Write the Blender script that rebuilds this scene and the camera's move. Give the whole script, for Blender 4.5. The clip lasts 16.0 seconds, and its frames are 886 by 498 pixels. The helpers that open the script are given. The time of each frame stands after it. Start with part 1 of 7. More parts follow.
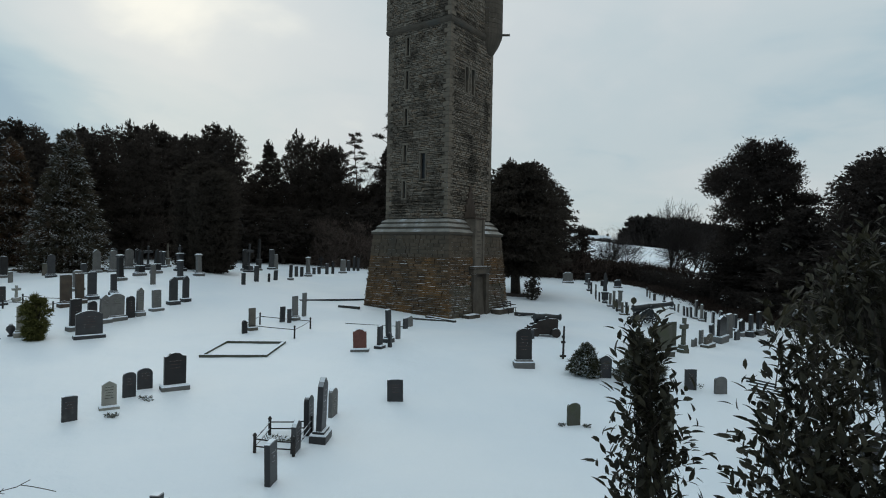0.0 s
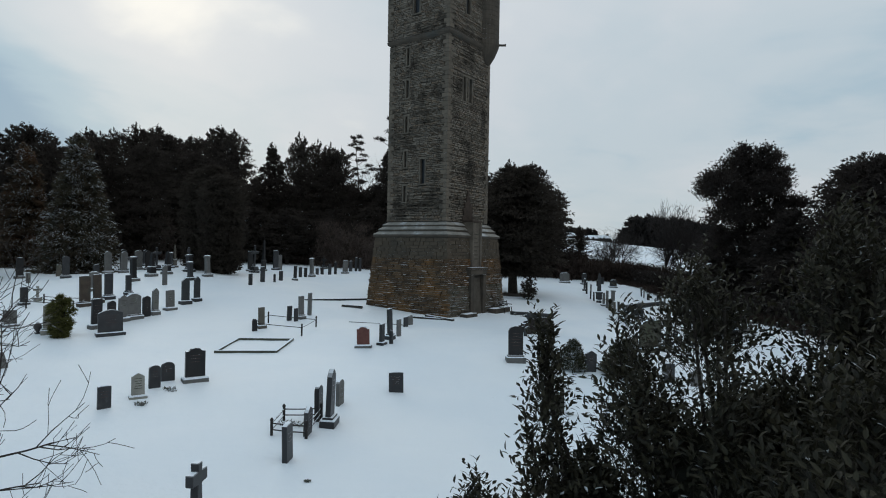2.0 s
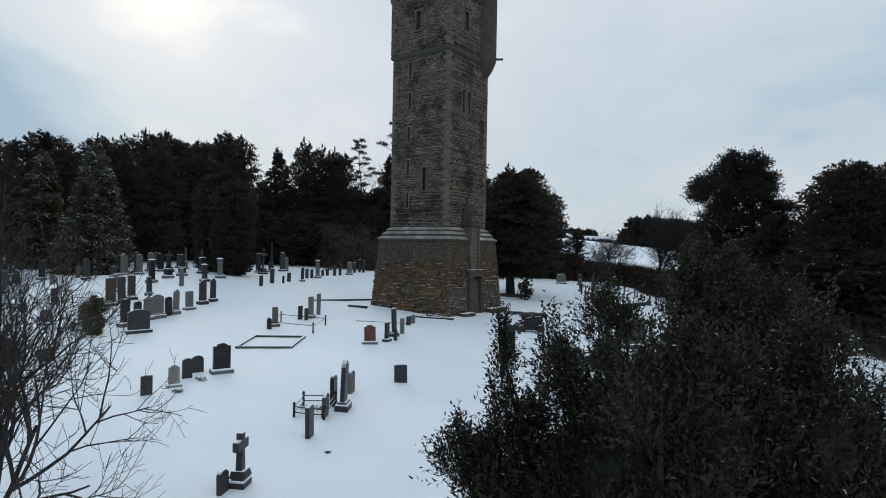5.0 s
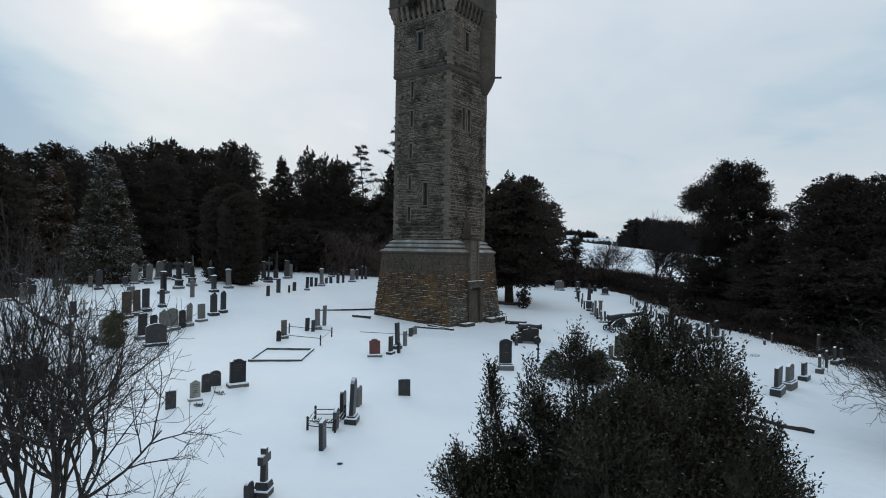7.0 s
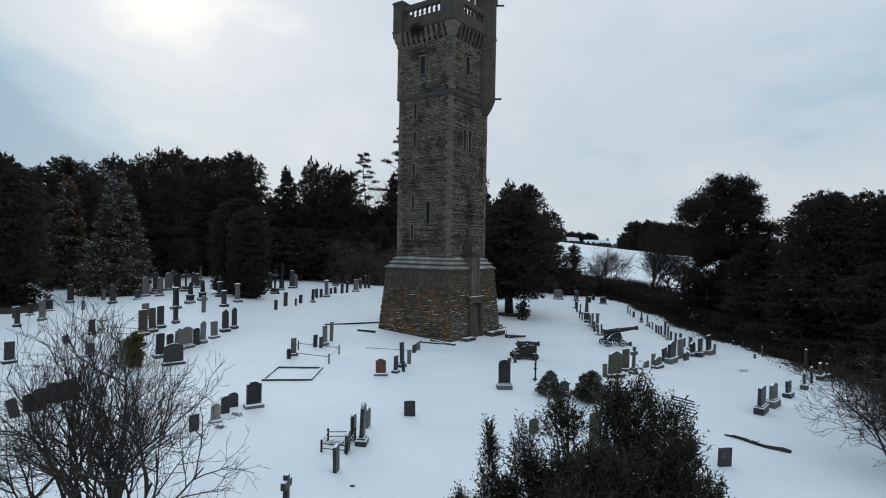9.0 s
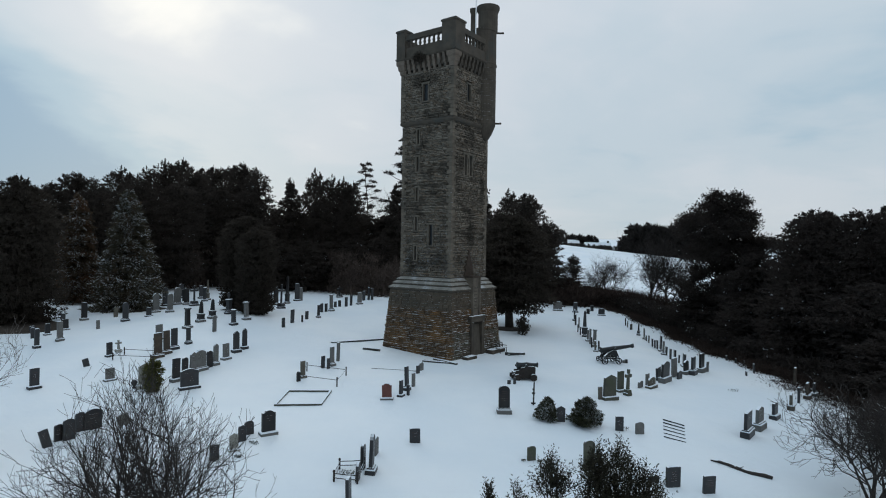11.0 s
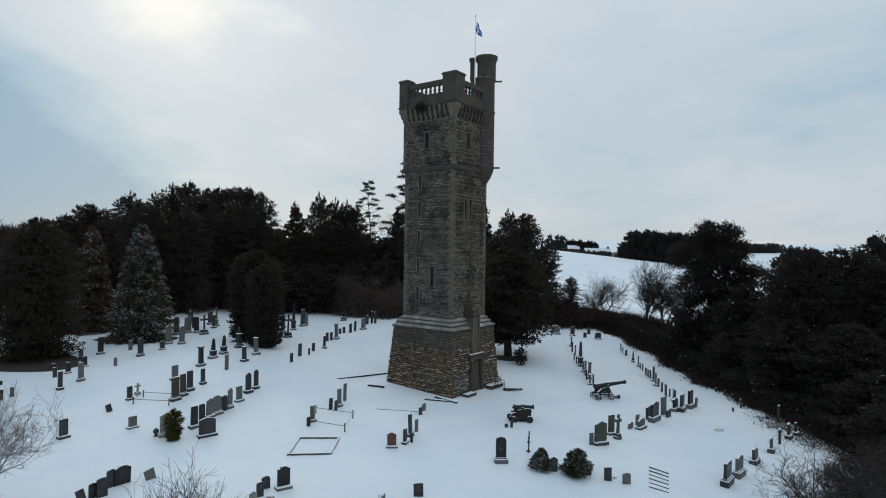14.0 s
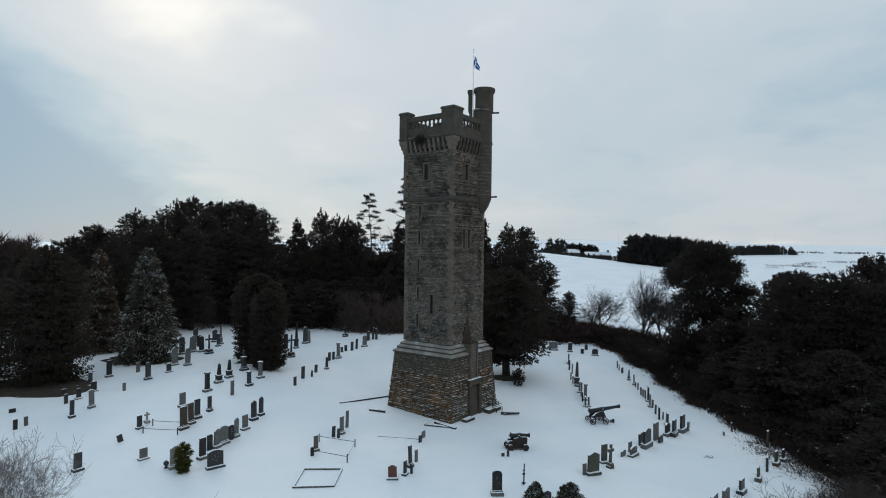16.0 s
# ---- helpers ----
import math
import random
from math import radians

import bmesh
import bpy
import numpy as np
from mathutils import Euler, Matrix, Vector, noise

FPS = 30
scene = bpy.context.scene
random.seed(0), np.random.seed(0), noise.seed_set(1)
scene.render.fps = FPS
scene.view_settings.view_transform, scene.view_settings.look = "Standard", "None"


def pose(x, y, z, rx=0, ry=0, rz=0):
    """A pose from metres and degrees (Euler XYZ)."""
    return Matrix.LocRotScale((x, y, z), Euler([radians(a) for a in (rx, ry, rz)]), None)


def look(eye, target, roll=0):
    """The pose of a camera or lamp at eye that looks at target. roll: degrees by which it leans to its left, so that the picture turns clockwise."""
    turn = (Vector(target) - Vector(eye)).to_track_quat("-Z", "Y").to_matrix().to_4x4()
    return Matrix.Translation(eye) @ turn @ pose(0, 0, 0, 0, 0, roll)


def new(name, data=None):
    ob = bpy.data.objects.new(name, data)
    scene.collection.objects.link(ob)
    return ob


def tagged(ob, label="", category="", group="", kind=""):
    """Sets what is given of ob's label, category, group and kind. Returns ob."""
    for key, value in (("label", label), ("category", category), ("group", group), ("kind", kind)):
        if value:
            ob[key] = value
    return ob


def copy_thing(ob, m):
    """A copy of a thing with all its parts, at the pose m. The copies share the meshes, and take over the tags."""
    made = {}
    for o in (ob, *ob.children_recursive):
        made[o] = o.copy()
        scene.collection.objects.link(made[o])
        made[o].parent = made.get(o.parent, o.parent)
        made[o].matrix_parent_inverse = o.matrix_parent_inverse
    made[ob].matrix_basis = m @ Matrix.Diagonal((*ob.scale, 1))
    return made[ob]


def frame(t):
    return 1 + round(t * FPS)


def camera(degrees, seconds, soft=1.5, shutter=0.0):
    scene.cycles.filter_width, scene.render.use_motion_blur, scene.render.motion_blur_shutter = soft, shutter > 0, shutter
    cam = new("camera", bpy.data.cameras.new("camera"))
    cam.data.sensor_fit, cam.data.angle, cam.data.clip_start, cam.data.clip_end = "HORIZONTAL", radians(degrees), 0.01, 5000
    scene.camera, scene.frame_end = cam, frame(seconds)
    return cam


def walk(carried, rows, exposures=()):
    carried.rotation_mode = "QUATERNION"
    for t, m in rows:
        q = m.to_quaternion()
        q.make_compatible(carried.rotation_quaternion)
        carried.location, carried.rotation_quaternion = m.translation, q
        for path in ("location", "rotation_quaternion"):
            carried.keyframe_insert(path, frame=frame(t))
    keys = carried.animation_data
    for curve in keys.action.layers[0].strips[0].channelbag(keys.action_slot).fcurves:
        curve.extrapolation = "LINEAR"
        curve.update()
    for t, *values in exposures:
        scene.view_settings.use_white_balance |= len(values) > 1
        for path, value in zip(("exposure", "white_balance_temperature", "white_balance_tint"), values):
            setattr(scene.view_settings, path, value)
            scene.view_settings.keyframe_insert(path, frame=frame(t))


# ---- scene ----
cam = camera(74.0, 16.0, soft=1.05)
METRES, EYE, TILT, LEAN, TURN = 20.0, 4.5, 0.0, -1.1, 0.0
ROWS = [
    (0.0, 0.0000, 0.0000, 0.0000, 0.00, 0.00, -0.00),
    (0.5, 0.0016, -0.0234, 0.0025, 0.02, -0.01, -0.00),
    (1.0, 0.0037, -0.0467, 0.0046, 0.04, -0.03, 0.02),
    (1.5, 0.0056, -0.0700, 0.0068, 0.06, -0.04, 0.02),
    (2.0, 0.0075, -0.0927, 0.0083, 0.09, -0.04, 0.03),
    (2.5, 0.0090, -0.1148, 0.0096, 0.12, -0.04, 0.04),
    (3.0, 0.0104, -0.1371, 0.0109, 0.13, -0.04, 0.04),
    (3.5, 0.0118, -0.1594, 0.0118, 0.16, -0.03, 0.03),
    (4.0, 0.0120, -0.1814, 0.0129, 0.18, -0.04, 0.04),
    (6.5, 0.0110, -0.2907, 0.0514, 0.26, 0.03, 0.01),
    (7.0, 0.0116, -0.3138, 0.0682, 0.27, 0.02, 0.03),
    (7.5, 0.0113, -0.3360, 0.0850, 0.29, 0.01, 0.03),
    (8.0, 0.0106, -0.3588, 0.1017, 0.31, 0.01, 0.01),
    (8.5, 0.0094, -0.3812, 0.1203, 0.33, -0.01, 0.02),
    (9.0, 0.0078, -0.4036, 0.1394, 0.36, -0.01, 0.05),
    (11.5, 0.0033, -0.5131, 0.2603, 0.47, -0.05, 0.17),
    (12.0, 0.0034, -0.5346, 0.2910, 0.49, -0.06, 0.19),
    (12.5, 0.0027, -0.5565, 0.3225, 0.51, -0.07, 0.20),
    (13.0, 0.0031, -0.5774, 0.3523, 0.52, -0.06, 0.23),
    (13.5, 0.0044, -0.5979, 0.3840, 0.54, -0.04, 0.24),
    (14.0, 0.0054, -0.6186, 0.4186, 0.55, -0.03, 0.25),
    (14.5, 0.0075, -0.6381, 0.4544, 0.57, -0.04, 0.28),
    (15.0, 0.0099, -0.6583, 0.4883, 0.60, -0.04, 0.29),
    (15.5, 0.0120, -0.6777, 0.5228, 0.61, -0.04, 0.31),
    (16.0, 0.0157, -0.6974, 0.5533, 0.64, -0.06, 0.34),
]
walk(cam, [(t, pose(0, 0, EYE, TILT, LEAN, TURN) @ pose(METRES * x, METRES * y, METRES * z, 90 + pitch, roll, yaw)) for t, x, y, z, yaw, pitch, roll in ROWS],
     exposures=((0.0, -0.04, 6720, 5), (2.0, -0.03, 6620, 8), (4.0, 0.05, 6500, 10), (6.5, 0.14, 6540, 10), (9.0, 0.10, 6470, 9), (12.0, 0.0, 6440, 8), (14.0, 0.0, 6480, 8), (16.0, 0.0, 6540, 8)))

# ---- world, sun and exposure ----
ZENITH = 0.35
SUN_AZ, SUN_EL = radians(-26), radians(20)   # azimuth from +y towards +x, elevation

world = bpy.data.worlds.new("overcast_sky")
scene.world = world
world.use_nodes = True
wn, wl = world.node_tree.nodes, world.node_tree.links
wn.clear()


def wnode(kind):
    return wn.new(kind)


def wmath(op, a, b=None, c=None):
    n = wn.new("ShaderNodeMath")
    n.operation = op
    for i, v in enumerate((a, b, c)):
        if v is None:
            continue
        if isinstance(v, (int, float)):
            n.inputs[i].default_value = v
        else:
            wl.new(v, n.inputs[i])
    return n.outputs[0]


def wramp(fac, stops):
    n = wn.new("ShaderNodeValToRGB")
    wl.new(fac, n.inputs[0])
    el = n.color_ramp.elements
    while len(el) < len(stops):
        el.new(0.5)
    for e, (p, col) in zip(el, stops):
        e.position, e.color = p, (*col, 1)
    n.color_ramp.interpolation = "EASE"
    return n.outputs[0]


coord = wnode("ShaderNodeTexCoord").outputs["Generated"]
sep = wnode("ShaderNodeSeparateXYZ")
wl.new(coord, sep.inputs[0])
dx, dy, dz = sep.outputs
up = wmath("MAXIMUM", dz, 0.0)
den = wmath("ADD", up, 0.22)
comb = wnode("ShaderNodeCombineXYZ")
wl.new(wmath("DIVIDE", dx, den), comb.inputs[0])
wl.new(wmath("DIVIDE", dy, den), comb.inputs[1])
cloud = wnode("ShaderNodeTexNoise")
cloud.inputs["Scale"].default_value = 0.8
cloud.inputs["Detail"].default_value = 6.0
cloud.inputs["Roughness"].default_value = 0.5
cloud.inputs["Distortion"].default_value = 0.3
wl.new(comb.outputs[0], cloud.inputs["Vector"])
# cloud cover: blue-grey base to pale grey lumps, brightest round the hidden sun
sunv = Vector((math.sin(SUN_AZ) * math.cos(SUN_EL), math.cos(SUN_AZ) * math.cos(SUN_EL), math.sin(SUN_EL)))
dot = wnode("ShaderNodeVectorMath")
dot.operation = "DOT_PRODUCT"
wl.new(coord, dot.inputs[0])
dot.inputs[1].default_value = sunv
glow = wmath("POWER", wmath("MAXIMUM", dot.outputs["Value"], 0.0), 26.0)
lump_f = wmath("ADD", wmath("MULTIPLY", wmath("SUBTRACT", cloud.outputs["Fac"], 0.5), 1.05), 0.47)
wisp = wnode("ShaderNodeTexNoise")
wisp.inputs["Scale"].default_value = 2.3
wisp.inputs["Detail"].default_value = 5.0
wisp.inputs["Distortion"].default_value = 0.6
wl.new(comb.outputs[0], wisp.inputs["Vector"])
lump_f = wmath("ADD", lump_f, wmath("MULTIPLY", wmath("SUBTRACT", wisp.outputs["Fac"], 0.5), 0.30))
lump_f = wmath("ADD", lump_f, wmath("MULTIPLY", glow, 0.38))
lump_f = wmath("ADD", lump_f, wmath("MULTIPLY", wmath("MINIMUM", wmath("ADD", dx, 0.08), 0.12), 0.42))
# thinner, bluer cover low on one side
low = wmath("MAXIMUM", wmath("SUBTRACT", 0.30, up), 0.0)
lump_f = wmath("ADD", lump_f, wmath("MULTIPLY", wmath("MULTIPLY", wmath("MINIMUM", wmath("ADD", dx, 0.22), 0.0), low), 5.5))
lowest = wmath("MAXIMUM", wmath("SUBTRACT", 0.15, up), 0.0)
lump_f = wmath("ADD", lump_f, wmath("MULTIPLY", wmath("MULTIPLY", wmath("MINIMUM", wmath("ADD", dx, 0.22), 0.0), lowest), 6.0))
cover = wramp(lump_f, [(0.06, (0.25, 0.39, 0.53)), (0.24, (0.36, 0.50, 0.61)), (0.44, (0.53, 0.61, 0.68)), (0.62, (0.60, 0.65, 0.71)), (0.82, (0.86, 0.86, 0.84))])
# an overcast sky grows brighter towards the zenith
zen = wmath("ADD", 1.0, wmath("MULTIPLY", wmath("POWER", up, 1.3), ZENITH))
lit = wnode("ShaderNodeVectorMath")
lit.operation = "SCALE"
wl.new(cover, lit.inputs[0])
wl.new(zen, lit.inputs["Scale"])
cover = lit.outputs[0]
sky = wnode("ShaderNodeTexSky")
sky.sky_type, sky.sun_disc, sky.sun_elevation, sky.sun_rotation = "NISHITA", False, SUN_EL, SUN_AZ
blue = wnode("ShaderNodeVectorMath")
blue.operation = "SCALE"
wl.new(sky.outputs[0], blue.inputs[0])
blue.inputs["Scale"].default_value = 0.06
mix = wnode("ShaderNodeMix")
mix.data_type = "RGBA"
mix.inputs["Factor"].default_value = 0.9
wl.new(blue.outputs[0], mix.inputs["A"])
wl.new(cover, mix.inputs["B"])
back = wnode("ShaderNodeBackground")
wl.new(mix.outputs["Result"], back.inputs[0])
back.inputs[1].default_value = 1.0
wl.new(back.outputs[0], wnode("ShaderNodeOutputWorld").inputs[0])

sun = new("sun", bpy.data.lights.new("sun", "SUN"))
sun.data.energy, sun.data.angle, sun.data.color = 0.6, radians(40), (1.0, 0.96, 0.9)
sun.matrix_world = look(sunv * 100, (0, 0, 0))

# ---- materials ----


def nodes_of(name):
    m = bpy.data.materials.new(name)
    m.use_nodes = True
    return m, m.node_tree.nodes, m.node_tree.links, m.node_tree.nodes["Principled BSDF"]


def noise_tex(n, l, scale, detail=3.0, rough=0.55, vec=None, distort=0.0):
    t = n.new("ShaderNodeTexNoise")
    t.inputs["Scale"].default_value = scale
    t.inputs["Detail"].default_value = detail
    t.inputs["Roughness"].default_value = rough
    t.inputs["Distortion"].default_value = distort
    if vec is not None:
        l.new(vec, t.inputs["Vector"])
    return t.outputs["Fac"]


def maprange(n, l, v, a, b, c=0.0, d=1.0):
    r = n.new("ShaderNodeMapRange")
    r.interpolation_type = "SMOOTHSTEP"
    l.new(v, r.inputs[0])
    for i, x in enumerate((a, b, c, d)):
        r.inputs[i + 1].default_value = x
    return r.outputs[0]


def nmath(n, l, op, a, b):
    m = n.new("ShaderNodeMath")
    m.operation = op
    for i, v in enumerate((a, b)):
        if isinstance(v, (int, float)):
            m.inputs[i].default_value = v
        else:
            l.new(v, m.inputs[i])
    return m.outputs[0]


def mixcol(n, l, fac, a, b):
    m = n.new("ShaderNodeMix")
    m.data_type = "RGBA"
    for key, v in (("Factor", fac), ("A", a), ("B", b)):
        if isinstance(v, (int, float)):
            m.inputs[key].default_value = v
        elif isinstance(v, tuple):
            m.inputs[key].default_value = (*v, 1)
        else:
            l.new(v, m.inputs[key])
    return m.outputs["Result"]


def bump(n, l, bsdf, height, dist, strength=1.0):
    b = n.new("ShaderNodeBump")
    b.inputs["Distance"].default_value = dist
    b.inputs["Strength"].default_value = strength
    l.new(height, b.inputs["Height"])
    l.new(b.outputs[0], bsdf.inputs["Normal"])


SNOW = (0.80, 0.86, 0.92)


def surface(name, a, b, scale=3.0, fine=40.0, rough=0.8, relief=0.01, stain=None, stain_scale=0.6, stain_cut=(0.5, 0.7),
            snow=0.0, snow_cut=(0.55, 0.85), island=False, obj_random=False, metal=0.0, snow_noise=2.5, spread=0.5, odd=None):
    """Two-tone weathered material; stain: a third colour in patches; odd: the colour of some single stones; snow: how much settles on faces that look up."""
    m, n, l, bsdf = nodes_of(name)
    pos = n.new("ShaderNodeNewGeometry")
    tc = n.new("ShaderNodeTexCoord")
    vec = pos.outputs["Position"]
    big = noise_tex(n, l, scale, 4, 0.6, vec)
    small = noise_tex(n, l, fine, 3, 0.6, vec)
    fac = nmath(n, l, "ADD", nmath(n, l, "MULTIPLY", big, 0.6), nmath(n, l, "MULTIPLY", small, 0.4))
    fac = maprange(n, l, fac, 0.32, 0.68)
    if island:
        fac = nmath(n, l, "ADD", nmath(n, l, "MULTIPLY", fac, 1 - spread), nmath(n, l, "MULTIPLY", pos.outputs["Random Per Island"], spread))
    if obj_random:
        info = n.new("ShaderNodeObjectInfo")
        fac = nmath(n, l, "ADD", nmath(n, l, "MULTIPLY", fac, 1 - spread), nmath(n, l, "MULTIPLY", info.outputs["Random"], spread))
    col = mixcol(n, l, fac, a, b)
    if odd:
        one = n.new("ShaderNodeTexWhiteNoise")
        one.noise_dimensions = "1D"
        l.new(pos.outputs["Random Per Island"] if island else info.outputs["Random"], one.inputs["W"])
        col = mixcol(n, l, maprange(n, l, one.outputs["Value"], 0.55, 0.95, 0.0, 0.8), col, odd)
    if stain:
        col = mixcol(n, l, maprange(n, l, noise_tex(n, l, stain_scale, 5, 0.65, vec), *stain_cut), col, stain)
    if snow > 0:
        sz = n.new("ShaderNodeSeparateXYZ")
        l.new(pos.outputs["Normal"], sz.inputs[0])
        lie = maprange(n, l, sz.outputs[2], *snow_cut)
        patch = maprange(n, l, noise_tex(n, l, snow_noise, 3, 0.6, vec), 0.62 - 0.5 * snow, 0.72 - 0.5 * snow)
        col = mixcol(n, l, nmath(n, l, "MULTIPLY", lie, patch), col, SNOW)
    l.new(col, bsdf.inputs["Base Color"])
    bsdf.inputs["Roughness"].default_value = rough
    bsdf.inputs["Metallic"].default_value = metal
    bsdf.inputs["Specular IOR Level"].default_value = 0.3
    if relief:
        bump(n, l, bsdf, nmath(n, l, "ADD", big, nmath(n, l, "MULTIPLY", small, 0.5)), relief)
    return m


def snow_ground():
    m, n, l, bsdf = nodes_of("snow_field")
    pos = n.new("ShaderNodeNewGeometry").outputs["Position"]
    big = noise_tex(n, l, 0.12, 4, 0.5, pos)
    mid = noise_tex(n, l, 1.3, 4, 0.55, pos)
    fine = noise_tex(n, l, 14.0, 4, 0.65, pos)
    col = mixcol(n, l, maprange(n, l, big, 0.35, 0.65), (0.745, 0.81, 0.87), (0.815, 0.86, 0.90))
    # blades of grass that stand out where the snow lies thin
    x = n.new("ShaderNodeSeparateXYZ")
    l.new(pos, x.inputs[0])
    thin = nmath(n, l, "MULTIPLY", maprange(n, l, x.outputs[0], 21, 30), maprange(n, l, x.outputs[1], 42, 30))
    thin = nmath(n, l, "MULTIPLY", thin, maprange(n, l, big, 0.38, 0.55))
    blades = maprange(n, l, noise_tex(n, l, 5.0, 6, 0.8, pos), 0.52, 0.58)
    specks = maprange(n, l, noise_tex(n, l, 2.1, 6, 0.75, pos), 0.735, 0.76)
    fac = nmath(n, l, "MAXIMUM", nmath(n, l, "MULTIPLY", thin, blades), nmath(n, l, "MULTIPLY", specks, 0.5))
    col = mixcol(n, l, fac, col, (0.10, 0.10, 0.085))
    l.new(col, bsdf.inputs["Base Color"])
    bsdf.inputs["Roughness"].default_value = 0.55
    bsdf.inputs["Specular IOR Level"].default_value = 0.25
    h = nmath(n, l, "ADD", nmath(n, l, "MULTIPLY", mid, 1.0), nmath(n, l, "MULTIPLY", fine, 0.16))
    bump(n, l, bsdf, h, 0.12, 0.6)
    return m


def leafy(name, a, b, snow=0.0, rough=0.6, snow_cut=(0.35, 0.7), stain=None, gloss=0.08, clumps=(0.42, 0.58)):
    m, n, l, bsdf = nodes_of(name)
    geo = n.new("ShaderNodeNewGeometry")
    col = mixcol(n, l, geo.outputs["Random Per Island"], a, b)
    if stain:
        col = mixcol(n, l, maprange(n, l, noise_tex(n, l, 0.7, 3, 0.6, geo.outputs["Position"]), 0.5, 0.65), col, stain)
    if snow > 0:
        tz = n.new("ShaderNodeSeparateXYZ")
        l.new(geo.outputs["Normal"], tz.inputs[0])
        flat = nmath(n, l, "ABSOLUTE", tz.outputs[2], 0.0)
        lie = maprange(n, l, flat, *snow_cut)
        rnd = n.new("ShaderNodeTexWhiteNoise")
        rnd.noise_dimensions = "1D"
        l.new(geo.outputs["Random Per Island"], rnd.inputs["W"])
        patch = nmath(n, l, "GREATER_THAN", snow, rnd.outputs["Value"])
        clump = maprange(n, l, noise_tex(n, l, 0.9, 2, 0.5, geo.outputs["Position"]), *clumps)
        col = mixcol(n, l, nmath(n, l, "MULTIPLY", nmath(n, l, "MULTIPLY", lie, patch), clump), col, SNOW)
    l.new(col, bsdf.inputs["Base Color"])
    bsdf.inputs["Roughness"].default_value = rough
    bsdf.inputs["Specular IOR Level"].default_value = gloss
    # light that shines through thin needles and leaves
    thin = n.new("ShaderNodeBsdfTranslucent")
    l.new(col, thin.inputs["Color"])
    both = n.new("ShaderNodeMixShader")
    both.inputs[0].default_value = 0.35
    l.new(bsdf.outputs[0], both.inputs[1])
    l.new(thin.outputs[0], both.inputs[2])
    l.new(both.outputs[0], n["Material Output"].inputs["Surface"])
    return m


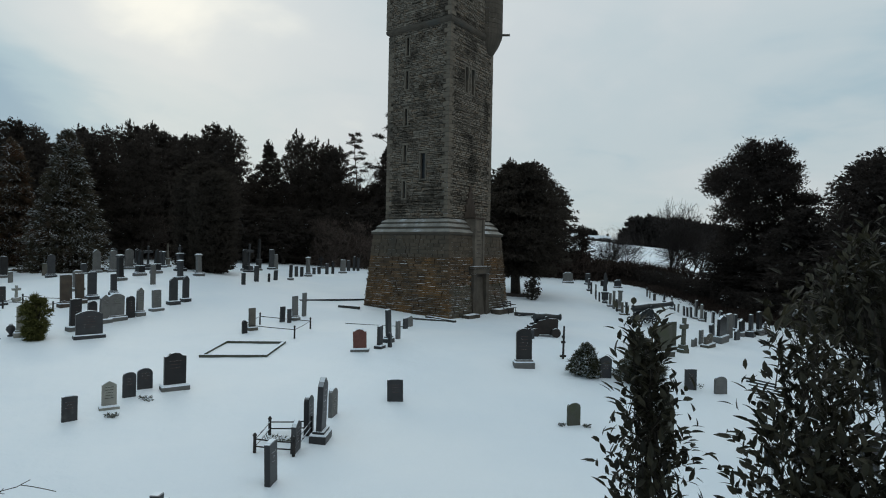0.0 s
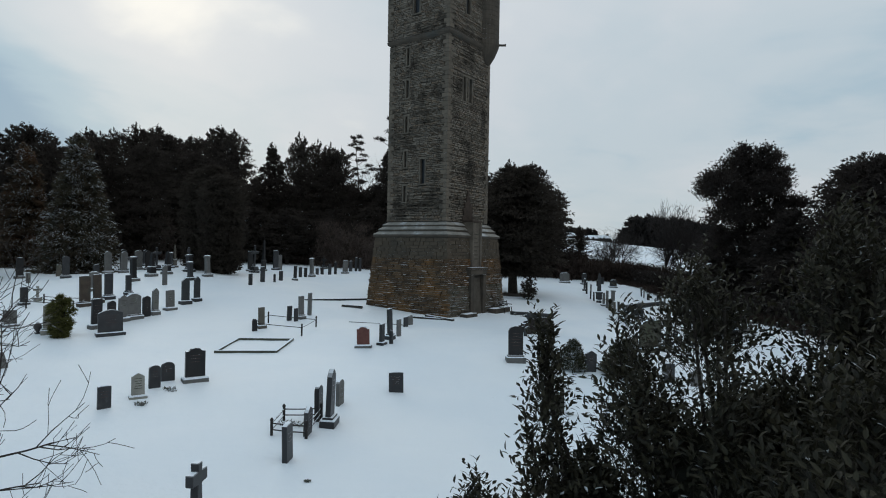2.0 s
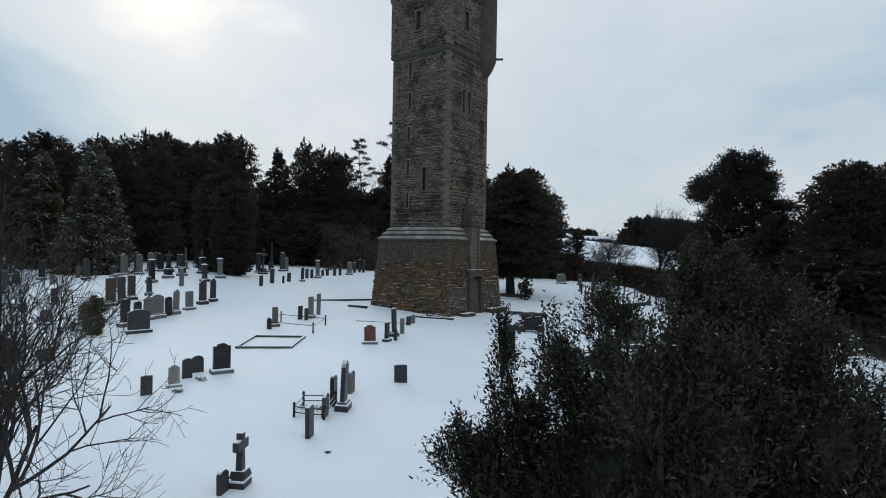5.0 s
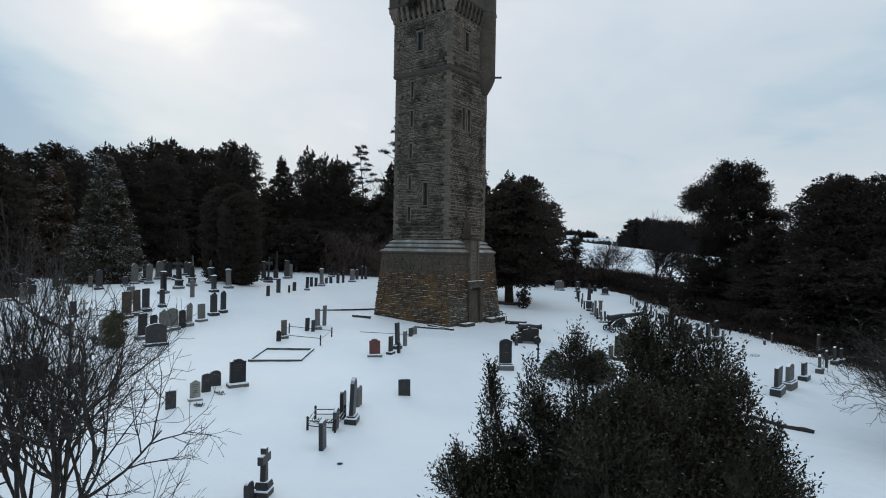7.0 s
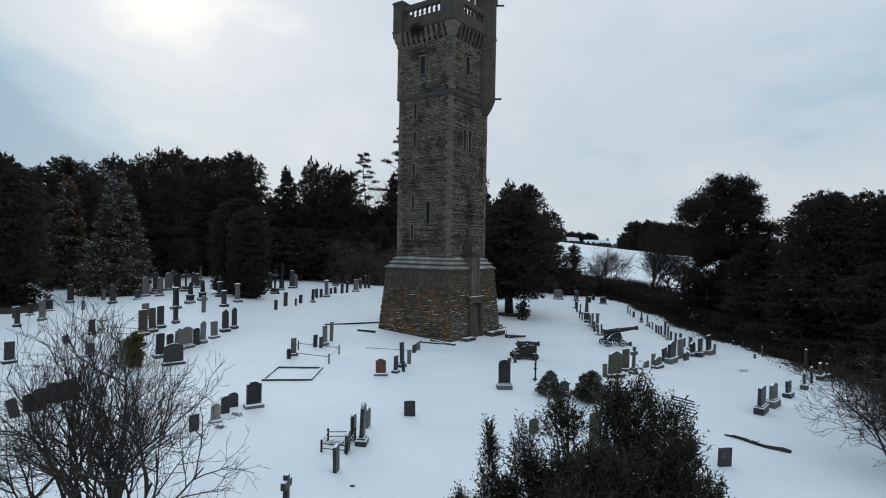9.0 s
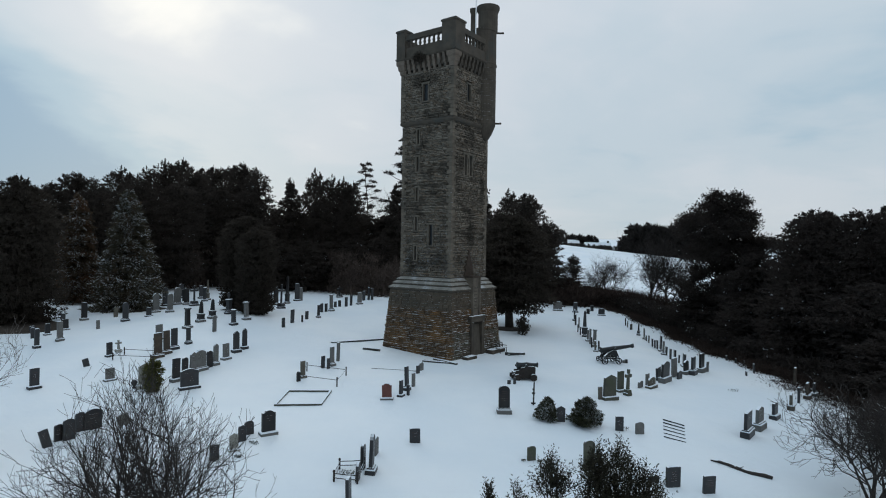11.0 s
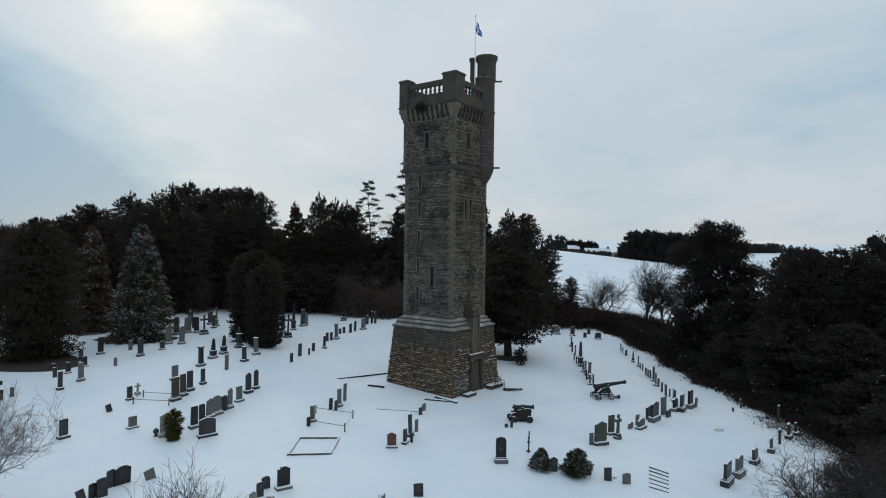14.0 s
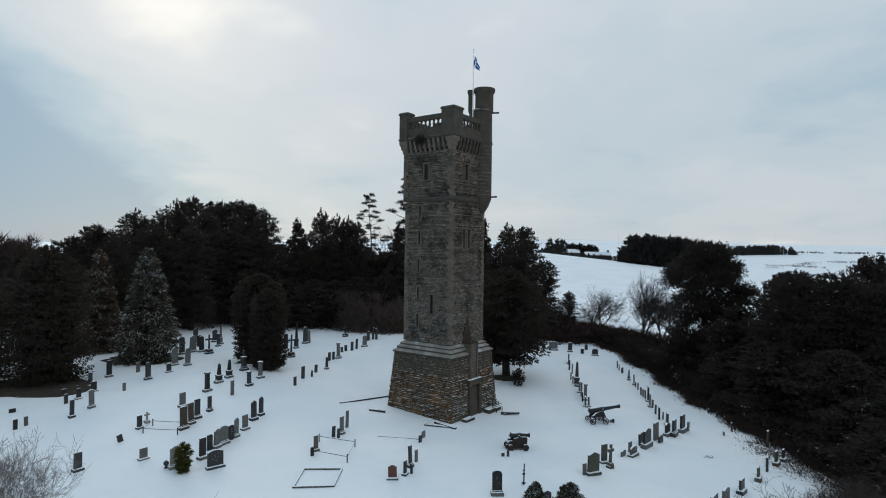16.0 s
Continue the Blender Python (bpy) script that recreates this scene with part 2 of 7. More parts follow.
M = {
    "snow": snow_ground(),
    "rubble": surface("rubble_stone", (0.088, 0.076, 0.062), (0.205, 0.178, 0.144), 1.6, 30, 0.85, 0.02, (0.048, 0.040, 0.031), 0.42, (0.47, 0.64), 0.30, (0.7, 0.95), island=True, spread=0.62, odd=(0.142, 0.104, 0.072)),
    "rubble_single": surface("single_rubble_stone", (0.088, 0.076, 0.062), (0.205, 0.178, 0.144), 1.6, 30, 0.85, 0.02, (0.048, 0.040, 0.031), 0.42, (0.47, 0.64), 0.30, (0.7, 0.95), obj_random=True, spread=0.62, odd=(0.142, 0.104, 0.072)),
    "plinth": surface("plinth_stone", (0.034, 0.023, 0.014), (0.128, 0.080, 0.044), 2.0, 26, 0.9, 0.02, (0.135, 0.072, 0.028), 0.45, (0.46, 0.64), 0.4, (0.40, 0.70), obj_random=True, spread=0.6, odd=(0.042, 0.029, 0.019)),
    "plinth_joined": surface("plinth_masonry_stone", (0.034, 0.023, 0.014), (0.128, 0.080, 0.044), 2.0, 26, 0.9, 0.02, (0.135, 0.072, 0.028), 0.45, (0.46, 0.64), 0.4, (0.40, 0.70), island=True, spread=0.6, odd=(0.042, 0.029, 0.019)),
    "plinth_grey": surface("mossy_plinth_stone", (0.054, 0.046, 0.036), (0.125, 0.104, 0.078), 2.0, 26, 0.9, 0.02, (0.098, 0.062, 0.040), 0.5, (0.52, 0.68), 0.4, (0.40, 0.70), obj_random=True, spread=0.6, odd=(0.050, 0.050, 0.034)),
    "plinth_upper": surface("upper_plinth_stone", (0.046, 0.036, 0.026), (0.098, 0.077, 0.055), 1.5, 26, 0.9, 0.015, (0.050, 0.043, 0.033), 0.4, (0.48, 0.66), 0.3, (0.6, 0.9), island=True, spread=0.45),
    "soot": surface("soot_black_stone", (0.028, 0.020, 0.015), (0.060, 0.043, 0.033), 2.0, 26, 0.9, 0.02),
    "mortar": surface("mortar", (0.052, 0.045, 0.036), (0.092, 0.079, 0.063), 3, 40, 0.9, 0.01),
    "string": surface("moulded_string_stone", (0.15, 0.143, 0.128), (0.27, 0.26, 0.235), 1.2, 30, 0.8, 0.008, (0.44, 0.46, 0.48), 0.55, (0.52, 0.66)),
    "dressed_dark": surface("weathered_parapet_stone", (0.042, 0.035, 0.027), (0.080, 0.066, 0.051), 1.2, 22, 0.8, 0.01, (0.05, 0.05, 0.045), 0.5, (0.5, 0.7), 0.4, (0.7, 0.95)),
    "door_stone": surface("weathered_door_stone", (0.038, 0.031, 0.024), (0.088, 0.073, 0.057), 1.8, 25, 0.85, 0.012, (0.045, 0.04, 0.034), 0.6, (0.48, 0.66), 0.6, (0.55, 0.85)),
    "void": surface("dark_window", (0.012, 0.013, 0.015), (0.02, 0.022, 0.025), 2, 20, 0.3, 0.0),
    "oak": surface("dark_oak_boards", (0.014, 0.011, 0.009), (0.030, 0.023, 0.017), 6, 60, 0.7, 0.004),
    "d": surface("dark_granite", (0.022, 0.023, 0.025), (0.040, 0.041, 0.044), 3, 90, 0.45, 0.002, (0.10, 0.10, 0.10), 1.2, (0.6, 0.8), 0.9, (0.6, 0.9)),
    "k": surface("black_granite", (0.010, 0.010, 0.011), (0.021, 0.020, 0.020), 2, 90, 0.35, 0.002, (0.05, 0.045, 0.04), 1.2, (0.6, 0.8), 0.8, (0.7, 0.95)),
    "r": surface("red_granite", (0.098, 0.036, 0.028), (0.143, 0.056, 0.045), 5, 120, 0.45, 0.002, (0.09, 0.045, 0.04), 1.5, (0.55, 0.75), 0.7, (0.6, 0.9)),
    "n": surface("brown_granite", (0.038, 0.025, 0.024), (0.070, 0.043, 0.038), 5, 120, 0.45, 0.002, (0.045, 0.035, 0.035), 1.5, (0.55, 0.75), 0.7, (0.6, 0.9)),
    "s": surface("weathered_sandstone", (0.072, 0.065, 0.055), (0.121, 0.110, 0.091), 2.5, 50, 0.85, 0.006, (0.07, 0.072, 0.055), 1.6, (0.48, 0.68), 0.9, (0.5, 0.8)),
    "g": surface("grey_granite", (0.094, 0.094, 0.091), (0.143, 0.140, 0.135), 3.5, 110, 0.7, 0.003, (0.12, 0.125, 0.11), 1.8, (0.52, 0.75), 0.9, (0.5, 0.8)),
    "l": surface("pale_lichened_stone", (0.203, 0.203, 0.180), (0.300, 0.292, 0.262), 3, 70, 0.8, 0.005, (0.18, 0.19, 0.15), 2.0, (0.5, 0.7), 0.9, (0.5, 0.8)),
    "m": surface("mossy_stone", (0.054, 0.055, 0.045), (0.098, 0.098, 0.081), 2.5, 50, 0.9, 0.006, (0.064, 0.069, 0.046), 2.0, (0.45, 0.65), 0.9, (0.5, 0.8)),
    "w": surface("mauve_grey_granite", (0.140, 0.126, 0.122), (0.203, 0.182, 0.175), 3, 110, 0.55, 0.003, (0.12, 0.11, 0.105), 1.2, (0.55, 0.8), 0.9, (0.55, 0.85)),
    "b": surface("brown_sandstone", (0.047, 0.036, 0.029), (0.083, 0.065, 0.050), 2.5, 50, 0.88, 0.006, (0.05, 0.048, 0.04), 1.5, (0.5, 0.7), 0.8, (0.5, 0.8)),
    "snowcap": surface("settled_snow", (0.74, 0.80, 0.87), (0.82, 0.87, 0.92), 3, 25, 0.6, 0.004),
    "iron": surface("rusted_iron", (0.015, 0.015, 0.016), (0.04, 0.034, 0.03), 8, 60, 0.6, 0.002, (0.06, 0.03, 0.018), 4, (0.6, 0.75), 0.55, (0.75, 0.97), metal=0.3, snow_noise=4),
    "gun": surface("painted_gun_iron", (0.014, 0.016, 0.017), (0.035, 0.038, 0.04), 4, 50, 0.45, 0.002, (0.06, 0.05, 0.04), 3, (0.6, 0.75), 0.75, (0.72, 0.95), metal=0.2),
    "carriage": surface("tarred_carriage_timber", (0.016, 0.013, 0.012), (0.036, 0.028, 0.024), 3, 40, 0.75, 0.006, (0.02, 0.018, 0.016), 1.5, (0.5, 0.7), 0.75, (0.7, 0.95)),
    "timber": surface("wet_dark_timber", (0.022, 0.022, 0.02), (0.05, 0.047, 0.04), 3, 40, 0.8, 0.006, None, 1, (0.5, 0.7), 0.6, (0.6, 0.9)),
    "bark": surface("dark_bark", (0.022, 0.018, 0.015), (0.055, 0.045, 0.036), 4, 30, 0.9, 0.02, None, 1, (0.5, 0.7), 0.2, (0.6, 0.9)),
    "twig": surface("bare_twig_bark", (0.018, 0.015, 0.013), (0.048, 0.040, 0.036), 4, 30, 0.85, 0.0, None, 1, (0.5, 0.7), 0.1, (0.7, 0.98)),
    "twig_red": surface("reddish_bare_twig_bark", (0.026, 0.018, 0.016), (0.060, 0.043, 0.038), 4, 30, 0.85, 0.0),
    "twig_pale": surface("pale_bare_twig_bark", (0.090, 0.080, 0.073), (0.170, 0.152, 0.140), 4, 30, 0.85, 0.0),
    "twig_far": surface("far_bare_twig_bark", (0.0210, 0.0168, 0.0156), (0.0450, 0.0360, 0.0330), 4, 30, 0.9, 0.0),
    "conifer": leafy("dark_conifer_needles", (0.047, 0.040, 0.035), (0.074, 0.062, 0.054), 0.4, 0.9, (0.45, 0.7), clumps=(0.68, 0.73)),
    "yew": leafy("dark_yew_needles", (0.040, 0.034, 0.029), (0.066, 0.056, 0.046), 0.0, 0.9),
    "spruce": leafy("snow_dusted_spruce_needles", (0.050, 0.046, 0.034), (0.105, 0.094, 0.069), 0.36, 0.9, (0.34, 0.7), (0.092, 0.070, 0.050)),
    "spruce_brown": leafy("thin_brown_spruce_needles", (0.060, 0.046, 0.034), (0.125, 0.094, 0.068), 0.25, 0.9, (0.34, 0.7), (0.130, 0.078, 0.050)),
    "pine": leafy("scots_pine_needles", (0.037, 0.031, 0.028), (0.062, 0.052, 0.047), 0.55, 0.9, (0.35, 0.6), clumps=(0.68, 0.72)),
    "laurel": leafy("glossy_laurel_leaves", (0.013, 0.0125, 0.008), (0.050, 0.046, 0.029), 0.05, 0.48, (0.75, 0.95), gloss=0.2),
    "bushleaf": leafy("evergreen_bush_leaves", (0.030, 0.033, 0.021), (0.088, 0.086, 0.052), 0.45, 0.6, (0.3, 0.7)),
    "cypress": leafy("yellowish_cypress_sprays", (0.050, 0.056, 0.020), (0.145, 0.14, 0.05), 0.0, 0.7),
    "scrub": leafy("brown_winter_scrub", (0.034, 0.025, 0.022), (0.068, 0.050, 0.042), 0.0, 0.9),
    "sapling": leafy("brown_bare_saplings", (0.070, 0.054, 0.047), (0.15, 0.118, 0.102), 0.0, 0.9),
    "farwood": leafy("far_plantation_needles", (0.026, 0.023, 0.021), (0.048, 0.042, 0.039), 0.0, 0.9),
    "litter": surface("needle_litter", (0.022, 0.018, 0.015), (0.06, 0.048, 0.038), 2, 30, 0.95, 0.02, (0.5, 0.55, 0.6), 1.6, (0.66, 0.72)),
    "white_paint": surface("white_painted_pole", (0.70, 0.71, 0.72), (0.80, 0.80, 0.80), 3, 40, 0.4, 0.0),
    "flag_blue": surface("blue_flag_cloth", (0.02, 0.09, 0.30), (0.03, 0.12, 0.36), 3, 80, 0.7, 0.0),
    "flag_white": surface("white_flag_cloth", (0.70, 0.72, 0.75), (0.78, 0.80, 0.82), 3, 80, 0.7, 0.0),
    "wreath": leafy("dead_flower_bunch", (0.03, 0.04, 0.02), (0.20, 0.20, 0.19), 0.3, 0.8),
    "field": surface("hedge_brown", (0.03, 0.028, 0.026), (0.07, 0.062, 0.055), 0.05, 1, 0.9, 0.0),
}

# ---- mesh helpers ----


def mesh_obj(name, verts, faces, mat, parent=None, label="", smooth=False):
    me = bpy.data.meshes.new(name)
    me.from_pydata([tuple(v) for v in verts] if not isinstance(verts, np.ndarray) else verts.tolist(), [], faces if isinstance(faces, list) else faces.tolist())
    me.materials.append(M[mat] if isinstance(mat, str) else mat)
    if smooth:
        me.polygons.foreach_set("use_smooth", [True] * len(me.polygons))
    me.update()
    ob = new(name, me)
    if parent:
        ob.parent = parent
    if label:
        ob["label"] = label
    return ob


def part(name, bm, mat, parent, label="", smooth=False):
    me = bpy.data.meshes.new(name)
    bm.normal_update()
    bm.to_mesh(me)
    bm.free()
    me.materials.append(M[mat] if isinstance(mat, str) else mat)
    if smooth:
        me.polygons.foreach_set("use_smooth", [True] * len(me.polygons))
    ob = new(name, me)
    if parent:
        ob.parent = parent
    if label:
        ob["label"] = label
    return ob


def thing(name, m, label, category, group="", kind=""):
    ob = new(name)
    ob.empty_display_size = 0.2
    ob.matrix_basis = m
    return tagged(ob, label, category, group, kind)


def bm_box(x0, x1, y0, y1, z0, z1, bevel=0.0, bm=None):
    fresh = bm is None
    bm = bm or bmesh.new()
    r = bmesh.ops.create_cube(bm, size=1, matrix=Matrix.Translation(((x0 + x1) / 2, (y0 + y1) / 2, (z0 + z1) / 2)) @ Matrix.Diagonal((x1 - x0, y1 - y0, z1 - z0, 1)))
    if bevel:
        edges = list({e for v in r["verts"] for e in v.link_edges})
        bmesh.ops.bevel(bm, geom=edges, offset=bevel, segments=2, profile=0.6, affect="EDGES")
    return bm


def bm_taper(levels, sides=4, turn=45, bevel=0.0):
    """A square or round shaft from (radius, z) rings; for four sides the radius is half the side."""
    bm = bmesh.new()
    rings = []
    k = math.sqrt(2) if sides == 4 else 1.0
    for r, z in levels:
        rings.append([bm.verts.new((k * r * math.cos(radians(turn) + 2 * math.pi * i / sides), k * r * math.sin(radians(turn) + 2 * math.pi * i / sides), z)) for i in range(sides)])
    for a, b in zip(rings, rings[1:]):
        for i in range(sides):
            bm.faces.new((a[i], a[(i + 1) % sides], b[(i + 1) % sides], b[i]))
    bm.faces.new(rings[0][::-1])
    bm.faces.new(rings[-1])
    if bevel:
        bmesh.ops.bevel(bm, geom=list(bm.edges), offset=bevel, segments=1, affect="EDGES")
    return bm


def bm_profile(points, y0, y1, bevel=0.012):
    """An upright slab: the outline (x, z) drawn out from y0 to y1, with softened edges."""
    bm = bmesh.new()
    f = bm.faces.new([bm.verts.new((x, y0, z)) for x, z in points])
    ext = bmesh.ops.extrude_face_region(bm, geom=[f])
    bmesh.ops.translate(bm, verts=[v for v in ext["geom"] if isinstance(v, bmesh.types.BMVert)], vec=(0, y1 - y0, 0))
    bmesh.ops.recalc_face_normals(bm, faces=bm.faces)
    if bevel:
        edges = [e for e in bm.edges if len(e.link_faces) == 2 and e.calc_face_angle(0) > 0.9]
        bmesh.ops.bevel(bm, geom=edges, offset=bevel, segments=1, affect="EDGES")
    return bm


def tube(path, radii, sides=8, cap=True):
    """Verts and faces of a pipe along points."""
    verts, faces = [], []
    pts = [Vector(p) for p in path]
    for i, p in enumerate(pts):
        d = (pts[min(i + 1, len(pts) - 1)] - pts[max(i - 1, 0)]).normalized()
        a = d.orthogonal().normalized()
        b = d.cross(a)
        if i and sides > 4:
            pa = verts[-sides] - pts[i - 1]
            pa = (pa - d * pa.dot(d)).normalized()
            a, b = pa, d.cross(pa)
        for k in range(sides):
            t = 2 * math.pi * k / sides
            verts.append(p + (a * math.cos(t) + b * math.sin(t)) * radii[i])
    for i in range(len(pts) - 1):
        for k in range(sides):
            q = (k + 1) % sides
            faces.append((i * sides + k, i * sides + q, (i + 1) * sides + q, (i + 1) * sides + k))
    if cap:
        faces.append(tuple(range(sides))[::-1])
        faces.append(tuple(range((len(pts) - 1) * sides, len(pts) * sides)))
    return verts, faces


def joined(pieces):
    verts, faces = [], []
    for v, f in pieces:
        k = len(verts)
        verts += v
        faces += [tuple(i + k for i in q) for q in f]
    return verts, faces


# ---- the ground: one sheet to the horizon ----


def bell(x, y, cx, cy, sx, sy):
    return np.exp(-((x - cx) / sx) ** 2 - ((y - cy) / sy) ** 2)


def step(v, a, b):
    t = np.clip((v - a) / (b - a), 0, 1)
    return t * t * (3 - 2 * t)


def land(x, y):
    """Height of the snow at x, y (numbers or arrays)."""
    x, y = np.asarray(x, float), np.asarray(y, float)
    xc, yc = 75 * np.tanh(x / 75), 35 + 90 * np.tanh((y - 35) / 90)
    z = -0.207 - 1.026 * xc / 30 + 0.962 * (yc - 35) / 30 - 0.065 * np.exp(-(np.maximum(y, -30) + 5) / 18)
    z = z + 1.337 * bell(x, y, -22, 46, 9, 13) + 0.181 * bell(x, y, -16, 62, 12, 12) + 0.12 * bell(x, y, 20, 80, 22, 12)
    z = z + 0.639 * bell(x, y, 4, 27, 11, 6) - 0.989 * bell(x, y, 24, 56, 6, 12)
    # the wooded bank falls away on one side, and the valley lies behind it
    bank = np.logaddexp(0, (x - 31 - 0.02 * (y - 40)) / 3.0) * 3.0
    z = z - 0.30 * np.minimum(bank, 26) * step(y, -60, 0) * (1 - step(y, 70, 120))
    dist = np.hypot(x, y - 40)
    far = step(dist, 70, 240)
    ridge = np.clip(8.5 - 0.105 * (x - 100), -4, 20) * step(x, -190, -50) * np.exp(-((y - 350) / 130.0) ** 2) - 5 * np.exp(-((y - 150) / 60.0) ** 2)
    hills = 46 * step(np.hypot(x, y), 500, 2300) * (0.75 + 0.25 * np.sin(x / 530 + 1.0)) + 6 * np.sin(x / 210 + y / 390) * step(dist, 400, 900)
    hills = hills + 17 * np.exp(-((x - 430) / 250.0) ** 2 - ((y - 690) / 230.0) ** 2)
    return z * (1 - far) + far * (ridge + hills + 0.5)


def gz(x, y):
    return float(land(x, y))


N = 330
g = np.linspace(-1, 1, N)
gx = 9.0 * np.sinh(g * 6.35)
xs, ys = np.meshgrid(gx, gx + 26)
zs = land(xs, ys)
flat = xs.ravel(), ys.ravel()
near = np.exp(-(np.hypot(xs, ys - 30) / 60) ** 2).ravel()
dents = np.array([noise.noise((a * 0.35, b * 0.35, 0)) * 0.05 + noise.noise((a * 1.3, b * 1.3, 4)) * 0.018 if w > 0.05 else 0 for a, b, w in zip(*flat, near)])
# a trodden line through the snow towards the tower
trail = np.exp(-((flat[0] - 1.1 - 0.5 * np.sin(flat[1] / 5)) / 0.35) ** 2) * (flat[1] > 4) * (flat[1] < 24) * 0.03
zz = zs.ravel() + dents * near - trail
gv = np.stack([flat[0], flat[1], zz], 1)
idx = np.arange(N * N).reshape(N, N)
gf = np.stack([idx[:-1, :-1], idx[:-1, 1:], idx[1:, 1:], idx[1:, :-1]], -1).reshape(-1, 4)
ground = mesh_obj("ground", gv, gf, "snow", smooth=True)
tagged(ground, "snow-covered churchyard ground running out to white hills", "ground", kind="structure")

# ---- the tower ----
TX, TY, TURN_T = -0.37, 43.75, -36
tower = thing("stone_tower", pose(TX, TY, 0, 0, 0, TURN_T), "tall square rubble-stone memorial tower with battered plinth and corner turret", "tower")


def loft(levels, mat, name, label="", hole=None):
    return part(name, bm_taper(levels), mat, tower, label)


PB, PT, PZ = 3.92, 3.40, 5.50      # plinth: half side at the foot and the top, height of the top
SH, SZ0, SZ1 = 2.76, 6.55, 20.1    # shaft
UH, UZ1 = 2.90, 24.0               # upper stage
loft([(PB - 0.045, -1.2), (PT - 0.045, PZ)], "mortar", "plinth_core")
loft([(SH - 0.30, PZ - 0.1), (SH - 0.30, SZ1), (UH - 0.30, SZ1 + 0.1), (UH - 0.30, UZ1 + 0.9)], "mortar", "shaft_core")
# stepped, sloping string course between plinth and shaft
# riser coloured dark for the shade under each overhang, and pale sloped weathering, three times
for a, b, c, z in ((PT + 0.11, PT + 0.02, 3.20, 0.05), (3.23, 3.12, 2.98, 0.42), (3.00, 2.90, 2.70, 0.76)):
    loft([(b, PZ + z - 0.08), (a, PZ + z), (a, PZ + z + 0.10)], "dressed_dark", "string_riser")
    loft([(a + 0.015, PZ + z + 0.104), (a + 0.015, PZ + z + 0.13), (c, PZ + z + 0.34)], "string", "string_course", "pale moulded string course with thin snow")
loft([(SH + 0.01, 19.98), (SH + 0.13, 20.08), (UH + 0.035, 20.18), (UH + 0.035, 20.32), (UH - 0.05, 20.40)], "dressed_dark", "string_course")

FACES = [  # outward direction and the direction along the face, in the tower's own axes
    (Vector((0, -1, 0)), Vector((1, 0, 0))), (Vector((1, 0, 0)), Vector((0, 1, 0))),
    (Vector((0, 1, 0)), Vector((-1, 0, 0))), (Vector((-1, 0, 0)), Vector((0, -1, 0)))]
# openings: face, centre along the face, half width, sill, head
SLITS = [(0, -1.12, 0.11, 8.1, 9.3), (0, -1.10, 0.11, 10.7, 11.9), (0, -1.06, 0.11, 13.3, 14.5), (0, -1.02, 0.12, 15.9, 17.2), (0, -1.0, 0.11, 18.3, 19.6),
         (0, 0.55, 0.20, 9.4, 11.2), (1, -0.66, 0.17, 15.6, 17.4), (1, 0.12, 0.17, 15.6, 17.4), (0, -0.15, 0.26, 22.0, 23.5), (1, -0.55, 0.24, 22.0, 23.5)]
rng = random.Random(5)


def free_runs(face, a, b, z0, z1):
    """The parts of a stretch of wall that no opening, with its dressings, takes up."""
    runs = [(a, b)]
    for f, c, w, s, t in SLITS:
        if f != face or z1 < s - 0.11 or z0 > t + 0.16:
            continue
        lo, hi = c - w - (0.13 if z0 < t else 0.2), c + w + (0.13 if z0 < t else 0.2)
        runs = [q for p in runs for q in ((p[0], min(p[1], lo)), (max(p[0], hi), p[1])) if q[1] - q[0] > 0.03]
    return runs


def courses(face, half, z0, z1, depth, out):
    """Rubble courses of single blocks on one upright face of the tower."""
    n, u = FACES[face]
    z = z0
    while z < z1 - 0.08:
        h = min(rng.choice((0.07, 0.08, 0.09, 0.11, 0.13, 0.16)), z1 - z)
        x = -half + 0.22
        while x < half - 0.24:
            w = min(rng.choice((rng.uniform(0.12, 0.26), rng.uniform(0.20, 0.48))), half - 0.22 - x)
            for xa, xb in (free_runs(face, x, x + w, z, z + h) if w > 0.06 else ()):
                d = rng.uniform(-0.035, 0.030)
                q = rng.uniform(0.006, 0.013)
                jig = [rng.uniform(-0.012, 0.012) for _ in range(4)]
                inner, outer = n * (half - depth), n * (half + d)
                a, b, c, e = xa + q, xb - q, z + q + jig[0], z + h - q + jig[1]
                vs = [inner + u * s + Vector((0, 0, t)) for s, t in ((a, c), (b, c), (b, e), (a, e))]
                vs += [outer + u * s + Vector((0, 0, t)) for s, t in ((a + 0.012, c + 0.012 + jig[2]), (b - 0.012, c + 0.012), (b - 0.012, e - 0.014 + jig[3]), (a + 0.012, e - 0.014))]
                out.append((vs, [(4, 5, 6, 7), (0, 1, 5, 4), (1, 2, 6, 5), (2, 3, 7, 6), (3, 0, 4, 7)]))
            x += w
        z += h


for stage, (half, z0, z1) in enumerate(((SH, SZ0 + 0.1, SZ1 - 0.05), (UH, 20.38, UZ1 + 0.75))):
    blocks, lone = [], []
    for face in range(4):
        out = []
        courses(face, half, z0, z1, 0.32, out)
        for blk in out:
            (lone if face < 2 and blk[0][2].z < 7.25 else blocks).append(blk)
    v, f = joined(blocks)
    tagged(mesh_obj("rubble_masonry", v, f, "rubble", tower, "squared grey-brown rubble courses with open joints"), kind="stuff")
    for vs, fs in lone:
        mesh_obj("rubble_stone", vs, fs, "rubble_single", tower)

